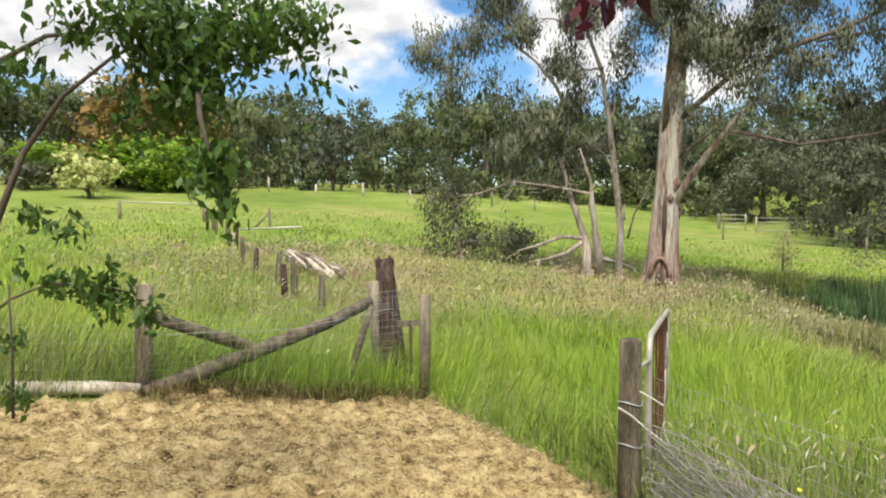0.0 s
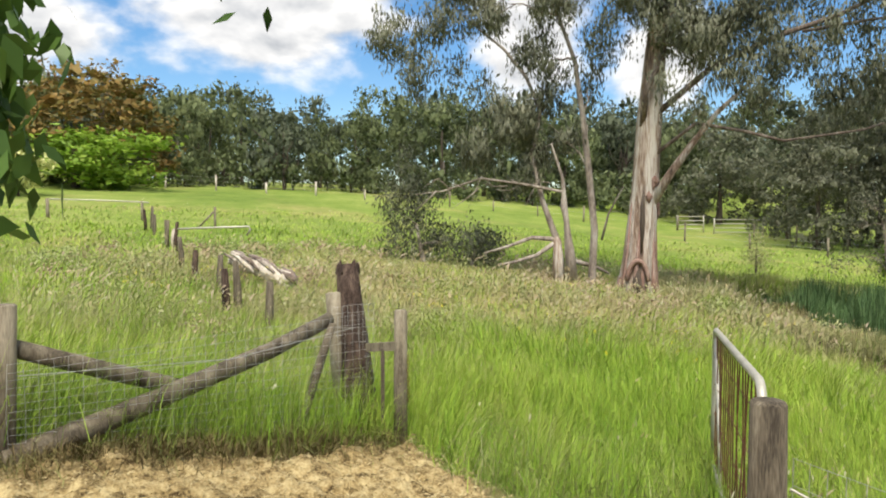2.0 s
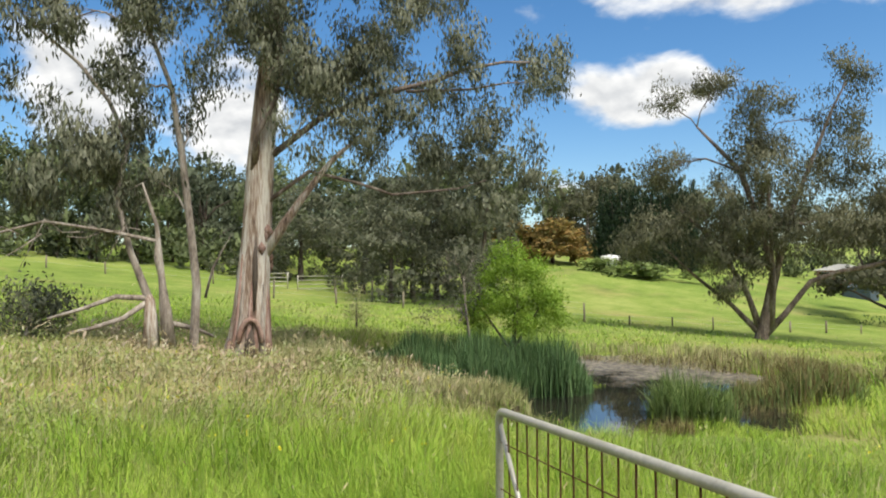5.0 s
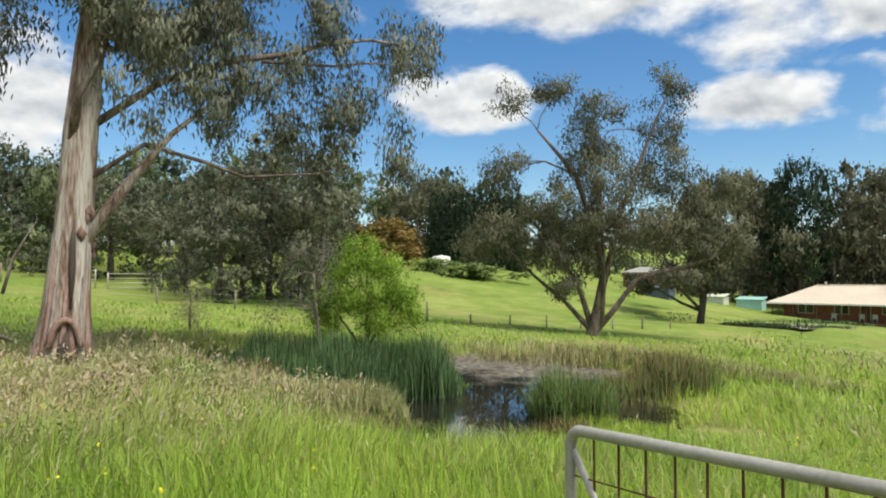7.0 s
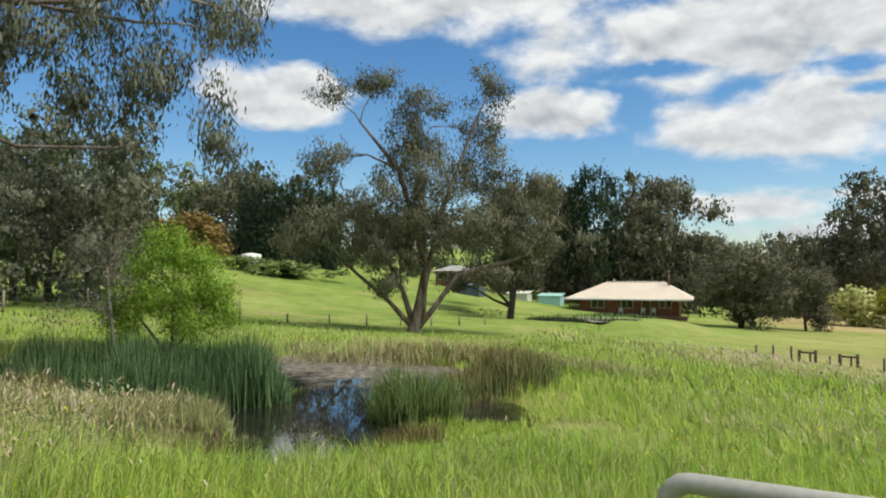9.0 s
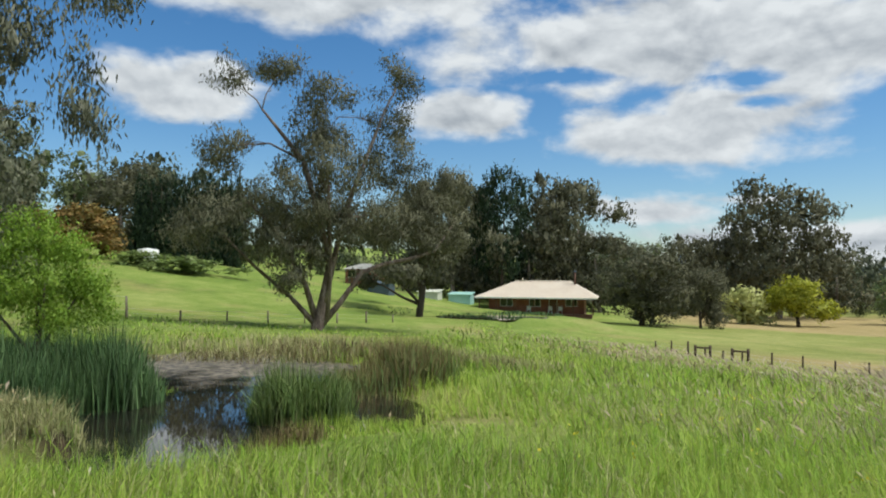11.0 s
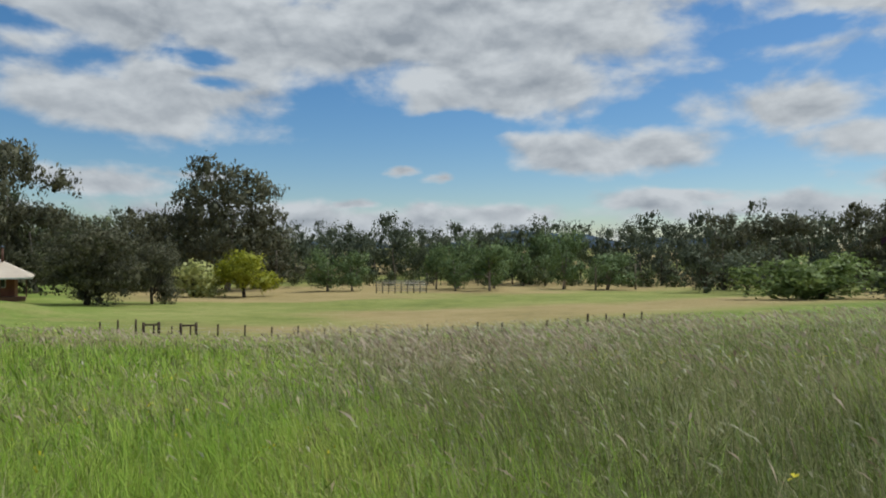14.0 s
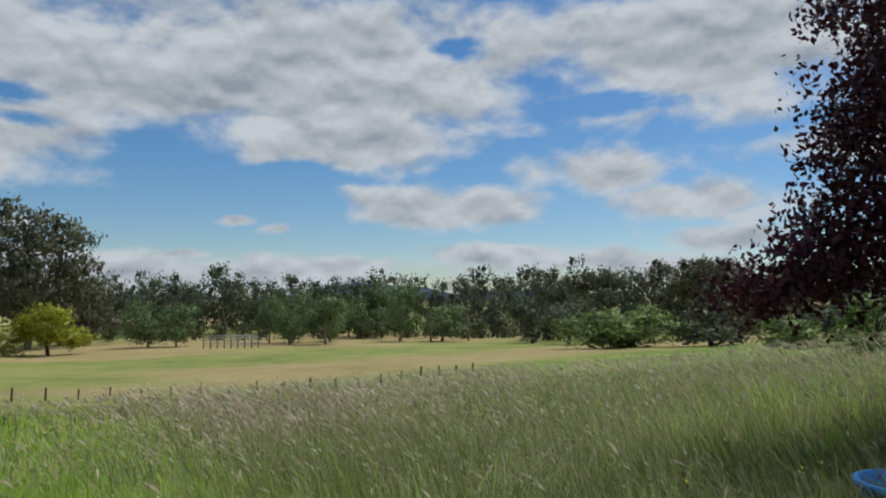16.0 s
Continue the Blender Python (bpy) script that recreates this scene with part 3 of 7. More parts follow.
def leaf_mesh(name, mat, centres, per, spread, length, width, droop, rng, hubs=None, puff=0.75):
    """Many small leaves round the centres; droop 1 hangs them straight down, 0 turns them anyhow.
    With hubs, leaves shade as the lumps of foliage that they make up, each lump round its hub."""
    tufts = np.asarray(centres, float)
    centres = np.repeat(tufts, per, axis=0)
    n = len(centres)
    c = centres + rng.normal(0, 1, (n, 3)) * np.asarray(spread)
    a = rng.normal(0, 1, (n, 3)) * (1 - droop) + np.array([0, 0, -1.0]) * droop * 1.6
    a /= np.linalg.norm(a, axis=1, keepdims=True)
    s = np.cross(a, rng.normal(0, 1, (n, 3)))
    s /= np.linalg.norm(s, axis=1, keepdims=True)
    out = None
    if hubs is not None:
        own = np.cross(s, a)
        h = np.repeat(np.asarray(hubs, float), per, axis=0)
        lump, tuft = c - h, c - centres
        lump /= np.linalg.norm(lump, axis=1, keepdims=True) + 1e-6
        tuft /= np.linalg.norm(tuft, axis=1, keepdims=True) + 1e-6
        out = lump * 0.6 + tuft * 0.55 + np.array([0, 0, 0.15])
        flip = np.sum(own * out, axis=1) < 0
        s[flip] *= -1
        own[flip] *= -1
        out = out * puff + own * (1 - puff)
        out /= np.linalg.norm(out, axis=1, keepdims=True) + 1e-6
    k = rng.uniform(0.6, 1.35, (n, 1))
    a, s = a * k * length / 2, s * k * width / 2
    v = np.stack([c - a, c + s - a * 0.2, c + a, c - s - a * 0.2], 1).reshape(-1, 3)
    me = bpy.data.meshes.new(name)
    fill_mesh(me, v, np.arange(4 * n).reshape(n, 4))
    if out is not None:
        set_normals(me, np.repeat(out, 4, axis=0))
    me.materials.append(mat)
    return me


def hollows(p, wave, seed):
    """Lumpy waves through space, about -1 to 1: foliage grows where they are high."""
    r = np.random.default_rng(seed)
    out = np.zeros(len(p))
    for k in range(7):
        d = r.normal(0, 1, 3)
        d /= np.linalg.norm(d)
        out += np.sin(p @ d * math.tau / (wave * r.uniform(0.7, 1.5)) + r.uniform(0, 6.28))
    return out / 2.6


def in_blobs(blobs, n, rng, shell=0.45, gap=None):
    """n centres in ellipsoids (x, y, z, rx, ry, rz), shared by volume; gap (wave, level) leaves hollows."""
    b = np.asarray(blobs, float)
    w = (b[:, 3] * b[:, 4] * b[:, 5]) ** 0.75
    many = n * 4 if gap else n
    pick = rng.choice(len(b), many, p=w / w.sum())
    d = rng.normal(0, 1, (many, 3))
    d /= np.linalg.norm(d, axis=1, keepdims=True)
    r = rng.uniform(0, 1, (many, 1)) ** shell
    c = b[pick, :3] + d * r * b[pick, 3:6]
    if gap:
        ok = np.nonzero(hollows(c, gap[0], 17) > gap[1])[0][:n]
        c, pick = c[ok], pick[ok]
    return c, pick


def bend(a, b, sag, rng, n=6):
    """A crooked line from a to b."""
    a, b = Vector(a), Vector(b)
    out = []
    length = (b - a).length
    for i in range(n):
        k = i / (n - 1)
        w = math.sin(k * math.pi)
        out.append(a.lerp(b, k) + Vector((rng.normal(0, 0.045), rng.normal(0, 0.045), rng.normal(0, 0.03))) * length * w + Vector((0, 0, sag * length * w)))
    return out


def tree(name, label, category, base, trunk, blobs, leaves, bark, clumps, per, spread, leaf, droop, seed,
         twigs=2, limb_r=0.09, sag=0.12, group="", stems=None, shell=0.45, sink=0.25, gap=None, puff=0.7):
    """trunk: (dx, dy, dz, radius) rows from the base. blobs: parts of the crown. Limbs run from the trunk to each blob."""
    rng = np.random.default_rng(seed)
    root = thing(name, (base[0], base[1], gz(*base) if len(base) < 3 else base[2]), label, category, group)
    s = Shape()
    tp = [Vector(t[:3]) for t in trunk]
    tr = [t[3] for t in trunk]
    low = Vector((tp[0].x, tp[0].y, tp[0].z - sink))
    s.tube([low] + tp, [tr[0] * 1.12] + tr, 12, 0.07, seed)
    part("trunk", s, bark, root)
    for stem in stems or ():
        t = Shape().tube([Vector(q[:3]) for q in stem], [q[3] for q in stem], 8, 0.06, seed + 1)
        part("stem", t, bark, root)
    centres, pick = in_blobs(blobs, clumps, rng, shell, gap)
    hubs = np.asarray(blobs, float)[pick, :3]
    top = max(p.z for p in tp)
    nodes, thick = list(tp), list(tr)
    for i in sorted(range(len(blobs)), key=lambda k: min((p - Vector(blobs[k][:3])).length for p in tp)):
        b = blobs[i]
        c = Vector(b[:3])
        best = min(range(len(nodes)), key=lambda j: (nodes[j] - c).length + (4 if nodes[j].z > c.z + 0.3 and j < len(tp) else 0) + (3 if nodes[j].z < top * 0.3 and j < len(tp) else 0))
        r = min(thick[best] * 0.7, limb_r * (0.6 + 0.5 * max(b[3:6])))
        line = bend(nodes[best], c, sag, rng)
        nodes.append(c), thick.append(r * 0.6)
        limb = Shape().tube(line, np.linspace(r, r * 0.25, len(line)), 7, 0.06, seed + i)
        mine = centres[pick == i]
        for j in range(min(len(mine), int(twigs * 4))):
            e = Vector(mine[j])
            q = bend(line[rng.integers(2, len(line))], e, 0.05, rng, 4)
            limb.tube(q, np.linspace(r * 0.3, r * 0.06, 4), 4, 0.0, 0, False)
        part("limb", limb, bark, root)
    part("crown", leaf_mesh("crown", leaves, centres, per, spread, leaf[0], leaf[1], droop, rng, hubs, puff), None, root)
    return root


# ---- the great gum and its neighbours ----
GUM_CROWN = [(0.1, -0.4, 7.4, 1.6, 1.6, 1.5), (1.1, -1.8, 6.3, 1.4, 1.4, 1.1), (2.7, -1.9, 7.6, 1.3, 1.3, 1.3), (0.4, -2.1, 5.0, 0.9, 0.9, 0.8), (-1.1, 0.7, 6.8, 0.9, 0.9, 1.2), (2.5, -1.8, 5.2, 1.3, 1.3, 0.8), (4.4, -1.5, 6.4, 0.9, 0.9, 1.0), (7.2, -2.6, 7.4, 0.8, 0.8, 1.0), (-0.6, 0.4, 9.8, 2.1, 2.1, 1.6), (1.3, -1.4, 10.1, 2.1, 2.1, 1.6)]
GUM_TOP = [(4.0, -1.4, 9.5, 1.6, 1.6, 1.3), (0.4, 0.0, 13.1, 2.2, 2.2, 1.8), (2.2, -1.2, 12.8, 1.7, 1.7, 1.5), (-2.2, 0.5, 8.0, 0.9, 0.9, 1.0), (4.6, -2.7, 7.3, 0.7, 0.7, 0.8), (3.4, -1.0, 5.7, 1.0, 1.0, 1.2), (4.0, -2.8, 6.1, 0.7, 0.7, 1.0), (5.4, -3.8, 6.7, 0.6, 0.6, 0.8), (2.1, -0.2, 6.6, 1.0, 1.0, 0.7), (3.4, -0.3, 7.8, 1.3, 1.3, 1.1)]
GUM_HANGING = [(5.4, -3.7, 5.1, 0.6, 0.6, 0.8), (5.5, -3.8, 4.1, 0.5, 0.5, 0.5), (5.0, -2.7, 5.1, 0.7, 0.7, 0.8), (5.5, -4.4, 6.5, 0.5, 0.5, 0.8), (4.6, -1.8, 4.5, 0.8, 0.8, 0.8), (5.0, -3.2, 6.0, 0.6, 0.6, 0.7)]
GUM_SKIRT = [(-0.1, -1.2, 6.2, 0.7, 0.7, 0.8), (0.5, -1.3, 7.0, 0.9, 0.8, 0.9), (-0.6, -1.0, 7.2, 0.8, 0.7, 0.9), (0.9, -1.4, 5.7, 0.6, 0.6, 0.7), (0.2, -1.2, 8.3, 1.1, 0.9, 0.9), (1.9, -1.6, 6.6, 0.8, 0.8, 0.8)]
GUM_BLOBS = GUM_CROWN + GUM_TOP + GUM_HANGING + GUM_SKIRT
GUM_TRUNK = [(-0.13, -0.3, 0.03, 0.47), (-0.09, -0.33, 0.9, 0.41), (0.01, -0.38, 2.63, 0.335), (0.09, -0.43, 4.37, 0.30), (0.19, -0.49, 6.1, 0.27), (0.39, -0.59, 8.13, 0.22), (0.58, -0.68, 10.16, 0.16), (0.84, -0.81, 12.76, 0.07)]
GUM_AT = (6.2, 20.1)
big_gum = tree("gum_tree", "huge old gum with peeling pale bark and a scarred, hollow foot", "tree", GUM_AT, GUM_TRUNK, GUM_BLOBS, GUM, BARK,
               860, 90, (0.15, 0.15, 0.22), (0.15, 0.038), 0.66, 11, twigs=3, limb_r=0.06, gap=(1.3, 0.08))
for line, r in ((((0.13, -0.5, 2.2), (0.5, -0.85, 3.0), (0.95, -1.0, 3.7), (1.52, -1.2, 4.5), (2.2, -1.5, 5.2)), 0.13),
                (((0.19, -0.6, 3.5), (1.06, -1.0, 4.25), (2.12, -1.43, 4.0), (2.92, -1.74, 3.75), (4.46, -2.33, 3.95), (5.2, -2.6, 4.2)), 0.055),
                (((0.3, -0.6, 4.6), (1.4, -1.0, 5.6), (2.6, -1.6, 6.2), (3.92, -2.15, 6.63), (4.65, -2.44, 6.99), (5.65, -2.83, 7.27), (6.9, -2.8, 7.5)), 0.085),
                (((3.2, -1.9, 6.3), (4.78, -2.48, 6.49), (5.78, -2.7, 6.77), (6.9, -2.7, 7.0)), 0.04),
                (((-0.1, -0.5, 4.2), (-0.2, -0.9, 5.0), (0.15, -1.1, 5.8), (0.3, -1.2, 6.8)), 0.10)):
    part("limb", Shape().tube(line, np.linspace(r, r * 0.3, len(line)), 8, 0.08, 3), BARK if r > 0.1 else BARK_BROWN, big_gum)
# torn bark strips and root flare at the foot
rngf = random.Random(5)
RED_BARK = surface("peeling_red_bark", [(0.35, (0.08, 0.04, 0.03)), (0.5, (0.25, 0.15, 0.115)), (0.68, (0.42, 0.32, 0.27))], 2.0, 0.9, bump=0.9, fine=14, stretch=(4, 4, 0.5))
STRIPS = (RED_BARK, BARK_PALE, RED_BARK)
for i in range(14):
    a = rngf.uniform(-1.6, 0.6)
    zb = rngf.uniform(2.0, 2.9)
    x, y = 0.0 + 0.33 * math.cos(a), -0.37 + 0.33 * math.sin(a)
    part("bark_knot", Shape().tube([(x, y, zb - 0.16), (x + 0.03 * math.cos(a), y + 0.03 * math.sin(a), zb), (x * 1.02, y, zb + 0.14)], [0.02, rngf.uniform(0.05, 0.10), 0.02], 7, 0.25, i), RED_BARK, big_gum)
for i in range(16):
    a = i * math.tau / 16 + rngf.uniform(-0.1, 0.1)
    c, q = math.cos(a), math.sin(a)
    h1 = rngf.uniform(0.5, 2.6)
    pts = [(-0.13 + c * 0.52, -0.3 + q * 0.52, -0.25), (-0.12 + c * 0.455, -0.31 + q * 0.455, 0.25), (-0.09 + c * 0.40, -0.33 + q * 0.40, 0.9 if h1 > 0.9 else h1 * 0.8), (-0.05 + c * 0.345, -0.35 + q * 0.345, max(1.0, h1))]
    part("bark_strip", Shape().tube(pts, [0.10, 0.075, 0.05, 0.012], 6, 0.22, i), STRIPS[i % 3], big_gum)
FACE, SIDE = (-0.28, -0.96), (0.96, -0.28)
arch = [(-0.13 + FACE[0] * r + SIDE[0] * 0.26 * math.cos(a), -0.3 + FACE[1] * r + SIDE[1] * 0.26 * math.cos(a), 0.25 + 0.55 * math.sin(a)) for a in np.linspace(0.05, math.pi - 0.05, 9) for r in [0.56 - 0.08 * abs(math.cos(a)) - 0.05 * math.sin(a)]]
# solid dark tube: a hollow's inner shade given as colour, nothing is cut out
part("hollow", Shape().tube([(-0.13 + FACE[0] * r, -0.3 + FACE[1] * r, z) for r, z in ((0.50, -0.1), (0.47, 0.25), (0.43, 0.66))], [0.13, 0.12, 0.03], 8, 0.2, 6), BARK_DARK, big_gum, "solid dark piece painting the shade of a hollow at the foot")
part("healed_scar", Shape().tube(arch, 0.06, 7, 0.2, 2), RED_BARK, big_gum, "rounded healed scar")
# solid dark strip on the bark, its colour standing for shade in a cleft
part("cleft", Shape().tube([(-0.17, -0.735, 1.0), (-0.14, -0.72, 1.7), (-0.15, -0.71, 2.2), (-0.11, -0.69, 2.7)], [0.02, 0.06, 0.05, 0.01], 6, 0.2, 4), BARK_DARK, big_gum, "solid dark strip painting the shade of a cleft in the trunk")

SAPLING_AT = (5.2, 21.1)
tree("young_gum", "slender young gum with several leaning stems and drooping crown", "tree", SAPLING_AT,
     [(-0.04, -0.29, 0.0, 0.115), (0.03, -0.24, 1.5, 0.10), (-0.12, -0.15, 3.06, 0.09), (-0.29, -0.07, 4.6, 0.075), (-0.51, 0.02, 6.15, 0.06), (-0.97, 0.13, 7.4, 0.045), (-1.35, 0.21, 8.3, 0.02)],
     [(-5.4, 1.1, 6.9, 0.8, 0.8, 0.8), (-4.2, 0.9, 7.2, 0.8, 0.8, 0.8), (-2.8, 0.8, 7.5, 0.9, 0.9, 0.9), (-3.5, 0.8, 5.8, 0.7, 0.7, 0.7), (-1.3, 0.5, 6.1, 0.9, 0.9, 0.9), (-4.7, 0.9, 5.8, 0.6, 0.6, 0.6), (-1.0, 0.6, 8.5, 1.1, 1.1, 1.1), (-3.8, 0.9, 8.8, 1.1, 1.1, 1.1), (-1.6, 0.5, 4.7, 0.9, 0.9, 0.9), (-2.5, 0.6, 4.4, 0.9, 0.9, 0.9), (-0.0, 0.3, 5.5, 0.6, 0.6, 0.6), (-1.8, 0.5, 3.2, 0.7, 0.7, 0.7), (-3.2, 0.7, 3.7, 0.8, 0.8, 0.8), (-0.7, 0.4, 4.0, 0.6, 0.6, 0.6)], GUM, BARK_PALE, 340, 60, (0.15, 0.15, 0.2), (0.18, 0.042), 0.64, 21, twigs=2, limb_r=0.035, gap=(1.1, -0.05),
     stems=[[(-0.84, 0.22, 0.0, 0.12), (-0.91, 0.27, 1.2, 0.10), (-1.3, 0.37, 2.3, 0.075), (-1.6, 0.46, 3.57, 0.065), (-1.36, 0.48, 4.83, 0.06), (-1.75, 0.57, 5.78, 0.05), (-2.37, 0.68, 6.57, 0.04), (-3.31, 0.83, 7.36, 0.03), (-3.78, 0.9, 7.83, 0.012)],
            [(-0.5, -0.03, 0.0, 0.16), (-0.6, 0.03, 0.9, 0.14), (-0.66, 0.06, 1.5, 0.085), (-0.79, 0.13, 2.92, 0.05), (-1.1, 0.2, 3.9, 0.02)],
            [(0.25, -0.2, 1.2, 0.035), (0.42, -0.2, 1.9, 0.028), (0.62, -0.22, 2.3, 0.02), (0.85, -0.22, 2.7, 0.008)]])
stump = thing("broken_stump", (4.35, 21.35, gz(4.35, 21.35)), "splintered stump with a torn fallen limb", "stump")
part("stump_wood", Shape().tube([(0, 0, -0.2), (0, 0, 0.6), (-0.05, 0, 1.1), (-0.08, 0.02, 1.32)], [0.21, 0.17, 0.13, 0.05], 9, 0.16, 8), BARK, stump)
for pts in (((0.0, 0, 1.15), (-0.75, 0.08, 1.2), (-1.4, 0.15, 0.95), (-2.1, 0.2, 0.75)), ((-0.05, 0, 1.1), (-0.6, 0.05, 0.7), (-1.25, 0.12, 0.5), (-1.7, 0.18, 0.42)),
            ((0.4, -0.05, 0.55), (0.95, -0.15, 0.42), (1.4, -0.2, 0.2))):
    part("torn_limb", Shape().tube(pts, np.linspace(0.075, 0.03, len(pts)), 7, 0.1, 1), BARK_PALE, stump)
dead = thing("dead_branch", (4.4, 21.2, gz(4.4, 21.2)), "long bare grey dead branch arching over the grass", "branch")
z0 = gz(4.4, 21.2)
part("bough", Shape().tube([(0.2, 0.0, 1.3), (0.0, 0.0, 2.1), (0.0, 0.0, 2.5), (-1.0, 0.15, 2.7), (-2.24, 0.3, 2.88), (-3.3, 0.42, 2.52), (-4.1, 0.5, 2.42)], [0.06, 0.05, 0.045, 0.04, 0.033, 0.022, 0.01], 6, 0.08, 2), BARK_PALE, dead)
rngd = random.Random(9)
for i in range(9):
    x = -0.3 - i * 0.4
    zz = 2.75 - 0.03 * i
    part("twig", Shape().tube([(x, 0.2, zz), (x - 0.35, 0.2 + rngd.uniform(-0.3, 0.3), zz - rngd.uniform(-0.4, 0.5)), (x - 0.8, 0.2 + rngd.uniform(-0.5, 0.5), zz - rngd.uniform(-0.3, 0.9))], [0.02, 0.013, 0.004], 5), BARK_PALE, dead)

tree("fallen_bough", "broken grey-green gum bough lying in dry grass", "shrub", (0.6, 24.3), [(0, 0, 0, 0.1), (-0.1, 0, 0.5, 0.07), (-0.2, 0, 1.2, 0.04)],
     [(-0.3, 0, 1.0, 1.2, 1.0, 0.9), (0.7, 0, 0.6, 1.1, 0.9, 0.6), (-0.3, 0.2, 2.2, 0.75, 0.7, 0.9), (-1.0, 0.1, 1.7, 0.6, 0.6, 0.7), (-0.5, 0.2, 3.2, 0.5, 0.5, 0.6)], GUM, BARK_PALE, 150, 34, 0.2, (0.15, 0.04), 0.5, 31, limb_r=0.04)
tree("fallen_bough", "smaller broken gum bough with pale leaves on the grass", "shrub", (2.1, 23.6), [(0, 0, 0, 0.06), (0.1, 0, 0.5, 0.04)],
     [(0, 0, 0.7, 0.7, 0.6, 0.55), (0.6, 0, 0.55, 0.5, 0.5, 0.4)], GUM, BARK_PALE, 70, 26, 0.2, (0.14, 0.045), 0.4, 32, limb_r=0.03)

# spreading gum past the dam
T2_AT = (31.8, 20.7)
T2_UPPER = [(-2.9, 3.2, 11.8, 1.1, 1.1, 0.8), (-0.5, 1.7, 12.5, 1.3, 1.3, 0.8), (1.9, -3.1, 12.2, 1.4, 1.4, 1.3), (-1.0, -0.9, 10.9, 1.3, 1.3, 0.8), (-0.4, 0.1, 9.4, 1.7, 1.7, 1.4), (2.6, -2.3, 10.2, 1.4, 1.4, 1.0), (-2.8, 3.3, 8.3, 1.4, 1.4, 1.1), (-0.9, -0.8, 7.6, 2.5, 2.5, 1.4), (3.0, -2.7, 8.4, 1.7, 1.7, 1.3), (-2.2, 1.0, 5.9, 2.3, 2.3, 1.4)]
T2_LOWER = [(0.7, -1.2, 5.5, 2.8, 2.8, 1.7), (4.1, -4.1, 6.1, 1.7, 1.7, 1.7), (-0.9, 1.1, 4.0, 2.5, 2.5, 1.1), (-3.9, 3.6, 4.9, 1.9, 1.9, 1.5), (4.4, -5.2, 5.0, 1.4, 1.4, 1.2), (2.1, -3.0, 4.9, 1.7, 1.7, 1.1), (3.3, -4.5, 3.8, 1.3, 1.3, 1.1), (-1.6, 0.5, 2.4, 1.0, 1.0, 0.8), (6.0, -5.0, 7.4, 1.1, 1.1, 1.1)]
tree("spreading_gum", "spreading many-stemmed gum with a dull grey-green crown", "tree", T2_AT,
     [(0.01, 0.11, 0.0, 0.34), (0.13, -0.15, 1.5, 0.20), (0.25, -0.42, 3.2, 0.15), (-0.11, -0.06, 5.17, 0.14), (-0.71, 0.56, 8.0, 0.13), (-1.34, 1.32, 9.13, 0.09), (-1.97, 2.08, 10.26, 0.05)],
     T2_UPPER + T2_LOWER, GUM_OLIVE, BARK_BROWN, 900, 66, (0.24, 0.24, 0.23), (0.2, 0.052), 0.55, 41, twigs=3, limb_r=0.05, gap=(1.6, -0.1),
     stems=[[(0.04, 0.06, 0.1, 0.21), (0.6, -0.75, 1.22, 0.15), (1.24, -1.69, 2.77, 0.12), (1.91, -2.6, 3.2, 0.11), (2.75, -3.74, 3.48, 0.11), (3.51, -4.76, 3.9, 0.08), (4.14, -5.7, 5.46, 0.03)],
            [(0.13, -0.15, 1.3, 0.2), (0.43, -0.71, 4.04, 0.14), (0.71, -1.21, 6.3, 0.13), (1.15, -1.94, 8.56, 0.09), (1.6, -2.66, 10.82, 0.06), (1.9, -3.14, 11.95, 0.03)],
            [(0.09, 0.1, 0.2, 0.18), (-0.39, 0.54, 2.2, 0.13), (-1.31, 1.52, 4.6, 0.10), (-2.36, 2.85, 6.3, 0.05)], [(0.0, 0.2, 0.3, 0.16), (-0.6, 1.2, 1.6, 0.11), (-1.6, 2.5, 3.0, 0.08), (-2.9, 3.6, 4.6, 0.04)], [(0.2, -0.3, 0.6, 0.15), (0.1, -0.5, 2.6, 0.12), (-0.3, -0.6, 5.2, 0.10), (-0.7, -0.7, 7.6, 0.05)]])

# ---- trees and bushes further off ----
FAR = {}
FAR['lone_gum'] = [(54.2, 22.2, 7.6, 9.5)]
FAR['rust_tree'] = [(-25.0, 58.8, 14.8, 13.8)]
FAR['spring_bush'] = [(-23.4, 52.2, 8.8, 9.2)]
FAR['pale_tree'] = [(-22.1, 42.6, 6.2, 3.8)]
FAR['bush'] = [(-30.1, 48.6, 5.8, 3.2)]
FAR['olive'] = [(27.5, 36.3, 10.9, 5.7), (27.4, 43.1, 9.4, 5.5), (26.3, 47.8, 8.6, 4.6), (23.1, 39.3, 6.8, 4.9), (29.3, 39.6, 11.0, 5.4), (28.5, 41.8, 9.5, 5.7), (30.3, 54.4, 10.1, 7.8), (25.3, 56.0, 9.3, 7.0)]
FAR['hedge_rust'] = [(53.9, 61.1, 8.0, 7.5), (56.9, 57.2, 8.2, 7.5)]
FAR['shrub'] = [(57.0, 50.3, 3.4, 4.2), (58.3, 45.4, 3.0, 5.8), (57.0, 49.1, 2.5, 2.9)]
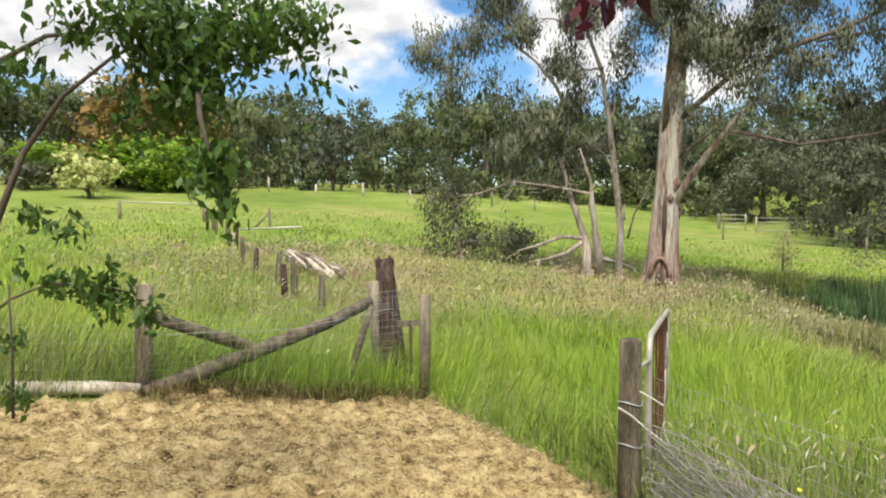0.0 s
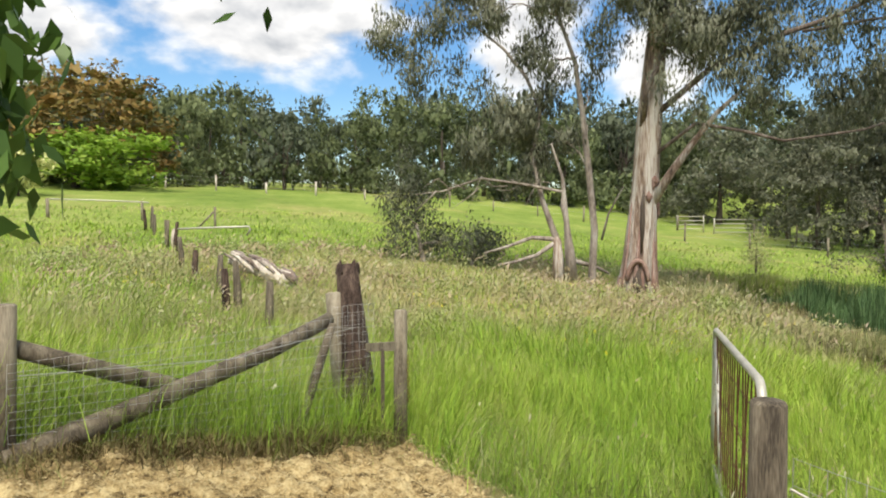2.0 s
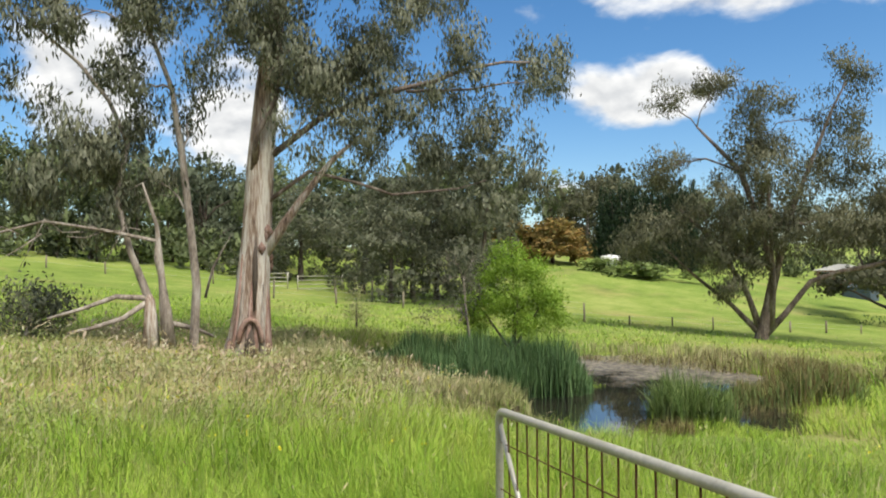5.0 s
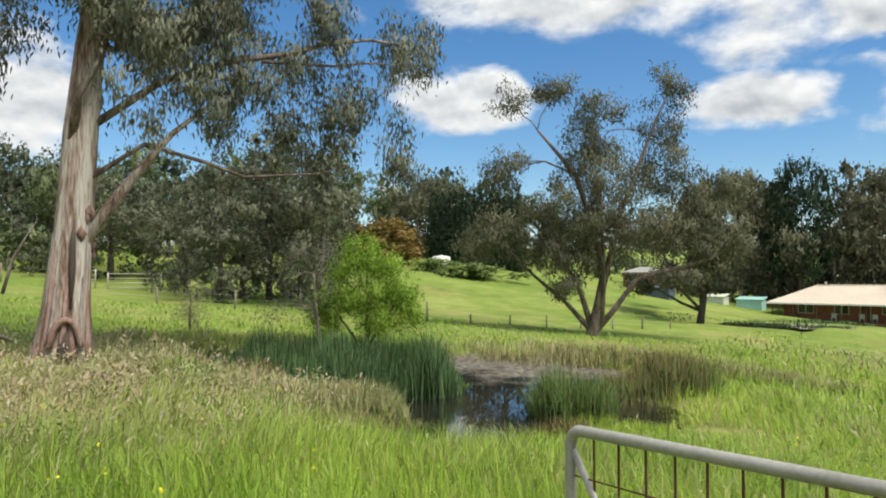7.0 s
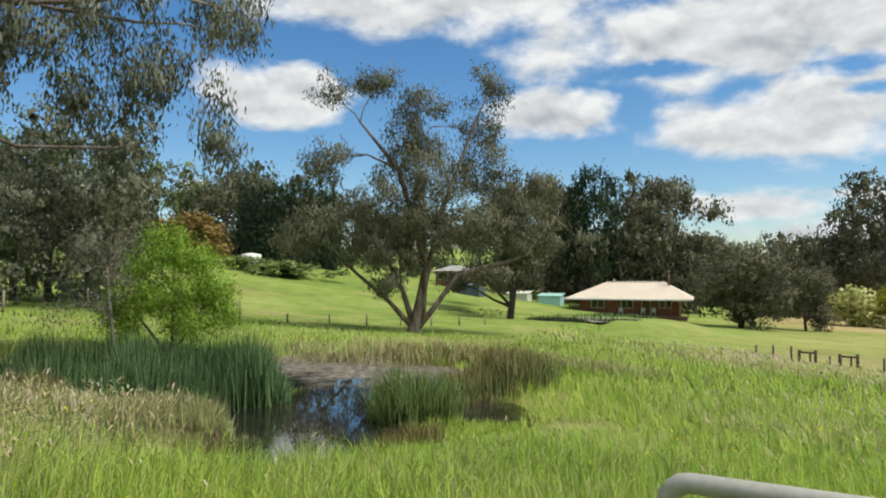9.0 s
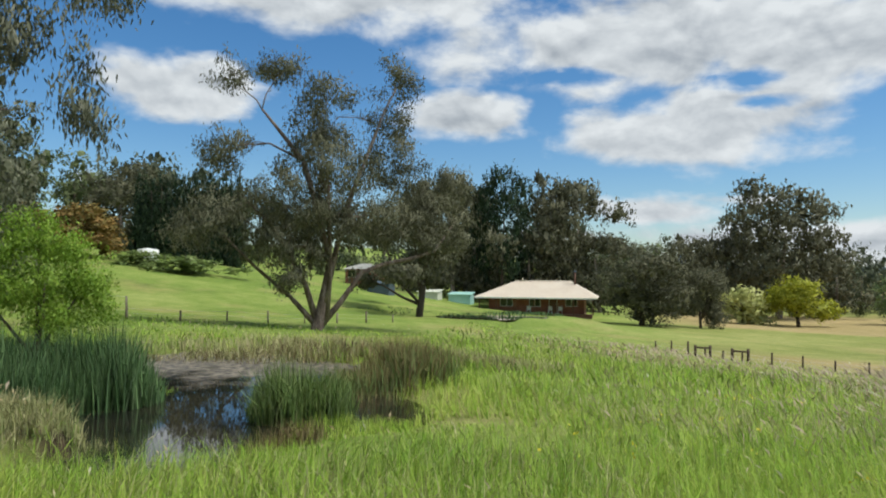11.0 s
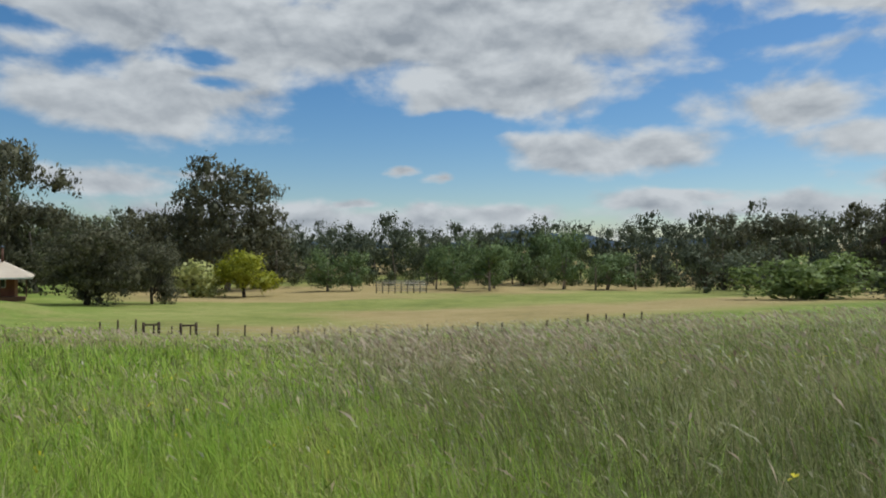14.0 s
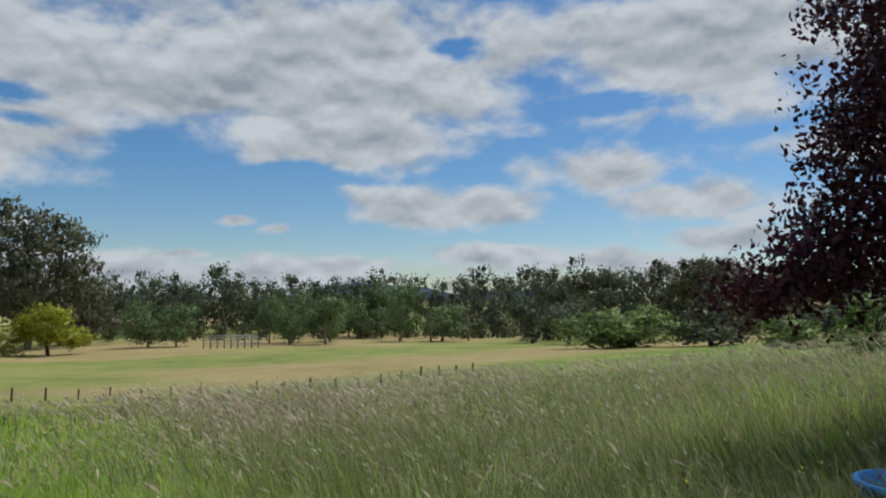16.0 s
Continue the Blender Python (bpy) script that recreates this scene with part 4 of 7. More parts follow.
FAR['gum'] = [(85.3, 75.7, 17.7, 10.1), (91.2, 83.7, 16.9, 9.3), (94.5, 28.7, 17.6, 8.6), (111.0, 27.5, 16.6, 9.0), (103.0, 15.4, 17.0, 9.4), (97.5, 32.5, 16.5, 9.0), (99.6, 18.6, 13.1, 8.8), (106.1, 12.8, 16.4, 10.0), (105.5, 8.9, 9.2, 9.0), (104.7, 27.6, 14.9, 8.6), (126.4, -6.3, 8.9, 8.3), (130.6, -11.6, 10.4, 8.6), (119.9, -2.6, 7.6, 6.9), (132.6, -30.6, 6.2, 10.1), (72.7, -98.1, 8.7, 8.8), (82.2, -96.7, 8.6, 8.3), (60.6, -101.5, 9.1, 9.1), (52.4, -104.4, 10.5, 10.5), (58.5, -108.0, 9.7, 8.4)]
FAR['pine'] = [(97.2, 22.4, 17.6, 8.6), (129.1, -84.3, 4.6, 5.8)]
FAR['dark_bush'] = [(79.6, 4.0, 5.8, 9.2), (83.5, -2.6, 3.4, 5.1)]
FAR['big_gum'] = [(127.2, -20.2, 18.6, 18.0)]
FAR['pale_bush'] = [(104.4, -10.7, 0.3, 7.1)]
FAR['gold_tree'] = [(103.3, -17.5, 3.0, 8.3)]
FAR['round'] = [(114.8, -34.6, 2.8, 7.4), (114.1, -38.9, 2.1, 5.9), (113.4, -55.5, 4.3, 6.0), (112.7, -59.9, 5.3, 7.0), (111.5, -67.3, 2.8, 8.0), (123.2, -89.3, 7.5, 9.5), (119.5, -80.4, 4.3, 7.6), (102.1, -76.8, 6.6, 8.1), (101.8, -59.8, 4.4, 8.0), (105.3, -54.9, 3.4, 6.0), (96.0, -82.1, 1.8, 9.6)]
FAR['willow'] = [(44.4, -63.5, 1.8, 10.6)]
FAR['dark'] = [(64.3, -78.7, 3.4, 8.3), (74.2, -82.0, 2.7, 8.2), (36.3, -66.4, 1.6, 8.1), (32.8, -92.2, 2.6, 9.0)]
FAR['willow2'] = [(21.0, -46.0, 0.6, 5.0)]
FAR['pale_shrub'] = [(8.3, -18.5, 1.9, 2.4)]


def crown_of(style, rng):
    """Blobs of a crown in a unit tree: height 1, width 1."""
    if style == "gum":
        out = [(rng.normal(0, 0.16), rng.normal(0, 0.16), rng.uniform(0.5, 0.9), rng.uniform(0.13, 0.2), rng.uniform(0.13, 0.2), rng.uniform(0.07, 0.12)) for _ in range(11)]
        return out + [(rng.normal(0, 0.25), rng.normal(0, 0.25), rng.uniform(0.28, 0.5), 0.15, 0.15, 0.08) for _ in range(5)]
    if style == "round":
        return [(rng.normal(0, 0.2), rng.normal(0, 0.2), rng.uniform(0.2, 0.78), rng.uniform(0.2, 0.3), rng.uniform(0.2, 0.3), rng.uniform(0.12, 0.22)) for _ in range(13)]
    if style == "bush":
        return [(rng.normal(0, 0.22), rng.normal(0, 0.22), rng.uniform(0.1, 0.72), rng.uniform(0.18, 0.28), rng.uniform(0.18, 0.28), rng.uniform(0.16, 0.26)) for _ in range(14)]
    if style == "dome":
        return [(0.3 * math.cos(k * 2.4) * w, 0.3 * math.sin(k * 2.4) * w, z, 0.22 * (0.5 + w / 2), 0.22 * (0.5 + w / 2), 0.10) for k in range(22) for z in [0.2 + 0.72 * k / 22] for w in [0.2 + 0.95 * math.sqrt(max(0.0, 1 - (2.0 * k / 22 - 0.85) ** 2 / 1.4))]]
    if style == "wood":
        return [(rng.normal(0, 0.2), rng.normal(0, 0.2), rng.uniform(0.06, 0.86), rng.uniform(0.18, 0.28), rng.uniform(0.18, 0.28), rng.uniform(0.09, 0.16)) for _ in range(17)]
    if style == "shell":
        return [(0.34 * math.cos(k * 2.4) * w, 0.34 * math.sin(k * 2.4) * w, z, 0.17, 0.17, 0.13) for k in range(34) for z in [0.12 + 0.72 * k / 34] for w in [math.sqrt(1 - (k / 34) ** 2)]]
    if style == "pine":
        return [(0, 0, z, 0.1 + 0.46 * (1 - z) ** 0.6, 0.1 + 0.46 * (1 - z) ** 0.6, 0.07) for z in np.linspace(0.12, 0.97, 12)]
    return [(0, 0, z, 0.3 * (1.05 - z) + 0.08, 0.3 * (1.05 - z) + 0.08, 0.12) for z in np.linspace(0.05, 0.92, 8)]


STYLES = {  # style, leaves, bark, leaf scale, count of clumps, droop, name, label, category
    "rust_tree": ("shell", RUST, BARK_DARK, 0.030, 260, 0.2, "rusty_tree", "broad round tree with rust-red new leaves", "tree"),
    "spring_bush": ("bush", BRIGHT, BARK_DARK, 0.045, 240, 0.2, "green_bush", "big rounded fresh green bush on the pasture", "bush"),
    "pale_tree": ("round", PALE, BARK_DARK, 0.05, 130, 0.2, "blossom_tree", "small pale blossoming fruit tree in grass", "tree"),
    "bush": ("bush", GUM, BARK_DARK, 0.06, 90, 0.3, "grey_bush", "grey-green rounded bush on the hillside", "bush"),
    "olive": ("wood", GUM, BARK_DARK, 0.023, 255, 0.6, "bushy_gum", "bushy olive-green gum beyond the dam", "tree"),
    "hedge_rust": ("shell", RUST, BARK_DARK, 0.045, 300, 0.2, "clipped_bush", "broad clipped bush with orange-red tips", "bush"),
    "shrub": ("bush", WILLOW, BARK_DARK, 0.07, 110, 0.2, "garden_shrub", "rounded green garden shrub on the lawn", "shrub"),
    "gum": ("wood", GUM_OLIVE, BARK_PALE, 0.030, 290, 0.45, "tall_gum", "tall olive-green gum with a pale trunk", "tree"),
    "big_gum": ("dome", GUM_OLIVE, BARK_PALE, 0.026, 520, 0.6, "broad_gum", "broad domed grey-green gum standing above the others", "tree"),
    "lone_gum": ("gum", GUM_OLIVE, BARK_DARK, 0.026, 520, 0.5, "shade_gum", "dark-trunked gum shading the sheds", "tree"),
    "pine": ("dome", DARK, BARK_DARK, 0.026, 520, 0.3, "dark_pine", "tall dark green conifer", "tree"),
    "dark_bush": ("bush", GUM_OLIVE, BARK_DARK, 0.023, 760, 0.4, "wattle_tree", "wide dark olive tree with branches to the ground", "tree"),
    "pale_bush": ("bush", PALE, BARK_DARK, 0.05, 220, 0.2, "yellow_bush", "round pale yellow bush in the garden", "bush"),
    "gold_tree": ("round", GOLD, BARK_DARK, 0.035, 460, 0.2, "golden_tree", "round golden-green garden tree", "tree"),
    "round": ("round", MID_GREEN, BARK_PALE, 0.036, 220, 0.3, "leafy_tree", "leafy green tree at the edge of the flats", "tree"),
    "willow": ("bush", WILLOW, BARK_DARK, 0.045, 330, 0.7, "willow_tree", "spreading light green willow", "tree"),
    "willow2": ("bush", WILLOW, BARK_DARK, 0.06, 150, 0.5, "willow_bush", "low light green willow bush", "bush"),
    "pale_shrub": ("bush", WILLOW, BARK_DARK, 0.05, 150, 0.2, "flowering_shrub", "pale green flowering shrub behind long grass", "shrub"),
    "dark": ("bush", FAR_GUM, BARK_DARK, 0.042, 150, 0.4, "scrub_tree", "dark olive scrubby tree", "tree"),
    "woods": ("wood", WOODS, BARK_DARK, 0.036, 175, 0.4, "forest_tree", "dense dark green forest tree on the ridge", "tree"),
    "woods_gum": ("wood", FAR_GUM, BARK_PALE, 0.040, 150, 0.6, "forest_gum", "tall ragged forest gum on the ridge", "tree"),
    "under": ("bush", WOODS, BARK_DARK, 0.07, 62, 0.3, "scrub_bush", "low dark scrub at the foot of the woods", "bush"),
    "cypress": ("cypress", DARK, BARK_DARK, 0.036, 240, 0.2, "cypress_tree", "narrow dark cypress in a close row", "tree"),
}
PER = {"woods_gum": 10, "dark": 11, "olive": 22, "dark_bush": 20, "rust_tree": 18, "spring_bush": 18, "big_gum": 18, "lone_gum": 24, "gum": 16, "woods": 15, "gold_tree": 14, "round": 13, "willow": 14, "cypress": 14, "pine": 14, "hedge_rust": 18}
MASTERS = {}


def far_tree(kind, x, y, top, width, variant=0):
    style, leaves, bark, leaf, count, droop, name, label, category = STYLES[kind]
    z = gz(x, y)
    h = max(1.2, top - z)
    key = (kind, variant)
    place = pose(x, y, z - 0.05, 0, 0, (x * 37.7 + y * 91.3) % 360) @ Matrix.Diagonal((width, width, h, 1))
    if key in MASTERS:
        ob = MASTERS[key].copy()
        scene.collection.objects.link(ob)
        for child in MASTERS[key].children:
            c = child.copy()
            scene.collection.objects.link(c)
            c.parent = ob
        ob.matrix_world = place
        return ob
    rng = np.random.default_rng(700 + len(MASTERS))
    root = thing(name, (0, 0, 0), label, category, group=name.replace("_", " ") + "s")
    blobs = crown_of(style, rng)
    t = Shape()
    lean = rng.normal(0, 0.02, 2)
    trunk_top = 0.86 if style in ("gum", "pine", "cypress") else 0.6
    line = [(lean[0] * k * 3, lean[1] * k * 3, k * trunk_top) for k in np.linspace(-0.03, 1, 6)]
    t.tube(line, np.linspace(0.032, 0.008, 6), 7, 0.05, 1)
    for b in blobs[::2]:
        k = rng.integers(1, 4)
        if style in ("gum", "round", "bush"):
            t.tube(bend(line[k], b[:3], 0.06, rng, 4), np.linspace(0.014, 0.004, 4), 5)
    part("trunk", t, bark, root)
    spots = np.asarray(blobs, float)[:, :3]
    centres, on = in_blobs(blobs, count, rng, 0.35)
    inner, deep = in_blobs([(b[0], b[1], b[2], b[3] * 0.62, b[4] * 0.62, b[5] * 0.62) for b in blobs], count // 3, rng, 0.5)
    part("inner_crown", leaf_mesh("inner_crown", leaves, inner, 4, leaf * 0.6, leaf * 2.6, leaf * 1.7, 0.0, rng, spots[deep] * np.array([0.6, 0.6, 1.0]), 0.9), None, root)
    part("crown", leaf_mesh("crown", leaves, centres, PER.get(kind, 9), (leaf * 1.15, leaf * 1.15, leaf * 0.8), leaf * (1.7 if PER.get(kind, 9) < 10 else 1.25), leaf * (0.75 if PER.get(kind, 9) < 10 else 0.6), droop * 0.6, rng, spots[on] * np.array([0.75, 0.75, 1.0]), 0.8), None, root)
    root.matrix_world = place
    MASTERS[key] = root
    return root


for kind, rows in FAR.items():
    for i, (x, y, top, width) in enumerate(rows):
        far_tree(kind, x, y, top, width * (1.3 if kind in ("gum", "olive") else 1.1), i % 3)

# the wooded ridge behind the top paddock, and the woods round the flats
rw = random.Random(77)


def woods(a0, a1, near, far, step, low, high, kinds, eye=(0.5, 5.0), slim=1.0):
    a = a0
    while a < a1:
        d = rw.uniform(near, far)
        x, y = eye[0] + d * math.sin(radians(a)), eye[1] + d * math.cos(radians(a))
        h = rw.uniform(low, high)
        far_tree(rw.choice(kinds), x, y, gz(x, y) + h, h * rw.uniform(0.62, 0.85) * slim, rw.randrange(3))
        a += step * rw.uniform(0.75, 1.25)


woods(-17, 24, 58, 66, 3.1, 7.5, 10.5, ("woods", "woods", "woods", "dark"))
woods(-46, -15, 68, 76, 3.1, 9, 12, ("woods", "woods", "dark"))
woods(-46, 44, 78, 95, 2.9, 11, 15, ("woods", "woods_gum", "woods_gum"))
woods(18, 43, 62, 74, 3.4, 8, 11, ("dark", "woods_gum", "woods"))
woods(-50, 60, 120, 150, 4.2, 14, 20, ("woods_gum", "woods"))
woods(48, 84, 118, 150, 3.2, 13, 18, ("woods_gum", "woods_gum", "dark"))
woods(84, 172, 152, 180, 1.5, 10, 16, ("woods_gum", "woods_gum", "woods_gum", "dark", "woods"), slim=0.92)
woods(84, 172, 190, 225, 2.1, 15, 21, ("woods_gum",))
woods(84, 172, 142, 150, 1.9, 3.5, 6, ("under", "under", "dark"))
woods(-46, 24, 57, 63, 2.6, 2.5, 4.5, ("under",))
woods(44, 84, 108, 116, 2.6, 4, 6, ("under",))
woods(172, 312, 60, 90, 8, 9, 14, ("woods", "woods_gum"))
for i in range(15):
    x, y = 71.0 + i * 0.29, 61.6 - i * 0.77
    far_tree("cypress", x, y, 12.7 + 0.5 * math.sin(i * 2.7), 3.4, i % 2)

# ---- near fence, gateway and gate ----


def round_post(path, r, seed, n=12, chamfer=0.012):
    pts = [Vector(p) for p in path]
    top = pts[-1]
    d = (top - pts[-2]).normalized()
    return Shape().tube(pts[:-1] + [top - d * chamfer, top], [r * 1.04] * (len(pts) - 1) + [r, r - chamfer], n, 0.035, seed)


def wire(points, r=0.0022, n=4):
    return Shape().tube(points, r, n, cap=False)


def net(a, b, low, high, nx, nz, parent, name="wire_strand", r=0.002, sag=0.0, mat=None, seed=1):
    """Wire netting between two plan points: level and upright strands, each its own part."""
    rng = random.Random(seed)
    a, b = Vector(a), Vector(b)
    for j in range(nz + 1):
        k = j / nz
        pts = []
        for i in range(9):
            u = i / 8
            p = a.lerp(b, u)
            pts.append((p.x, p.y, low[0] * (1 - u) + low[1] * u + k * ((high[0] - low[0]) * (1 - u) + (high[1] - low[1]) * u) - sag * math.sin(u * math.pi) + rng.uniform(-0.006, 0.006)))
        part(name, wire(pts, r), mat or WIRE, parent)
    for i in range(nx + 1):
        u = i / nx
        p = a.lerp(b, u)
        lo, hi = low[0] * (1 - u) + low[1] * u, high[0] * (1 - u) + high[1] * u
        d = sag * math.sin(u * math.pi)
        part(name, wire([(p.x, p.y, lo - d), (p.x + rng.uniform(-0.008, 0.008), p.y + rng.uniform(-0.008, 0.008), (lo + hi) / 2 - d), (p.x, p.y, hi - d)], r), mat or WIRE, parent)


POST_DARK = surface("weathered_grey_pine", [(0.36, (0.035, 0.027, 0.018)), (0.5, (0.125, 0.102, 0.07)), (0.66, (0.26, 0.225, 0.16))], 2.2, 0.85, bump=0.6, fine=30, stretch=(5, 5, 0.6))
fence_l = thing("netting_fence", (-1.1, 7.2, gz(-1.1, 7.2)), "weathered timber strainer fence with wire netting and crossed braces", "fence")
off = Vector(fence_l.location)


def rel(points, root=off):
    return [tuple(Vector(p) - root) for p in points]


part("post", round_post(rel([(-2.23, 6.27, 0.2), (-2.22, 6.30, 0.9), (-2.21, 6.32, 1.33)]), 0.068, 1), POST_WOOD, fence_l)
part("post", round_post(rel([(0.0, 7.9, -0.3), (0.0, 7.95, 0.5), (0.0, 8.0, 1.05)]), 0.056, 2), POST_WOOD, fence_l)
part("post", round_post(rel([(-0.50, 8.5, -0.3), (-0.56, 8.55, 0.5), (-0.62, 8.66, 1.12)]), 0.075, 3), POST_WOOD, fence_l, "grey leaning post")
old = Shape().tube(rel([(-0.35, 8.38, -0.3), (-0.37, 8.42, 0.1), (-0.42, 8.55, 0.6), (-0.47, 8.68, 1.05), (-0.5, 8.76, 1.36)]), [0.17, 0.155, 0.135, 0.118, 0.10], 14, 0.13, 6)
part("old_post", old, OLD_WOOD, fence_l, "thick dark rotten hardwood post")
for i in range(7):
    a = i * 0.9
    x, y = -0.5 + 0.085 * math.cos(a), 8.76 + 0.085 * math.sin(a)
    part("splinter", Shape().tube(rel([(x, y, 1.28), (x + 0.005, y + 0.01, 1.36), (x + 0.01, y + 0.015, 1.39 + 0.03 * math.sin(i * 2.3))]), [0.035, 0.026, 0.006], 5, 0.2, i), OLD_WOOD, fence_l)
part("brace_log", Shape().tube(rel([(-2.2, 6.40, 1.06), (-1.9, 6.85, 0.83), (-1.62, 7.13, 0.67), (-1.55, 7.2, 0.63)]), [0.055, 0.058, 0.058, 0.05], 10, 0.05, 4), POST_DARK, fence_l, "dark weathered brace log")
part("brace_log", Shape().tube(rel([(-2.19, 6.22, 0.45), (-1.6, 6.95, 0.61), (-1.0, 7.72, 0.78), (-0.62, 8.28, 0.93)]), [0.075, 0.07, 0.066, 0.058], 10, 0.05, 5), POST_DARK, fence_l)
part("bottom_log", Shape().tube(rel([(-4.2, 5.45, 0.66), (-2.95, 6.02, 0.55), (-2.5, 6.12, 0.53), (-2.2, 6.17, 0.51)]), [0.06, 0.06, 0.055, 0.045], 10, 0.06, 9), PALE_WOOD, fence_l, "pale log lying along the ground")
part("prop", Shape().tube(rel([(-0.58, 8.2, 0.9), (-0.72, 8.0, 0.45), (-0.85, 7.85, -0.05)]), [0.035, 0.04, 0.045], 8, 0.06, 3), POST_DARK, fence_l, "dark slanting prop")
part("short_rail", Shape().box((-0.16, -0.02, -0.035), (0.16, 0.02, 0.035), Matrix.Translation(Vector((-0.16, 8.06, 0.73)) - off) @ pose(0, 0, 0, 0, -9, -38)), POST_WOOD, fence_l, "", False)
part("steel_stake", Shape().box((-0.016, -0.016, -0.45), (0.016, 0.016, 0.42), Matrix.Translation(Vector((-0.15, 8.04, 0.3)) - off)), BARK_DARK, fence_l, "dark rusty steel stake", False)
chain = Shape()
for i in range(11):
    c = Vector((0.062, 7.93, 0.66 - i * 0.035)) - off
    ring = [c + Vector((0.010 * math.cos(a) * (i % 2), 0.010 * math.cos(a) * (1 - i % 2), 0.021 * math.sin(a))) for a in np.linspace(0, math.tau, 9)]
    chain.tube(ring, 0.003, 4, cap=False)
part("chain", chain, RUSTY, fence_l, "short hanging chain")
net(Vector((-2.16, 6.24, 0)) - off, Vector((-0.30, 8.25, 0)) - off, (0.42 - off.z, -0.02 - off.z), (1.0 - off.z, 0.98 - off.z), 34, 13, fence_l, r=0.0012, seed=3)
net(Vector((-0.62, 8.53, 0)) - off, Vector((-0.24, 8.40, 0)) - off, (-0.02 - off.z, -0.02 - off.z), (1.0 - off.z, 1.05 - off.z), 8, 16, fence_l, r=0.0016, seed=4)
part("wire_strand", wire(rel([(-2.2, 6.3, 0.92), (-1.2, 7.3, 0.80), (-0.4, 8.4, 0.84)]), 0.003), WIRE, fence_l)
net(Vector((-4.4, 5.2, 0)) - off, Vector((-2.25, 6.3, 0)) - off, (0.62 - off.z, 0.45 - off.z), (1.15 - off.z, 1.0 - off.z), 24, 8, fence_l, r=0.0009, seed=6)

# gateway post and the fence that runs back from it
POST_R = Vector((1.3, 4.65, 0.12))
fence_r = thing("wire_fence", tuple(POST_R), "round timber gatepost with tied wire netting fence", "fence")
part("post", round_post([(0, 0, -0.35), (0, 0, 0.5), (0, 0.005, 1.075)], 0.063, 12, 16), POST_DARK, fence_r, "thick round gatepost, grey and weathered")
for z in (0.48, 0.72):
    ring = [(0.069 * math.cos(a), 0.069 * math.sin(a), z + 0.012 * math.sin(a * 2)) for a in np.linspace(0, math.tau, 15)]
    part("wire_tie", Shape().tube(ring, 0.004, 5, cap=False), WIRE, fence_r)
part("wire_end", wire([(0.03, -0.09, 0.80), (0.09, -0.12, 0.77), (0.14, -0.15, 0.74)], 0.006), GALV, fence_r)
part("wire_end", wire([(-0.08, -0.05, 0.70), (-0.02, -0.095, 0.67), (0.06, -0.11, 0.60), (0.12, -0.3, 0.57)], 0.006), GALV, fence_r)
DIR = Vector((0.24, -0.97, 0))
end = DIR * 6.5
net(Vector((0.08, -0.02, 0)), end, (0.02, 0.45), (0.88, 1.28), 90, 9, fence_r, r=0.0011, seed=8)
for k in (2.9, 5.8):
    q = DIR * k
    part("post", round_post([(q.x, q.y, 0.0), (q.x, q.y, 0.7), (q.x, q.y, 1.25)], 0.05, int(k * 10)), POST_WOOD, fence_r)
# heap of old netting hung along the foot of the fence
roll = thing("netting_roll", tuple(POST_R + DIR * 0.15), "sagging roll of old grey wire netting along the fence", "netting")
for i in range(46):
    rngn = random.Random(i)
    u = i / 45 * 1.0
    lay = [(DIR.x * s + rngn.uniform(0.0, 0.12), DIR.y * s + rngn.uniform(-0.04, 0.04), 0.60 - u * 0.42 + 0.05 * math.sin(s * 4 + i) + 0.05 * s) for s in np.linspace(0, 2.4, 12)]
    part("strand", wire(lay, 0.0028), NETTING, roll)
for i in range(60):
    s = i * 0.04
    rngn = random.Random(i + 99)
    x, y = DIR.x * s, DIR.y * s
    part("strand", wire([(x, y, 0.64 + 0.05 * s), (x + 0.09, y + 0.03, 0.42), (x + 0.03 + rngn.uniform(0, 0.1), y, 0.15)], 0.0026), NETTING, roll)

# swung-open tube gate
gate = thing("farm_gate", (1.55, 5.15, 0.0), "open galvanised tube farm gate with wire infill", "gate")
G0, G1 = Vector((0, 0, 0)), Vector((0.79, 2.13, 0))
gd = G1.normalized()
glen = G1.length


def gp(s, z):
    """A point of the gate: s along it, z up, falling slightly to the far end."""
    return (gd.x * s, gd.y * s, z - 0.135 * s / glen)


corner = [gp(0.0, 0.12), gp(0.0, 0.55), gp(0.0, 0.98)] + [gp(0.14 - 0.14 * math.cos(a), 0.98 + 0.14 * math.sin(a)) for a in np.linspace(0.2, math.pi / 2, 6)]
corner += [gp(glen * k, 1.12) for k in (0.2, 0.4, 0.6, 0.8)] + [gp(glen - 0.05 + 0.05 * math.sin(a), 1.07 + 0.05 * math.cos(a)) for a in np.linspace(0, math.pi / 2, 5)]
corner += [gp(glen, 0.55), gp(glen, 0.12)]
part("frame_tube", Shape().tube(corner, 0.021, 12), GALV, gate)
part("bottom_tube", Shape().tube([gp(0, 0.12), gp(glen / 2, 0.12), gp(glen, 0.12)], 0.019, 10), GALV, gate)
part("brace_tube", Shape().tube([gp(glen - 0.01, 1.05), gp(glen - 0.3, 0.64), gp(glen - 0.6, 0.13)], 0.013, 8), GALV, gate)
for i in range(1, 20):
    s = glen * i / 20
    rngn = random.Random(i)
    part("upright_wire", wire([gp(s, 1.1), (gp(s + rngn.uniform(-0.02, 0.02), 0.7)[0] + rngn.uniform(-0.012, 0.012), gp(s, 0.7)[1], gp(s, 0.7)[2]), gp(s + rngn.uniform(-0.015, 0.015), 0.4), gp(s, 0.13)], 0.0045, 5), RUSTY, gate)
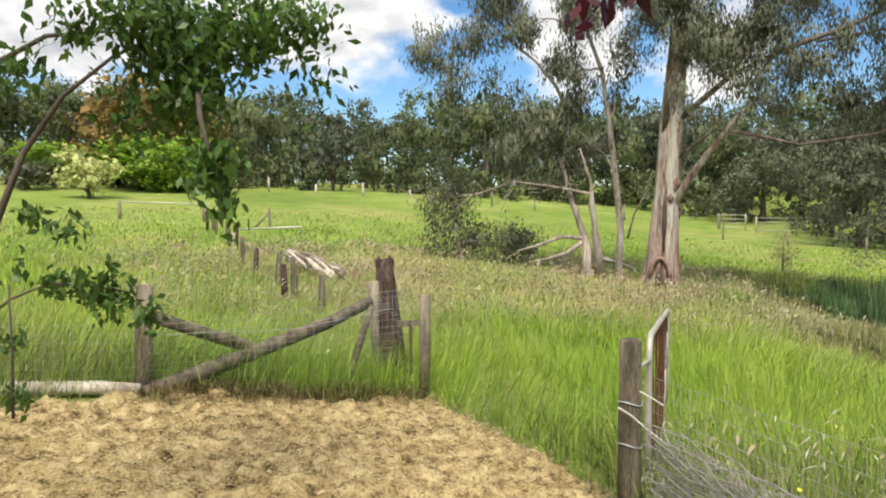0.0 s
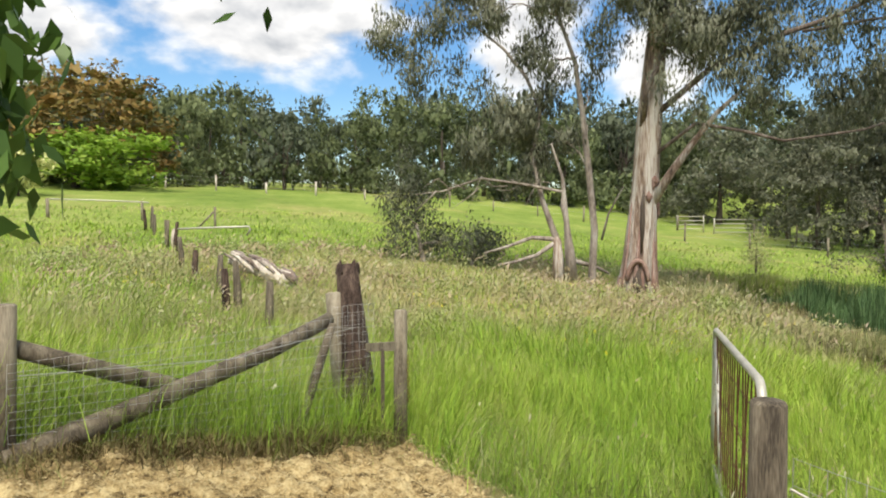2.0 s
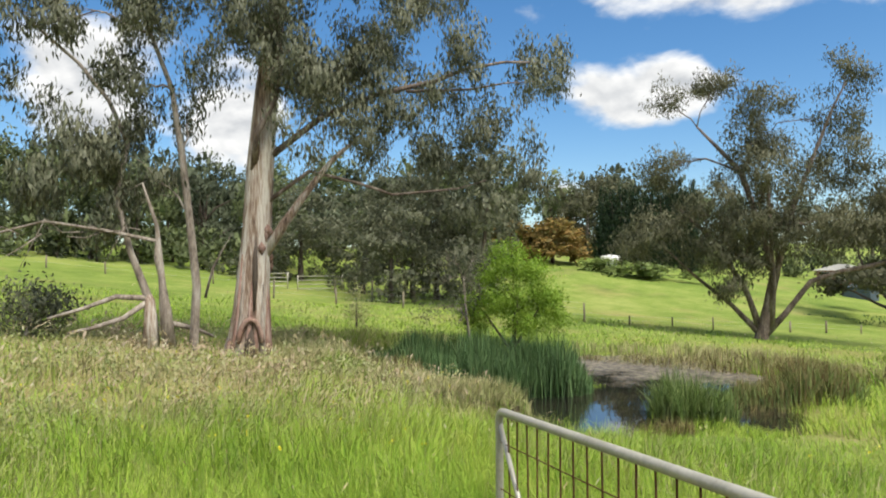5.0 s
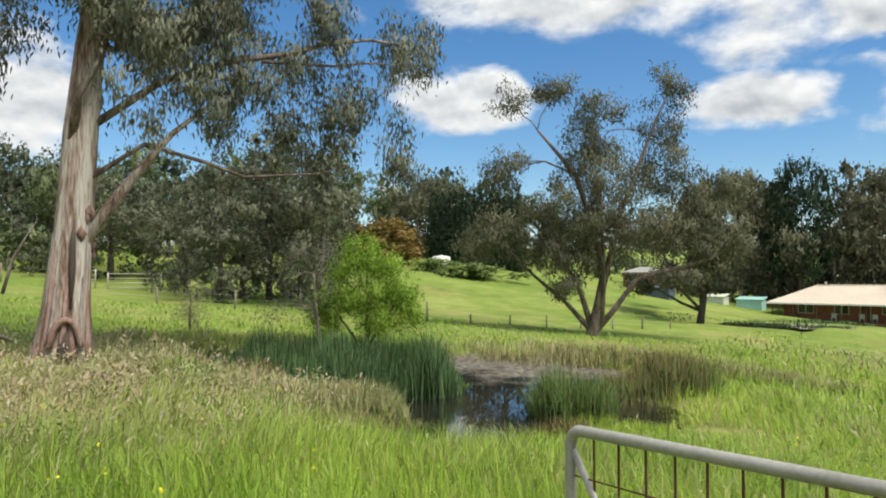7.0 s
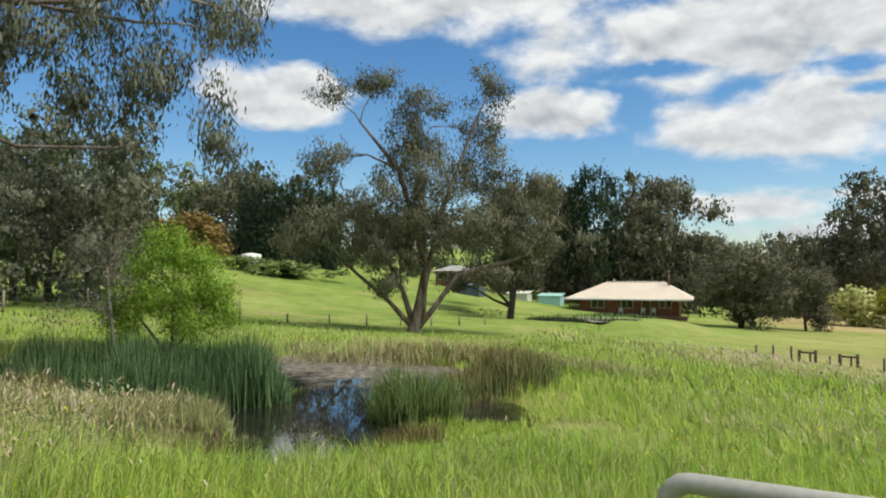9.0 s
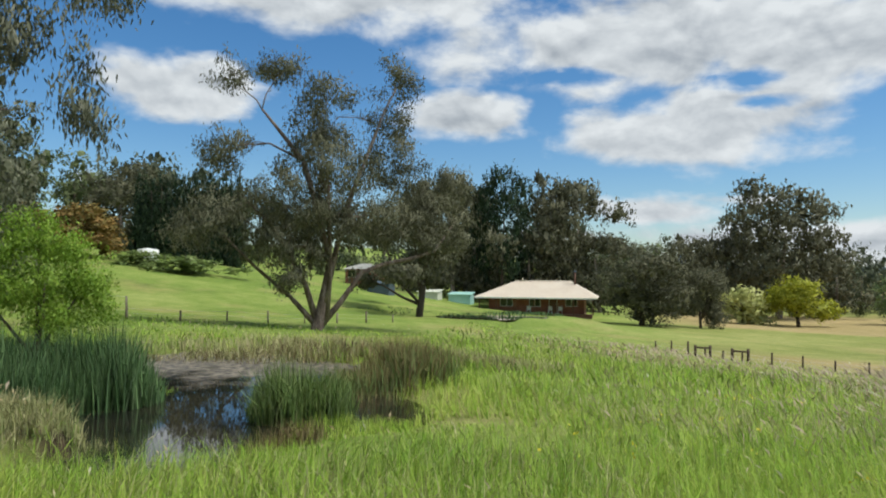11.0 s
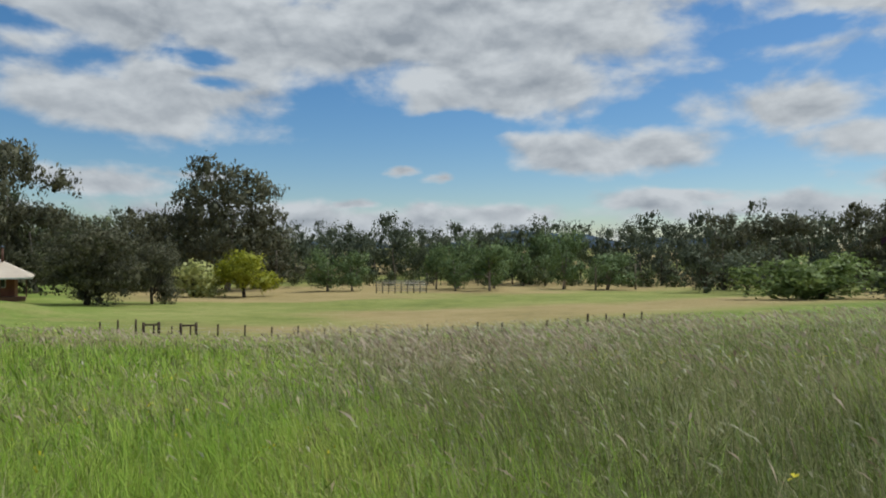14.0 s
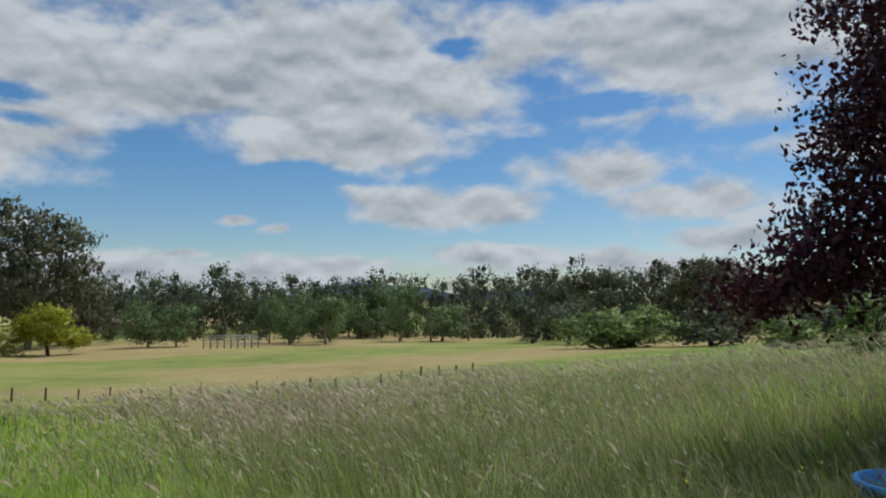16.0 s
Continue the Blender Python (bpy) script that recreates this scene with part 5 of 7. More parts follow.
for z in (0.3, 0.5, 0.72, 0.96):
    part("level_wire", wire([gp(0.01, z), gp(glen * 0.5, z - 0.01), gp(glen - 0.01, z)], 0.003, 5), RUSTY, gate)
part("hinge", Shape().tube([(-0.22, -0.42, 0.95), (-0.1, -0.18, 0.97), (0.0, -0.01, 0.97)], 0.013, 7), GALV, gate, "steel hinge strap")
part("hinge", Shape().tube([(-0.22, -0.42, 0.25), (-0.1, -0.18, 0.24), (0.0, -0.01, 0.24)], 0.013, 7), GALV, gate, "steel hinge strap")

# blue tub in the long grass
tub = thing("blue_tub", (2.76, 2.30, gz(2.76, 2.30) - 0.17), "bright blue plastic tub in long grass", "tub")
BLUE = surface("blue_plastic", [(0.3, (0.01, 0.17, 0.55)), (0.7, (0.02, 0.25, 0.70))], 3, 0.4, bump=0.05)
wall_t = Shape()
prof = [(0.24, 0.0), (0.27, 0.2), (0.30, 0.42), (0.325, 0.43), (0.325, 0.46), (0.29, 0.46), (0.26, 0.2), (0.23, 0.03)]
for i, (r, z) in enumerate(prof):
    for k in range(28):
        a = k * math.tau / 28
        wall_t.v.append(Vector((r * math.cos(a), r * math.sin(a), z)))
    if i:
        for k in range(28):
            b0, b1 = (i - 1) * 28, i * 28
            wall_t.f.append((b0 + k, b0 + (k + 1) % 28, b1 + (k + 1) % 28, b1 + k))
wall_t.f.append(tuple(7 * 28 + k for k in range(28)))
wall_t.f.append(tuple(reversed(range(28))))
part("shell", wall_t, BLUE, tub)

# ---- old fence line, fallen log and farther fences ----
for i, (x, y, h, lean) in enumerate(((-4.23, 16.36, 0.75, 4), (-5.15, 18.5, 0.9, -6), (-3.29, 14.72, 0.8, 3), (-2.75, 13.14, 0.8, -3), (-7.0, 22.8, 1.0, 7), (-9.33, 28.1, 1.1, 2), (-9.6, 28.2, 0.95, -5), (-1.88, 12.0, 0.8, 2), (-2.59, 13.2, 0.95, -4), (-6.4, 21.7, 1.0, 9), (-7.6, 24.6, 0.9, -3), (-8.6, 26.3, 0.9, 2))):
    p = thing("old_fence_post", (x, y, gz(x, y)), "short grey split fence post in rank grass", "post", "old fence posts")
    part("timber", Shape().tube([(0, 0, -0.3), (lean * 0.004, 0, h * 0.4), (lean * 0.01, 0, h * 0.82)], [0.07, 0.06, 0.045], 7, 0.15, i), OLD_WOOD if i % 3 == 0 else POST_DARK, p)
log = thing("fallen_log", (-2.9, 16.6, gz(-2.9, 16.6)), "bleached white fallen log, split and flaking", "log")
part("log_wood", Shape().tube([(-0.85, 0.6, 0.42), (-0.5, 0.3, 0.36), (0.0, 0.0, 0.3), (0.4, -0.3, 0.16), (0.7, -0.5, 0.02)], [0.05, 0.11, 0.15, 0.13, 0.06], 14, 0.35, 3), PALE_WOOD, log)
for i in range(34):
    rngn = random.Random(i)
    x = rngn.uniform(-0.75, 0.75)
    y = -x * 0.75 + rngn.uniform(-0.2, 0.1)
    zs = 0.36 - 0.3 * x + rngn.uniform(-0.2, 0.12)
    part("slab", Shape().tube([(x - 0.2, y + 0.15, zs + 0.08), (x, y, zs), (x + 0.22, y - 0.2 + rngn.uniform(-0.1, 0.1), zs - 0.16)], [0.02, rngn.uniform(0.03, 0.08), 0.02], 6, 0.35, i), (PALE_WOOD, BARK_PALE, PALE_WOOD, BARK_BROWN)[i % 4], log)
pipe_gate = thing("pipe_gate", (-6.4, 21.7, gz(-6.4, 21.7)), "small leaning pale pipe gate", "gate")
part("top_pipe", Shape().tube([(0, 0, 0.62), (1.0, -0.12, 0.66), (2.1, -0.25, 0.70), (2.15, -0.25, 0.62), (2.05, -0.25, 0.45)], 0.026, 8), GALV, pipe_gate)
part("end_pipe", Shape().tube([(0, 0, -0.1), (-0.05, 0, 0.3), (0, 0, 0.62)], 0.05, 8), PALE_WOOD, pipe_gate)
strut = thing("strut_post", (-7.55, 29.95, gz(-7.55, 29.95)), "post with a slanting strut in the paddock", "post")
part("timber", Shape().tube([(0, 0, -0.2), (0, 0, 0.85)], 0.05, 8), POST_WOOD, strut)
part("strut", Shape().tube([(-0.75, 0.1, -0.05), (-0.05, 0, 0.65)], 0.04, 8), POST_WOOD, strut)
pipe_rail = thing("pipe_rail", (-14.4, 30.7, gz(-14.4, 30.7)), "long pale pipe rail on low posts", "rail")
part("pipe", Shape().tube([(0, 0, 0.72), (1.8, 0.5, 0.68), (3.4, 0.9, 0.62), (4.8, -2.2, 0.55)], 0.028, 8), GALV, pipe_rail)
part("post", Shape().tube([(0, 0, -0.2), (0, 0, 0.75)], 0.07, 8, 0.1), POST_WOOD, pipe_rail)
part("post", Shape().tube([(3.4, 0.9, -0.3), (3.4, 0.9, 0.66)], 0.06, 8, 0.1), POST_WOOD, pipe_rail)


def post_line(a, b, n, h, r, name, label, wires=3, mat=POST_WOOD, jitter=0.1, seed=2):
    """A straight farm fence: posts and plain wires that follow the ground."""
    rng = random.Random(seed)
    root = thing(name, (a[0], a[1], gz(*a)), label, "fence")
    z0 = gz(*a)
    tops = []
    for i in range(n + 1):
        k = i / n
        x, y = a[0] + (b[0] - a[0]) * k, a[1] + (b[1] - a[1]) * k
        z = gz(x, y) - z0
        hh = h * rng.uniform(0.65, 1.15)
        ln = rng.uniform(-jitter, jitter)
        part("post", Shape().tube([(x - a[0], y - a[1], z - 0.3), (x - a[0] + ln * 0.4, y - a[1], z + hh)], r * rng.uniform(0.8, 1.2), 6, 0.06, i), mat, root)
        tops.append((x - a[0], y - a[1], z))
    for j in range(wires):
        part("wire", Shape().tube([(p[0], p[1], p[2] + h * (0.35 + 0.28 * j)) for p in tops], 0.005, 3, cap=False), WIRE, root)
    return root


post_line((-30, 56), (-3.2, 56.5), 7, 1.15, 0.07, "paddock_fence", "far paddock fence with pale posts below the woods", mat=PALE_WOOD, seed=3)
post_line((-3.2, 56.5), (20, 51.4), 7, 1.1, 0.06, "paddock_fence", "far paddock fence with grey posts below the woods", seed=4)
post_line((24, 48), (27, 27.5), 5, 1.05, 0.055, "paddock_fence", "grey wire fence running down to the dam", seed=5)
post_line((16.2, 41), (20.7, 34.6), 2, 1.05, 0.055, "paddock_fence", "short run of grey fence posts in the paddock", 2, seed=6)
post_line((26.9, 27.4), (44, 21), 7, 0.75, 0.05, "paddock_fence", "low wire fence across the bank past the dam", 2, seed=7)
for x, y, w in ((20.0, 51.5, 1.7), (22.2, 50.2, 3.0)):
    g = thing("steel_gate", (x, y, gz(x, y)), "pale tube gate in the far fence", "gate", "far gates")
    for z in (0.15, 0.45, 0.75, 1.05):
        part("rail", Shape().tube([(0, 0, z), (w, -w * 0.4, z)], 0.03, 6), GALV, g)
    for k in (0, 1):
        part("stile", Shape().tube([(w * k, -w * 0.4 * k, -0.1), (w * k, -w * 0.4 * k, 1.15)], 0.045, 6), GALV, g)
post_line((40.69, 4.85), (37.68, 0.98), 5, 0.62, 0.05, "flats_fence", "dark posts on the edge of the flats", 2, OLD_WOOD, seed=8)
post_line((37.68, 0.98), (31.57, -13.64), 12, 0.55, 0.045, "flats_fence", "dark post-and-wire fence along the ripe flats", 2, OLD_WOOD, 0.15, seed=9)
post_line((31.57, -13.64), (32.52, -24.82), 7, 0.6, 0.05, "flats_fence", "leaning dark posts along the ripe flats", 2, OLD_WOOD, 0.2, seed=10)
for x, y in ((39.22, 2.61), (37.68, 1.07)):
    g = thing("rail_panel", (x, y, gz(x, y)), "dark post-and-rail strainer on the flats fence", "fence", "strainers")
    for k in (-0.36, 0.36):
        part("post", Shape().tube([(0, k, -0.3), (0, k, 0.6)], 0.07, 8, 0.05), OLD_WOOD, g)
    part("rail", Shape().tube([(0, -0.36, 0.46), (0, 0.36, 0.48)], 0.045, 8), OLD_WOOD, g)

# ---- homestead ----
BRICK = surface("red_brick", [(0.35, (0.17, 0.065, 0.045)), (0.65, (0.30, 0.13, 0.09))], 1.5, 0.85, bump=0.2, fine=10)
ROOF = surface("cream_roof", [(0.3, (0.53, 0.44, 0.34)), (0.7, (0.64, 0.56, 0.45))], 0.5, 0.6, bump=0.1, fine=3)
WHITE = surface("white_paint", [(0.3, (0.62, 0.62, 0.58)), (0.7, (0.78, 0.78, 0.74))], 0.8, 0.5, bump=0.05, fine=5)
TEAL = surface("pale_teal_sheet", [(0.3, (0.30, 0.52, 0.46)), (0.7, (0.42, 0.64, 0.57))], 0.8, 0.5, bump=0.1, fine=6)
CREAM = surface("cream_sheet", [(0.3, (0.52, 0.53, 0.42)), (0.7, (0.64, 0.65, 0.53))], 0.8, 0.6, bump=0.1, fine=6)
SLATE = surface("dark_blue_sheet", [(0.3, (0.05, 0.07, 0.09)), (0.7, (0.10, 0.13, 0.16))], 0.8, 0.6, bump=0.1)
TIMBER = surface("brown_timber", [(0.3, (0.09, 0.045, 0.03)), (0.7, (0.17, 0.09, 0.06))], 2, 0.8, bump=0.2)
GLASS, gn, gl = material("window_glass")
gb = gn.new("ShaderNodeBsdfPrincipled")
gb.inputs["Base Color"].default_value, gb.inputs["Roughness"].default_value = (0.015, 0.018, 0.02, 1), 0.05
gl.new(gb.outputs[0], gn.new("ShaderNodeOutputMaterial").inputs[0])

HZ = -3.45
house = thing("homestead", (83.4, 9.0, HZ), "low red-brick homestead with a cream hipped roof and verandah", "house")


def bars(name, boxes, mat, parent):
    """Each box of a wall or a frame as a part of its own."""
    for lo, hi in boxes:
        part(name, Shape().box(lo, hi), mat, parent, "", False)


def brick_wall(holes, y0, y1, x0, x1, z1):
    """Front wall built round its openings."""
    out = []
    y = y0
    for a, b, lo, hi in sorted(holes):
        out += [((x0, y, -0.4), (x1, a, z1)), ((x0, a, hi), (x1, b, z1))]
        if lo > 0:
            out.append(((x0, a, -0.4), (x1, b, lo)))
        y = b
    return out + [((x0, y, -0.4), (x1, y1, z1))]


HOLES = [(2.2, 3.6, 0.9, 2.0), (4.6, 5.6, 0.0, 2.05), (6.6, 8.0, 0.8, 2.0), (10.0, 11.6, 0.8, 2.0)]
bars("wall", brick_wall(HOLES, 1.4, 13.0, 2.0, 2.25, 2.35), BRICK, house)
part("wall", Shape().box((2.25, 1.4, -0.4), (9.5, 1.65, 2.35)), BRICK, house, "", False)
part("wall", Shape().box((2.25, 12.75, -0.4), (9.5, 13.0, 2.35)), BRICK, house, "", False)
part("wall", Shape().box((9.25, 1.65, -0.4), (9.5, 12.75, 2.35)), BRICK, house, "", False)
part("verandah_floor", Shape().box((0.2, 0.4, -0.4), (2.0, 13.9, 0.02)), TIMBER, house, "", False)
for a, b, lo, hi in HOLES:
    w = part("window" if lo > 0 else "door", Shape().box((2.10, a + 0.06, lo + 0.06), (2.14, b - 0.06, hi - 0.06)), GLASS if lo > 0 else TIMBER, house, "", False)
    rails = [((2.02, a, lo), (2.18, a + 0.06, hi)), ((2.02, b - 0.06, lo), (2.18, b, hi)), ((2.02, a + 0.06, hi - 0.06), (2.18, b - 0.06, hi))]
    if lo > 0:
        rails += [((2.0, a + 0.06, lo), (2.2, b - 0.06, lo + 0.06)), ((2.05, (a + b) / 2 - 0.03, lo + 0.06), (2.16, (a + b) / 2 + 0.03, hi - 0.06))]
    bars("frame", rails, WHITE, w)
roof = Shape()
roof.v += [Vector(p) for p in ((0, -0.2, 2.0), (10.2, -0.2, 2.0), (10.2, 14.5, 2.0), (0, 14.5, 2.0), (5.1, 3.0, 3.9), (5.1, 10.2, 3.9), (0, -0.2, 1.86), (10.2, -0.2, 1.86), (10.2, 14.5, 1.86), (0, 14.5, 1.86))]
roof.f += [(0, 1, 4), (1, 2, 5, 4), (2, 3, 5), (3, 0, 4, 5), (1, 0, 6, 7), (2, 1, 7, 8), (3, 2, 8, 9), (0, 3, 9, 6), (6, 9, 8, 7)]
rf = part("roof", roof, ROOF, house, "cream corrugated roof", False)
for k in range(24):
    y = 0.3 + k * 0.6
    top = max(0.0, min(1.0, (y + 0.2) / 3.2, (14.5 - y) / 4.3))
    part("roof_rib", Shape().box((0, -0.02, -0.012), (5.1 * top * 1.066, 0.02, 0.014), Matrix.Translation((0.0, y, 2.012)) @ pose(0, 0, 0, 0, -20.4, 0)), ROOF, rf, "", False)
part("ridge_cap", Shape().tube([(5.1, 3.0, 3.92), (5.1, 10.2, 3.92)], 0.09, 8), ROOF, rf)
for y in (0.3, 2.6, 4.9, 7.2, 9.5, 11.8, 13.9):
    part("verandah_post", Shape().box((0.28, y - 0.06, 0.0), (0.40, y + 0.06, 1.9)), TIMBER, house, "", False)
part("fascia", Shape().box((-0.03, -0.25, 1.84), (0.0, 14.55, 2.0)), WHITE, house, "", False)
fl = part("flue", Shape().tube([(4.2, 2.6, 3.2), (4.2, 2.6, 5.1)], 0.13, 10), TIMBER, house, "dark flue pipe")
part("cowl", Shape().tube([(4.2, 2.6, 5.1), (4.2, 2.6, 5.16), (4.2, 2.6, 5.32)], [0.22, 0.22, 0.03], 10), SLATE, fl)
part("vent", Shape().tube([(5.1, 9.2, 3.9), (5.1, 9.2, 4.3)], 0.1, 8), ROOF, house)


def verandah_chair(x, y):
    """A white moulded chair with a slatted back."""
    c = thing("verandah_chair", (x, y, HZ + 0.02), "white plastic chair on the verandah", "chair", "verandah chairs")
    part("seat", Shape().box((-0.24, -0.24, 0.40), (0.24, 0.24, 0.44)), WHITE, c, "", False)
    part("backrest", Shape().box((0.20, -0.24, 0.44), (0.24, 0.24, 0.88)), WHITE, c, "", False)
    for dx in (-0.2, 0.2):
        for dy in (-0.2, 0.2):
            part("leg", Shape().tube([(dx, dy, 0.0), (dx, dy, 0.40)], 0.025, 6), WHITE, c)


for at in ((84.9, 13.2), (84.9, 14.4), (84.9, 17.0)):
    verandah_chair(*at)


def shed(name, label, x, y, z, dx, dy, h, wall_mat, roof_mat, slope=0.25):
    """A small sheeted shed with a skillion roof, a door and ribs."""
    s = thing(name, (x, y, z), label, "shed")
    part("wall", Shape().box((0, 0, -0.3), (dx, dy, h)), wall_mat, s, "", False)
    n = int(dy / 0.35)
    for i in range(n):
        part("rib", Shape().box((-0.025, i * dy / n + 0.05, -0.2), (0.0, i * dy / n + 0.11, h)), wall_mat, s, "", False)
    part("roof", Shape().box((-0.15, -0.15, 0), (dx + 0.2, dy + 0.15, 0.06), Matrix.Translation((0, 0, h + 0.02)) @ pose(0, 0, 0, 0, -math.degrees(math.atan2(slope, dx)), 0)), roof_mat, s, "", False)
    part("door", Shape().box((-0.04, dy * 0.3, 0), (-0.027, dy * 0.62, h * 0.9)), roof_mat, s, "", False)
    return s


shed("teal_shed", "pale teal sheet-metal shed beside the homestead", 88.0, 24.9, -3.15, 2.4, 2.9, 1.75, TEAL, TEAL)
shed("cream_shed", "cream sheet-metal garden shed under the trees", 86.6, 28.9, -3.0, 2.4, 2.7, 1.9, CREAM, CREAM)
shed("dark_shed", "low dark blue lean-to shed", 77.0, 32.3, gz(77, 33.5) - 0.1, 2.2, 2.7, 1.3, SLATE, SLATE)
tank = thing("water_tank", (64.0, 54.8, gz(64, 54.8)), "round pale concrete water tank behind shrubs", "tank")
part("shell", Shape().tube([(0, 0, -0.3), (0, 0, 1.0), (0, 0, 1.04), (0, 0, 1.2)], [1.1, 1.1, 1.0, 0.1], 20), WHITE, tank)
tank2 = thing("water_tank", (65.6, 51.5, gz(65.6, 51.5)), "low pale water tank behind shrubs", "tank")
part("shell", Shape().tube([(0, 0, -0.3), (0, 0, 0.55), (0, 0, 0.65)], [0.9, 0.9, 0.1], 20), WHITE, tank2)
upper = thing("upper_house", (89.0, 38.6, 1.0), "pale-roofed house glimpsed behind the gum", "house")
part("wall", Shape().box((0, 0, -2.0), (6, 4.0, 0.9)), BRICK, upper, "", False)
ur = Shape()
ur.v += [Vector(p) for p in ((-0.4, -0.4, 0.9), (6.4, -0.4, 0.9), (6.4, 4.4, 0.9), (-0.4, 4.4, 0.9), (3, 1.5, 1.7), (3, 2.8, 1.7))]
ur.f += [(0, 1, 4), (1, 2, 5, 4), (2, 3, 5), (3, 0, 4, 5), (3, 2, 1, 0)]
part("roof", ur, GALV, upper, "pale metal roof", False)
for y in (0.6, 2.4):
    w = part("window", Shape().box((-0.03, y, -0.2), (-0.01, y + 1.2, 0.7)), GLASS, upper, "", False)
    bars("frame", [((-0.05, y - 0.06, -0.26), (-0.035, y + 1.26, -0.2)), ((-0.05, y - 0.06, 0.7), (-0.035, y + 1.26, 0.76))], WHITE, w)

yard = thing("stock_yard", (104.0, -39.0, gz(104, -39)), "grey rail cattle yards at the edge of the flats", "yard")
for i in range(9):
    x, y = -0.58 * i, -0.85 * i
    part("post", Shape().tube([(x, y, -0.3), (x, y, 2.0)], 0.09, 6), POST_WOOD, yard)
for z in (0.5, 0.9, 1.3, 1.75):
    part("rail", Shape().tube([(0, 0, z), (-0.58 * 8, -0.85 * 8, z)], 0.06, 6), GALV, yard)
    part("rail", Shape().tube([(6, -3, z), (6 - 0.58 * 8, -3 - 0.85 * 8, z)], 0.06, 6), GALV, yard)
for x, y, top in ((93.1, -86.3, -1.1), (95.0, -78.3, -1.05), (109.6, -83.5, -0.4)):
    zz = gz(x, y)
    p = thing("power_pole", (x, y, zz), "grey timber power pole by the road", "pole", "power poles")
    part("pole", Shape().tube([(0, 0, -0.4), (0, 0, top - zz)], [0.2, 0.14], 8), POST_WOOD, p)
    part("crossarm", Shape().box((-0.8, -0.05, top - zz - 0.5), (0.8, 0.05, top - zz - 0.38)), POST_WOOD, p, "", False)

# far ranges: the blue of distant haze is painted into their colour
rng_m = np.random.default_rng(4)
ang = np.radians(np.linspace(60, 200, 200))
ridge = Shape()
RANGE_MAT = surface("haze_blue_ranges", [(0.3, (0.10, 0.15, 0.22)), (0.7, (0.15, 0.20, 0.27))], 0.004, 1.0, bump=0)
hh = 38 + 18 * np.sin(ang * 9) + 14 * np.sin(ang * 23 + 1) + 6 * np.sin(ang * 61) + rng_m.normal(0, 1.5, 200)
for i, a in enumerate(ang):
    x, y = 2300 * math.sin(a), 2300 * math.cos(a)
    ridge.v += [Vector((x, y, -40)), Vector((x, y, hh[i])), Vector((x * 1.1, y * 1.1, -40))]
    if i:
        b = i * 3
        ridge.f += [(b - 3, b, b + 1, b - 2), (b - 2, b + 1, b + 2, b - 1)]
tagged(part("backdrop", ridge, RANGE_MAT), "distant ranges with blue haze painted into their colour", "hills", kind="structure")

# second dam below the house
water_sheet("water_2", DAM2[0], DAM2[1], DAM2_ALONG * 1.05, DAM2_ACROSS * 1.05, DAM2_Z, "small still dam below the homestead", water_material(False))

# ---- orchard tree by the yard, plum tree, dam plants ----
ORCH = (-2.66, 3.62)
oz = gz(*ORCH)


OB = [(1.74, 0.36, 2.65, 0.27, 0.27, 0.23), (1.95, 0.51, 2.77, 0.2, 0.2, 0.16), (2.21, 0.45, 2.78, 0.16, 0.16, 0.13), (1.63, 0.21, 2.74, 0.22, 0.22, 0.13), (1.80, 0.25, 2.40, 0.15, 0.15, 0.14), (1.31, 0.2, 2.74, 0.12, 0.12, 0.08), (1.11, 0.12, 2.52, 0.08, 0.08, 0.08), (2.31, 0.51, 2.58, 0.08, 0.08, 0.13), (1.51, 0.34, 2.37, 0.1, 0.1, 0.13)]
OB2 = [(1.24, 0.22, 1.6, 0.15, 0.15, 0.05), (1.41, 0.22, 1.53, 0.11, 0.11, 0.11), (1.59, 0.25, 1.44, 0.07, 0.07, 0.07), (1.13, 0.16, 1.89, 0.07, 0.07, 0.04), (1.27, 0.16, 1.85, 0.1, 0.1, 0.05), (1.1, 0.07, 1.66, 0.04, 0.04, 0.06), (1.1, 0.05, 1.33, 0.05, 0.05, 0.12), (1.11, 0.05, 1.13, 0.04, 0.04, 0.06)]
HANG = [(2.01, -0.09, 2.10, 0.07, 0.07, 0.13), (2.05, -0.10, 1.93, 0.03, 0.03, 0.08)]
orchard = tree("orchard_tree", "leafy green orchard tree with drooping branches beside the yard", "tree", ORCH, [(0, 0, 0, 0.13), (0.05, 0.0, 0.8, 0.11), (0.1, 0, 1.5, 0.09), (0.2, 0.0, 2.3, 0.06)],
     [(b[0], b[1], b[2] - oz, b[3], b[4], b[5]) for b in OB], FRUIT_LEAF, BARK_DARK, 360, 10, 0.056, (0.058, 0.027), 0.45, 51, twigs=4, limb_r=0.007, sag=0.03)
low = leaf_mesh("low_sprays", FRUIT_LEAF, in_blobs([(b[0], b[1], b[2] - oz, b[3], b[4], b[5]) for b in OB2], 80, np.random.default_rng(52))[0], 7, 0.03, 0.056, 0.026, 0.4, np.random.default_rng(53))
part("low_sprays", low, None, orchard)
tagged(part("hanging_spray", leaf_mesh("hanging_spray", FRUIT_LEAF, in_blobs([(b[0], b[1], b[2] - oz, b[3], b[4], b[5]) for b in HANG], 34, np.random.default_rng(54))[0], 9, 0.04, 0.056, 0.027, 0.5, np.random.default_rng(55)), None, orchard), kind="stuff")
part("branch", Shape().tube([(p[0], p[1], p[2] - oz) for p in [(1.76, 0.42, 2.55), (1.96, -0.08, 2.28), (2.01, -0.09, 2.10), (2.05, -0.10, 1.93)]], [0.014, 0.011, 0.008, 0.004], 6), BARK_DARK, orchard)
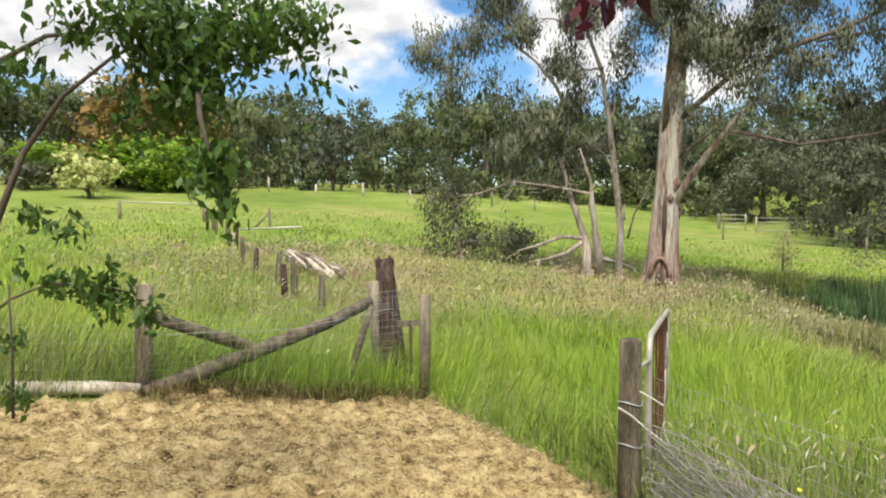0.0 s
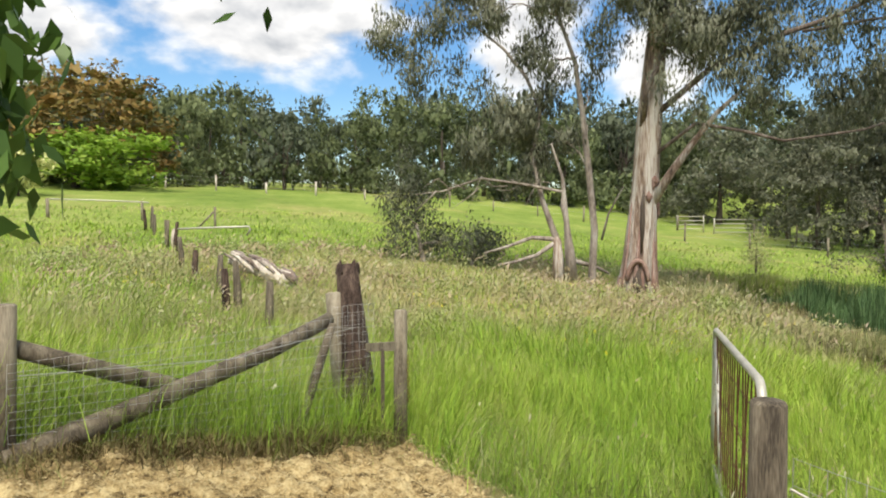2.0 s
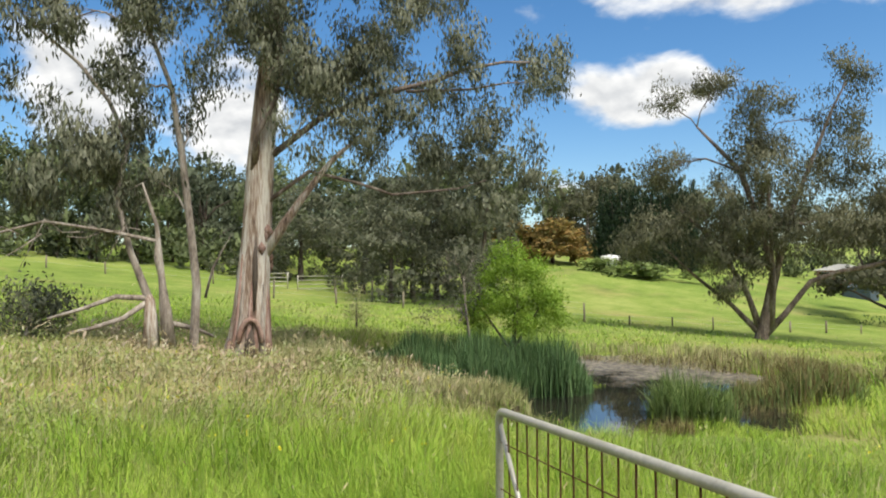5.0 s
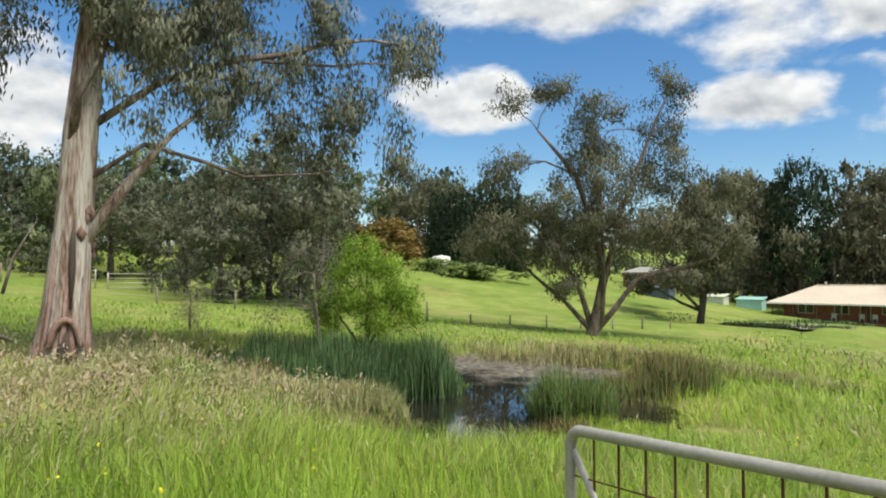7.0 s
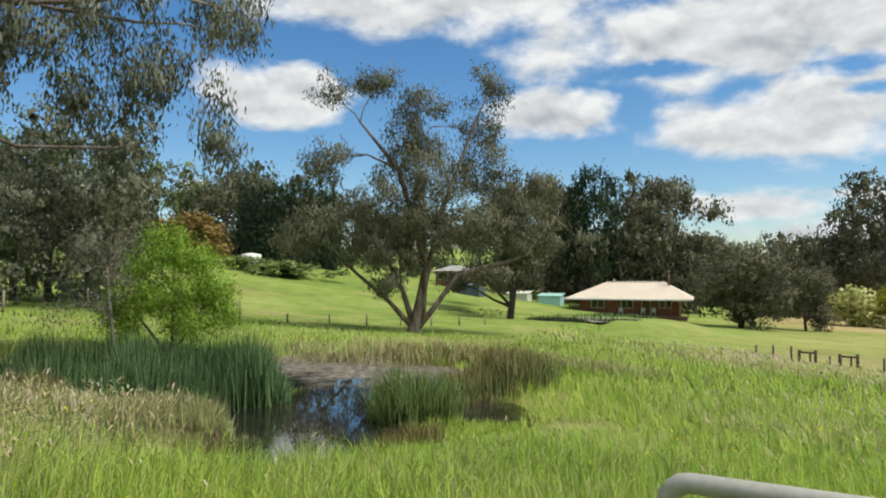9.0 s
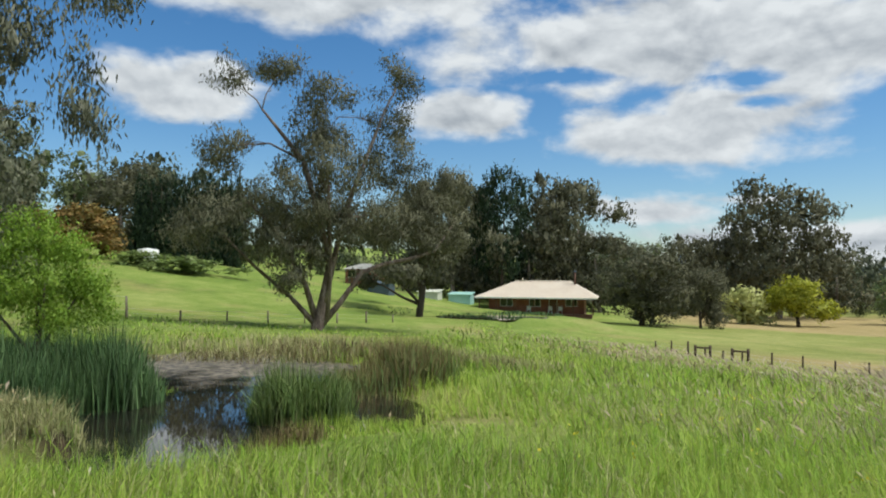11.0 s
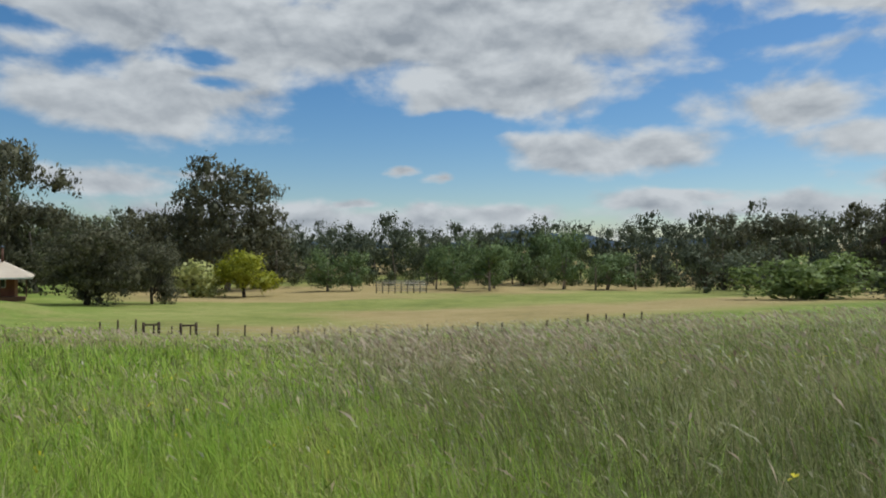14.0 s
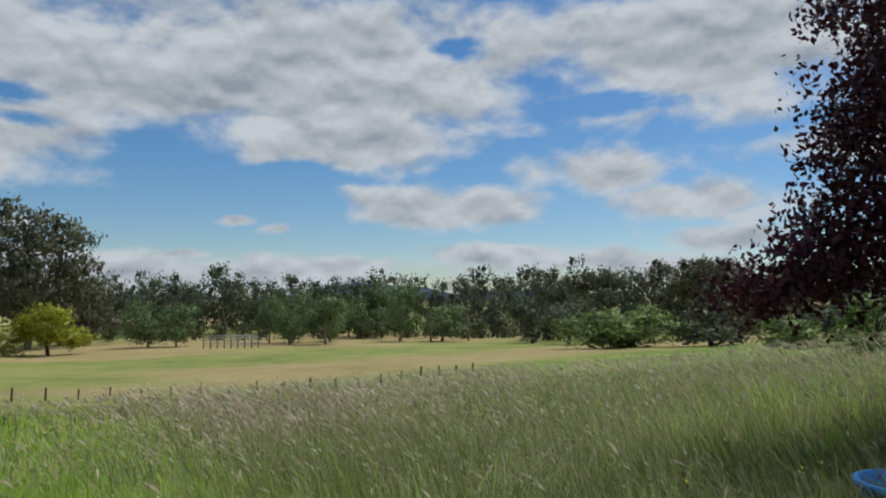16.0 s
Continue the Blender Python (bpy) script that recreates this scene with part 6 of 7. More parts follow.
for k, line in enumerate(([(0.84, 0.14, 1.55), (0.98, 0.16, 1.9), (1.09, 0.17, 2.17), (1.26, 0.19, 2.42), (1.48, 0.2, 2.59), (1.6, 0.2, 2.64)], [(0.78, 0.2, 1.37), (0.99, 0.21, 1.53), (1.16, 0.22, 1.6), (1.39, 0.22, 1.58), (1.55, 0.22, 1.55)], [(1.09, 0.04, 1.04), (1.09, 0.05, 1.33), (1.07, 0.07, 1.61)], [(0.78, 0.34, 2.55), (1.1, 0.35, 2.72), (1.35, 0.36, 2.74), (1.74, 0.36, 2.72)])):
    part("branch", Shape().tube([(p[0], p[1], p[2] - oz) for p in line], np.linspace((0.019, 0.007, 0.007, 0.014)[k], 0.004, len(line)), 7, 0.05, k), BARK_DARK, orchard)

PLUM_AT = (2.5, -1.4)
pz = gz(*PLUM_AT)
PLUM_CROWN = [(-0.1, 0.3, 3.0, 1.7, 1.7, 1.3), (0.7, 1.1, 2.4, 1.0, 1.0, 0.9), (0.2, 0.6, 4.4, 1.5, 1.5, 1.2), (-0.7, -0.4, 3.6, 1.6, 1.6, 1.4), (1.2, 1.55, 1.77, 0.65, 0.65, 0.4), (1.75, 2.1, 1.42, 0.5, 0.5, 0.25), (-0.5, -0.3, 5.3, 1.3, 1.3, 0.8), (-1.4, 1.8, 3.0, 0.7, 0.7, 0.4), (0.5, 0.8, 3.4, 1.2, 1.2, 1.0), (1.45, 1.82, 1.62, 0.5, 0.5, 0.3)]
PLUM_SPRAYS = [(1.27, 1.81, 2.62, 0.11, 0.11, 0.11), (1.26, 1.78, 2.5, 0.09, 0.09, 0.09), (1.91, 2.02, 1.27, 0.13, 0.13, 0.13), (1.58, 1.96, 1.28, 0.15, 0.15, 0.15), (1.12, 1.79, 1.43, 0.29, 0.29, 0.29), (0.98, 1.58, 1.99, 0.29, 0.29, 0.29), (0.92, 1.49, 3.0, 0.25, 0.25, 0.25)]
PB = PLUM_CROWN + PLUM_SPRAYS
plum = tree("plum_tree", "dark purple-leaved plum tree with sweeping low branches", "tree", PLUM_AT, [(0, 0, 0, 0.16), (0.02, 0.05, 0.8, 0.14), (0.0, 0.1, 1.6, 0.11), (0.1, 0.2, 2.6, 0.08), (0.1, 0.2, 3.8, 0.05)],
     [(b[0], b[1], b[2] - pz, b[3], b[4], b[5]) for b in PB], PLUM, BARK_DARK, 2100, 28, 0.115, (0.078, 0.046), 0.35, 71, twigs=3, limb_r=0.05, sag=0.06, puff=0.5)

sprig_at = Vector((0.65, 2.58, 2.41)) - Vector((*PLUM_AT, pz))
part("sprig", leaf_mesh("sprig", PLUM, np.array([[sprig_at.x + 0.035 * k, sprig_at.y - 0.01 * k, sprig_at.z + 0.012 * k] for k in range(-1, 4)]), 4, 0.022, 0.075, 0.04, 0.5, np.random.default_rng(73)), None, plum)
part("twig", Shape().tube([tuple(sprig_at), tuple(sprig_at + Vector((0.15, -0.3, 0.12))), tuple(sprig_at + Vector((0.5, -1.2, 0.45))), (0.1, 1.0, 3.2 - pz)], [0.003, 0.004, 0.008, 0.016], 6), BARK_DARK, plum)
tree("dam_willow", "fresh green many-stemmed willow bush behind the reeds", "bush", (15.5, 20.8), [(0, 0, 0, 0.09), (0.05, 0, 0.5, 0.07), (0.1, 0.05, 1.2, 0.05), (0.1, 0.1, 1.9, 0.02)],
     [(0.0, 0.0, 1.7, 0.95, 0.95, 0.8), (-0.6, 0.5, 1.6, 0.7, 0.7, 0.75), (0.6, -0.5, 1.5, 0.72, 0.72, 0.75), (0.05, 0.0, 2.6, 0.72, 0.72, 0.6), (-0.25, 0.3, 3.1, 0.45, 0.45, 0.4), (0.85, -0.8, 1.9, 0.5, 0.5, 0.55), (-0.95, 0.9, 1.3, 0.5, 0.5, 0.6), (0.3, -0.3, 0.8, 0.8, 0.8, 0.45), (0.5, -0.5, 2.6, 0.5, 0.5, 0.45), (-0.6, 0.5, 2.5, 0.5, 0.5, 0.5), (1.0, -0.95, 1.1, 0.4, 0.4, 0.5), (-0.9, 0.8, 0.7, 0.4, 0.4, 0.4), (0.2, -0.1, 3.3, 0.25, 0.25, 0.3)],
     BRIGHT, BARK_DARK, 620, 34, 0.13, (0.10, 0.036), 0.4, 61, gap=(0.75, -0.35), twigs=3, limb_r=0.035, sag=0.05,
     stems=[[(0.1, 0.1, 0, 0.05), (0.5, -0.3, 0.9, 0.03), (0.7, -0.6, 1.5, 0.015)], [(-0.1, 0, 0, 0.05), (-0.5, 0.4, 0.8, 0.03), (-0.8, 0.7, 1.4, 0.012)], [(0, 0, 0, 0.05), (-0.1, -0.3, 1.0, 0.03), (0, -0.2, 1.9, 0.012)]])
tree("water_shrub", "thin grey-green shrub at the water's edge", "shrub", (11.6, 24.2), [(0, 0, 0, 0.04), (0, 0, 0.5, 0.03), (0, 0, 1.1, 0.01)],
     [(0, 0, 0.8, 0.4, 0.4, 0.5), (0.2, 0.1, 0.5, 0.4, 0.4, 0.35), (-0.1, 0, 1.3, 0.25, 0.25, 0.25)], MEADOW, BARK_DARK, 60, 14, 0.12, (0.12, 0.025), 0.1, 62, limb_r=0.02)
tree("dead_wattle", "half-dead grey-brown shrub beside the willow bush", "shrub", (14.3, 21.5), [(0, 0, 0, 0.06), (-0.1, 0.1, 1.0, 0.045), (-0.25, 0.1, 2.4, 0.02)],
     [(0, 0, 2.2, 0.6, 0.6, 0.7), (-0.4, 0.2, 1.4, 0.6, 0.6, 0.6), (0.2, 0, 3.0, 0.55, 0.55, 0.6), (-0.9, 0.5, 2.2, 0.5, 0.5, 0.7), (-0.7, 0.4, 3.1, 0.5, 0.5, 0.6), (-1.2, 0.7, 1.3, 0.5, 0.5, 0.5)], GUM, BARK_PALE, 130, 20, 0.16, (0.09, 0.028), 0.4, 63, twigs=5, limb_r=0.03)


def blade_mesh(name, mat, base, height_of, width_of, lean, rng, curl=0.35, wind=0.0):
    """Tapered, bent blades: five corners each."""
    n = len(base)
    a = rng.uniform(0, math.tau, n)
    side = np.stack([np.cos(a), np.sin(a), np.zeros(n)], 1)
    b = rng.uniform(0, math.tau, n)
    tilt = np.abs(rng.normal(0, lean, n))
    go = np.stack([np.cos(b), np.sin(b), np.zeros(n)], 1) * tilt[:, None]
    gust = 0.9 + 0.8 * np.sin(base[:, 0] * 0.8 + 1.2 * np.sin(base[:, 1] * 0.6))
    push = 0.16 + 0.22 * (0.5 + 0.5 * np.sin(base[:, 0] * 1.3 + base[:, 1] * 0.9 + 2 * np.sin(base[:, 1] * 0.5)))
    go = go + np.stack([np.cos(gust), np.sin(gust), 0 * gust], 1) * (push * wind)[:, None]
    h, w = height_of[:, None], width_of[:, None]
    up = np.array([0, 0, 1.0])
    mid = base + (up * 0.55 + go * 0.35) * h
    tip = base + (up * (1 - curl * tilt[:, None]) + go * 1.1) * h
    v = np.stack([base - side * w / 2, base + side * w / 2, mid + side * w * 0.4, mid - side * w * 0.4, tip], 1).reshape(-1, 3)
    k = np.arange(n)[:, None] * 5
    polys = np.concatenate([k + np.array([0, 1, 2, 3]), k + np.array([3, 2, 4])], 1).reshape(-1)
    me = bpy.data.meshes.new(name)
    fill_mesh(me, v, polys, np.tile([4, 3], n))
    face = np.cross(side, tip - base)
    face /= np.linalg.norm(face, axis=1, keepdims=True) + 1e-6
    face[face[:, 2] < 0] *= -1
    set_normals(me, np.repeat(face * 0.45 + up * 0.55, 5, axis=0))
    me.materials.append(mat)
    return me


def head_mesh(name, mat, base, height_of, size, rng, lean=0.25):
    """Thin stalks that carry a nodding seed head."""
    n = len(base)
    b = rng.normal(0.9, 0.8, n)
    tilt = np.abs(rng.normal(0, lean, n))[:, None]
    go = np.stack([np.cos(b), np.sin(b), np.zeros(n)], 1)
    up = np.array([0, 0, 1.0])
    h = height_of[:, None]
    s = size[:, None]
    a = rng.uniform(0, math.tau, n)
    side = np.stack([np.cos(a), np.sin(a), np.zeros(n)], 1)
    neck = base + (up + go * tilt) * h
    mid = neck + (up * 0.5 + go * (0.2 + tilt)) * s
    tip = neck + (up * 0.75 + go * (0.55 + 2 * tilt)) * s
    v = np.stack([base - side * 0.0018, base + side * 0.0018, neck, mid + side * s * 0.13, tip, mid - side * s * 0.13], 1).reshape(-1, 3)
    k = np.arange(n)[:, None] * 6
    polys = np.concatenate([k + np.array([0, 1, 2]), k + np.array([2, 3, 4, 5])], 1).reshape(-1)
    me = bpy.data.meshes.new(name)
    fill_mesh(me, v, polys, np.tile([3, 4], n))
    me.materials.append(mat)
    return me


GR = np.random.default_rng(2024)


def scatter(cx, cy, r0, r1, density, keep=None, az0=-40, az1=172):
    """Points on the plan in a ring sector seen by the walk (degrees from +y)."""
    area = math.pi * (r1 * r1 - r0 * r0) * (az1 - az0) / 360
    n = int(area * density)
    r = np.sqrt(GR.uniform(r0 * r0, r1 * r1, n))
    a = np.radians(GR.uniform(az0, az1, n))
    x, y = cx + r * np.sin(a), cy + r * np.cos(a)
    ok = ((pond_reach(x, y) > 1.02) | (height(x, y) > WATER + 0.05)) & (straw_yard(x, y) < GR.normal(0, 0.08, n))
    ok &= (np.hypot(x - 6.1, y - 19.8) > 0.75)
    if keep is not None:
        ok &= keep(x, y)
    x, y = x[ok], y[ok]
    return np.stack([x, y, height(x, y) - 0.02], 1)


def patchy(p, scale, seed):
    """Slow waves over the plan, 0 to 1."""
    x, y = p[:, 0] * scale + seed, p[:, 1] * scale - seed
    return 0.5 + 0.25 * (np.sin(x * 1.3 + 0.7 * np.sin(y)) + np.sin(y * 1.1 + 1.3 * np.sin(x * 0.7)))


def dry_zone(x, y):
    """1 in the brown, seeding growth round the gum and along the crest."""
    d = np.hypot((x - 2.5) * 0.85, (y - 19) * 1.3)
    e = 1 - smooth(5, 11.5, d)
    crest = np.exp(-((x - 0.55 * (-y) - 9.5) / 4.5) ** 2) * (y < 2)
    bank = 1 - smooth(1.5, 4.0, np.hypot((x - 7.4) * 1.2, (y - 16.8) * 0.6))
    behind = (1 - smooth(1.5, 4.5, np.hypot((x + 2.4) * 0.9, (y - 13.2) * 0.7))) * 0.75
    return np.clip(np.maximum(np.maximum(e, bank), np.maximum(crest * 0.9, behind)), 0, 1)


def tall_zone(x, y):
    """Long ungrazed grass below the gate, where blades darkened for cloud shadow prevail."""
    return 1 - smooth(-3.5, 0.5, y - 7 + 0.27 * (x - 2))



def crest_zone(x, y):
    """Pinkish seeding growth on the brow above the flats."""
    brow = np.exp(-((x + 0.5 * y - 14.0) / 5.0) ** 2) * (1 - smooth(4.0, 9.5, y))
    brow = brow * (0.8 + 0.6 * np.sin(x * 0.55 + 1.4 * np.sin(y * 0.4)))
    line = 0.571 * (x - 17) - 0.822 * (y + 4.5) + 0.8 * np.sin(x * 0.7)
    lip = np.exp(-(line / 2.0) ** 2) * smooth(13, 17, x) * (1 - smooth(34, 40, x))
    return np.clip(np.maximum(brow * 0.6 * (1 - 0.7 * smooth(-2.0, 4.0, y)), lip), 0, 1)


# lush and long grass near the walk, thinning with distance into wider blades
KINDS = ((0, LUSH, "lush_grass", "thick bright green spring grass"), (1, MEADOW, "meadow_grass", "long pale seeding meadow grass"), (2, TALL, "tall_grass", "tall olive-green summer grass, its colour darkened for cloud shadow"), (3, SEED_PINK, "ripe_grass", "ripe pinkish-brown seeding grass on the brow"))
for r0, r1, dens, wide, tall, left in ((0.0, 4.0, 1150, 0.0042, 1.0, -188), (4.0, 8.0, 680, 0.0062, 0.95, -100), (8.0, 15.0, 230, 0.011, 0.9, -62), (15.0, 26.0, 50, 0.024, 0.55, -50), (26.0, 36.0, 17.0, 0.034, 0.42, -45), (36.0, 52.0, 8.0, 0.06, 0.5, 62)):
    p = scatter(1.0, 6.0, r0, r1, dens, None if r0 < 36 else (lambda x, y: (y + 0.12 * x > 8.5) & (y < 17)), left, 172 if r0 < 36 else 110)
    # tussocks: most blades crowd round the nearest of many small hearts
    cell = np.floor(p[:, :2] / 0.31)
    mixed = np.stack([np.sin(cell[:, 0] * 127.1 + cell[:, 1] * 311.7), np.sin(cell[:, 0] * 269.5 + cell[:, 1] * 183.3)], 1) * 437.58
    heart = (cell + mixed - np.floor(mixed)) * 0.31
    pull = GR.uniform(0, 1, (len(p), 1)) ** 2.0 * 0.8
    p[:, :2] += (heart - p[:, :2]) * pull * (r1 < 16)
    p[:, 2] = height(p[:, 0], p[:, 1]) - 0.02
    dz, tz, cz = dry_zone(p[:, 0], p[:, 1]), tall_zone(p[:, 0], p[:, 1]), crest_zone(p[:, 0], p[:, 1])
    mown = 1 - 0.8 * smooth(36, 50, p[:, 0]) * (p[:, 1] < 14)
    lushness = 0.6 * patchy(p, 0.45, 3) + 0.5 * patchy(p, 2.1, 5) - 0.05
    low_bank = 1 - np.where(p[:, 0] < 8.1, 0.35, 0.75) * (1 - smooth(1.1, 1.7, pond_reach(p[:, 0], p[:, 1]))) * (p[:, 1] < 13.3) * (p[:, 0] < 11)
    by_fence = (1 - smooth(0.5, 1.5, np.abs(p[:, 1] - 8.1 - 0.78 * p[:, 0]))) * (p[:, 0] < 0.6) * (p[:, 0] > -6)
    rough = (0.571 * (p[:, 0] - 17) - 0.822 * (p[:, 1] + 4.5) < 1.0) & (p[:, 0] > 17) & (p[:, 1] < 15)
    tuft = (0.72 + 0.95 * rough) + 0.55 * patchy(p, 7.3, 13) * (0.6 + 0.8 * patchy(p, 2.9, 31))
    h = tuft * low_bank * (0.24 + 0.22 * lushness + 0.15 * tz - 0.05 * dz + 0.16 * by_fence) * (0.35 + 1.0 * GR.beta(1.6, 1.9, len(p))) * tall * mown * 1.08
    w = wide * GR.uniform(0.6, 1.3, len(p))
    dice = GR.uniform(0, 1, len(p))
    clear = patchy(p, 0.55, 61) * (1 - cz)
    kind = np.where(dice < np.clip(np.maximum(tz, 0.22 * rough) * (1.15 - 0.55 * clear), 0, 0.92), 2, 0)
    kind = np.where(GR.uniform(0, 1, len(p)) < np.clip(0.03 + 0.85 * dz * (1 - tz) * (0.45 + 0.75 * patchy(p, 1.1, 7)) + 0.10 * tz + 0.3 * cz + 0.22 * (patchy(p, 0.7, 21) > 0.66), 0, 0.9) * (1 - by_fence), 1, kind)
    kind = np.where(GR.uniform(0, 1, len(p)) < 0.6 * cz, 3, kind)
    for k, mat, nm, lab in KINDS:
        pick = kind == k
        if pick.sum():
            ob = new(nm, blade_mesh(nm, mat, p[pick], h[pick], w[pick], (0.75, 1.25, 0.85, 0.9)[k], GR, 0.3, 0.9))
            tagged(ob, lab, "grass", kind="stuff")
for r0, r1, dens, size in ((0.8, 6.0, 150, 0.034), (6.0, 14.0, 85, 0.055), (14.0, 36.0, 22.0, 0.10)):
    p = scatter(1.0, 6.0, r0, r1, dens, None, -60)
    dz, tz, cz = dry_zone(p[:, 0], p[:, 1]), tall_zone(p[:, 0], p[:, 1]), crest_zone(p[:, 0], p[:, 1])
    thick = 0.02 + 0.7 * dz * (1 - tz) * (0.3 + patchy(p, 1.1, 7)) + tz * (0.22 + 0.9 * patchy(p, 0.6, 41) ** 1.5) + 0.9 * cz
    keep = (GR.uniform(0, 1, len(p)) < np.clip(thick, 0, 1)) & (pond_reach(p[:, 0], p[:, 1]) > 1.3)
    p, tz, cz, dz = p[keep], tz[keep], cz[keep], dz[keep]
    dice = GR.uniform(0, 1, len(p))
    pink = dice < np.clip(0.95 * cz + 0.2 * tz + 0.25 * dz * patchy(p, 0.9, 3), 0, 0.95)
    pale = ~pink & (GR.uniform(0, 1, len(p)) < 0.25 + 0.6 * tz)
    for pick, mat, lab in ((pale, SEED_PALE, "pale cream grass seed spikes"), (pink, SEED_PINK, "soft pinkish-brown grass seed plumes"), (~pink & ~pale, SEED, "nodding dry grass seed heads")):
        q = p[pick]
        tq = tz[pick]
        ob = new("seed_heads", head_mesh("seed_heads", mat, q, (0.34 + 0.16 * tq) * GR.uniform(0.7, 1.3, len(q)), size * (1.9 if mat is SEED_PINK else 1.2) * GR.uniform(0.5, 1.4, len(q)), GR, 0.4))
        tagged(ob, lab, "grass", kind="stuff")

# leafy weeds in the rank growth round the gum and along the old fence
WEED = foliage("weed_leaves", [(0.2, (0.16, 0.22, 0.06)), (0.5, (0.33, 0.38, 0.14)), (0.85, (0.52, 0.53, 0.28))], 0.65, 0.3, patch=0.5, own=0.35)
WEED_DRY = foliage("withered_weed_leaves", [(0.2, (0.24, 0.18, 0.10)), (0.5, (0.44, 0.34, 0.22)), (0.85, (0.60, 0.50, 0.36))], 0.75, 0.25, patch=0.5, own=0.35)
for r0, r1, dens, size in ((4.5, 11.0, 1.1, 0.026), (11.0, 22.0, 0.8, 0.045)):
    p = scatter(1.0, 6.0, r0, r1, dens, lambda x, y: (dry_zone(x, y) * (1 - tall_zone(x, y)) > 0.25) & (pond_reach(x, y) > 1.15), -60, 80)
    withered = patchy(p, 0.8, 17) + GR.normal(0, 0.15, len(p)) > 0.58
    for pick, mat, lab in ((withered, WEED_DRY, "withered brown leafy weeds in rank grass"), (~withered, WEED, "sprawling grey-green leafy weeds in rank grass")):
        q = p[pick]
        mid = np.repeat(q, 5, axis=0) + GR.normal(0, 1, (len(q) * 5, 3)) * np.array([0.22, 0.22, 0.05]) + np.array([0, 0, 0.17])
        ob = new("weeds", leaf_mesh("weeds", mat, mid, 26, (0.10, 0.10, 0.08), size * 1.6, size * 0.7, 0.0, GR, np.repeat(q, 5, axis=0), 0.7))
        tagged(ob, lab, "weeds", kind="stuff")

# yellow flowers in the lush grass
p = scatter(1.0, 6.0, 1.5, 12.0, 2.5, lambda x, y: (patchy(np.stack([x, y], 1), 0.8, 9) > 0.62) & (pond_reach(x, y) > 1.6))
flower = leaf_mesh("wild_flowers", surface("flower_yellow", [(0.3, (0.62, 0.52, 0.02)), (0.7, (0.80, 0.70, 0.05))], 5, 0.6, bump=0), p + np.array([0, 0, 0.42]), 3, 0.015, 0.022, 0.02, 0.0, GR)
tagged(new("wild_flowers", flower), "tiny yellow wildflowers in the grass", "flowers", kind="stuff")

# straw on the yard: flat, tangled stalks and clods


def clods(x, y):
    """Raked mounds and hollows of the straw bed."""
    out = 0.0
    for wave, angle, phase, size in ((0.55, 0.3, 0.0, 0.026), (0.42, 1.5, 2.0, 0.022), (0.31, 2.4, 4.0, 0.020), (0.23, 0.9, 1.0, 0.016), (0.19, 1.9, 3.0, 0.014), (0.14, 2.9, 5.0, 0.011), (0.11, 0.1, 0.5, 0.009)):
        u = (x * math.cos(angle) + y * math.sin(angle)) * math.tau / wave
        v = (y * math.cos(angle) - x * math.sin(angle)) * math.tau / wave
        out = out + size * np.sin(u + phase + 1.3 * np.sin(v * 0.43 + phase)) * np.cos(v * 0.61 + 0.9 * np.sin(u * 0.37))
    return out


bed_x, bed_y = np.meshgrid(np.arange(-5.6, 1.75, 0.036), np.arange(1.4, 8.0, 0.036))
bed_z = height(bed_x, bed_y) + 0.045 + clods(bed_x, bed_y) * 0.95 + GR.normal(0, 0.006, bed_x.shape) - 0.16 * (1 - smooth(-0.1, 0.12, straw_yard(bed_x, bed_y)))
cells = np.arange(bed_x.size).reshape(bed_x.shape)
inside = (straw_yard(bed_x, bed_y) > -0.12)[:-1, :-1]
bed = bpy.data.meshes.new("straw_bed")
fill_mesh(bed, np.stack([bed_x, bed_y, bed_z], -1).reshape(-1, 3), np.stack([cells[:-1, :-1], cells[:-1, 1:], cells[1:, 1:], cells[1:, :-1]], -1)[inside])
bed.materials.append(surface("matted_straw", [(0.38, (0.06, 0.04, 0.018)), (0.47, (0.26, 0.19, 0.085)), (0.62, (0.46, 0.37, 0.19))], 9.0, 0.95, bump=1.0, fine=60.0, spec=0.1))
tagged(new("straw_bed", bed), "lumpy raked bed of dry brown straw", "straw", kind="stuff")
n = 80000
sx, sy = GR.uniform(-6.5, 2.2, n), GR.uniform(1.0, 8.2, n)
ok = straw_yard(sx, sy) > GR.normal(0, 0.10, n)
sx, sy = sx[ok], sy[ok]
base = np.stack([sx, sy, height(sx, sy) + 0.045 + clods(sx, sy) * 0.95 + GR.uniform(-0.01, 0.012, len(sx))], 1)
a = GR.uniform(0, math.tau, len(sx))
d = np.stack([np.cos(a), np.sin(a), GR.normal(0.05, 0.22, len(sx))], 1) * GR.uniform(0.007, 0.03, (len(sx), 1))
s = np.stack([-np.sin(a), np.cos(a), GR.normal(0, 0.6, len(sx))], 1) * GR.uniform(0.0015, 0.004, (len(sx), 1))
v = np.stack([base - d - s, base + s * 1.2 + np.array([0, 0, 0.006]), base + d + s, base - s * 0.4 + np.array([0, 0, 0.012])], 1).reshape(-1, 3)
me = bpy.data.meshes.new("straw")
fill_mesh(me, v, np.arange(len(v)).reshape(-1, 4))
me.materials.append(STRAW)
tagged(new("straw", me), "dry cut straw strewn over the yard", "straw", kind="stuff")
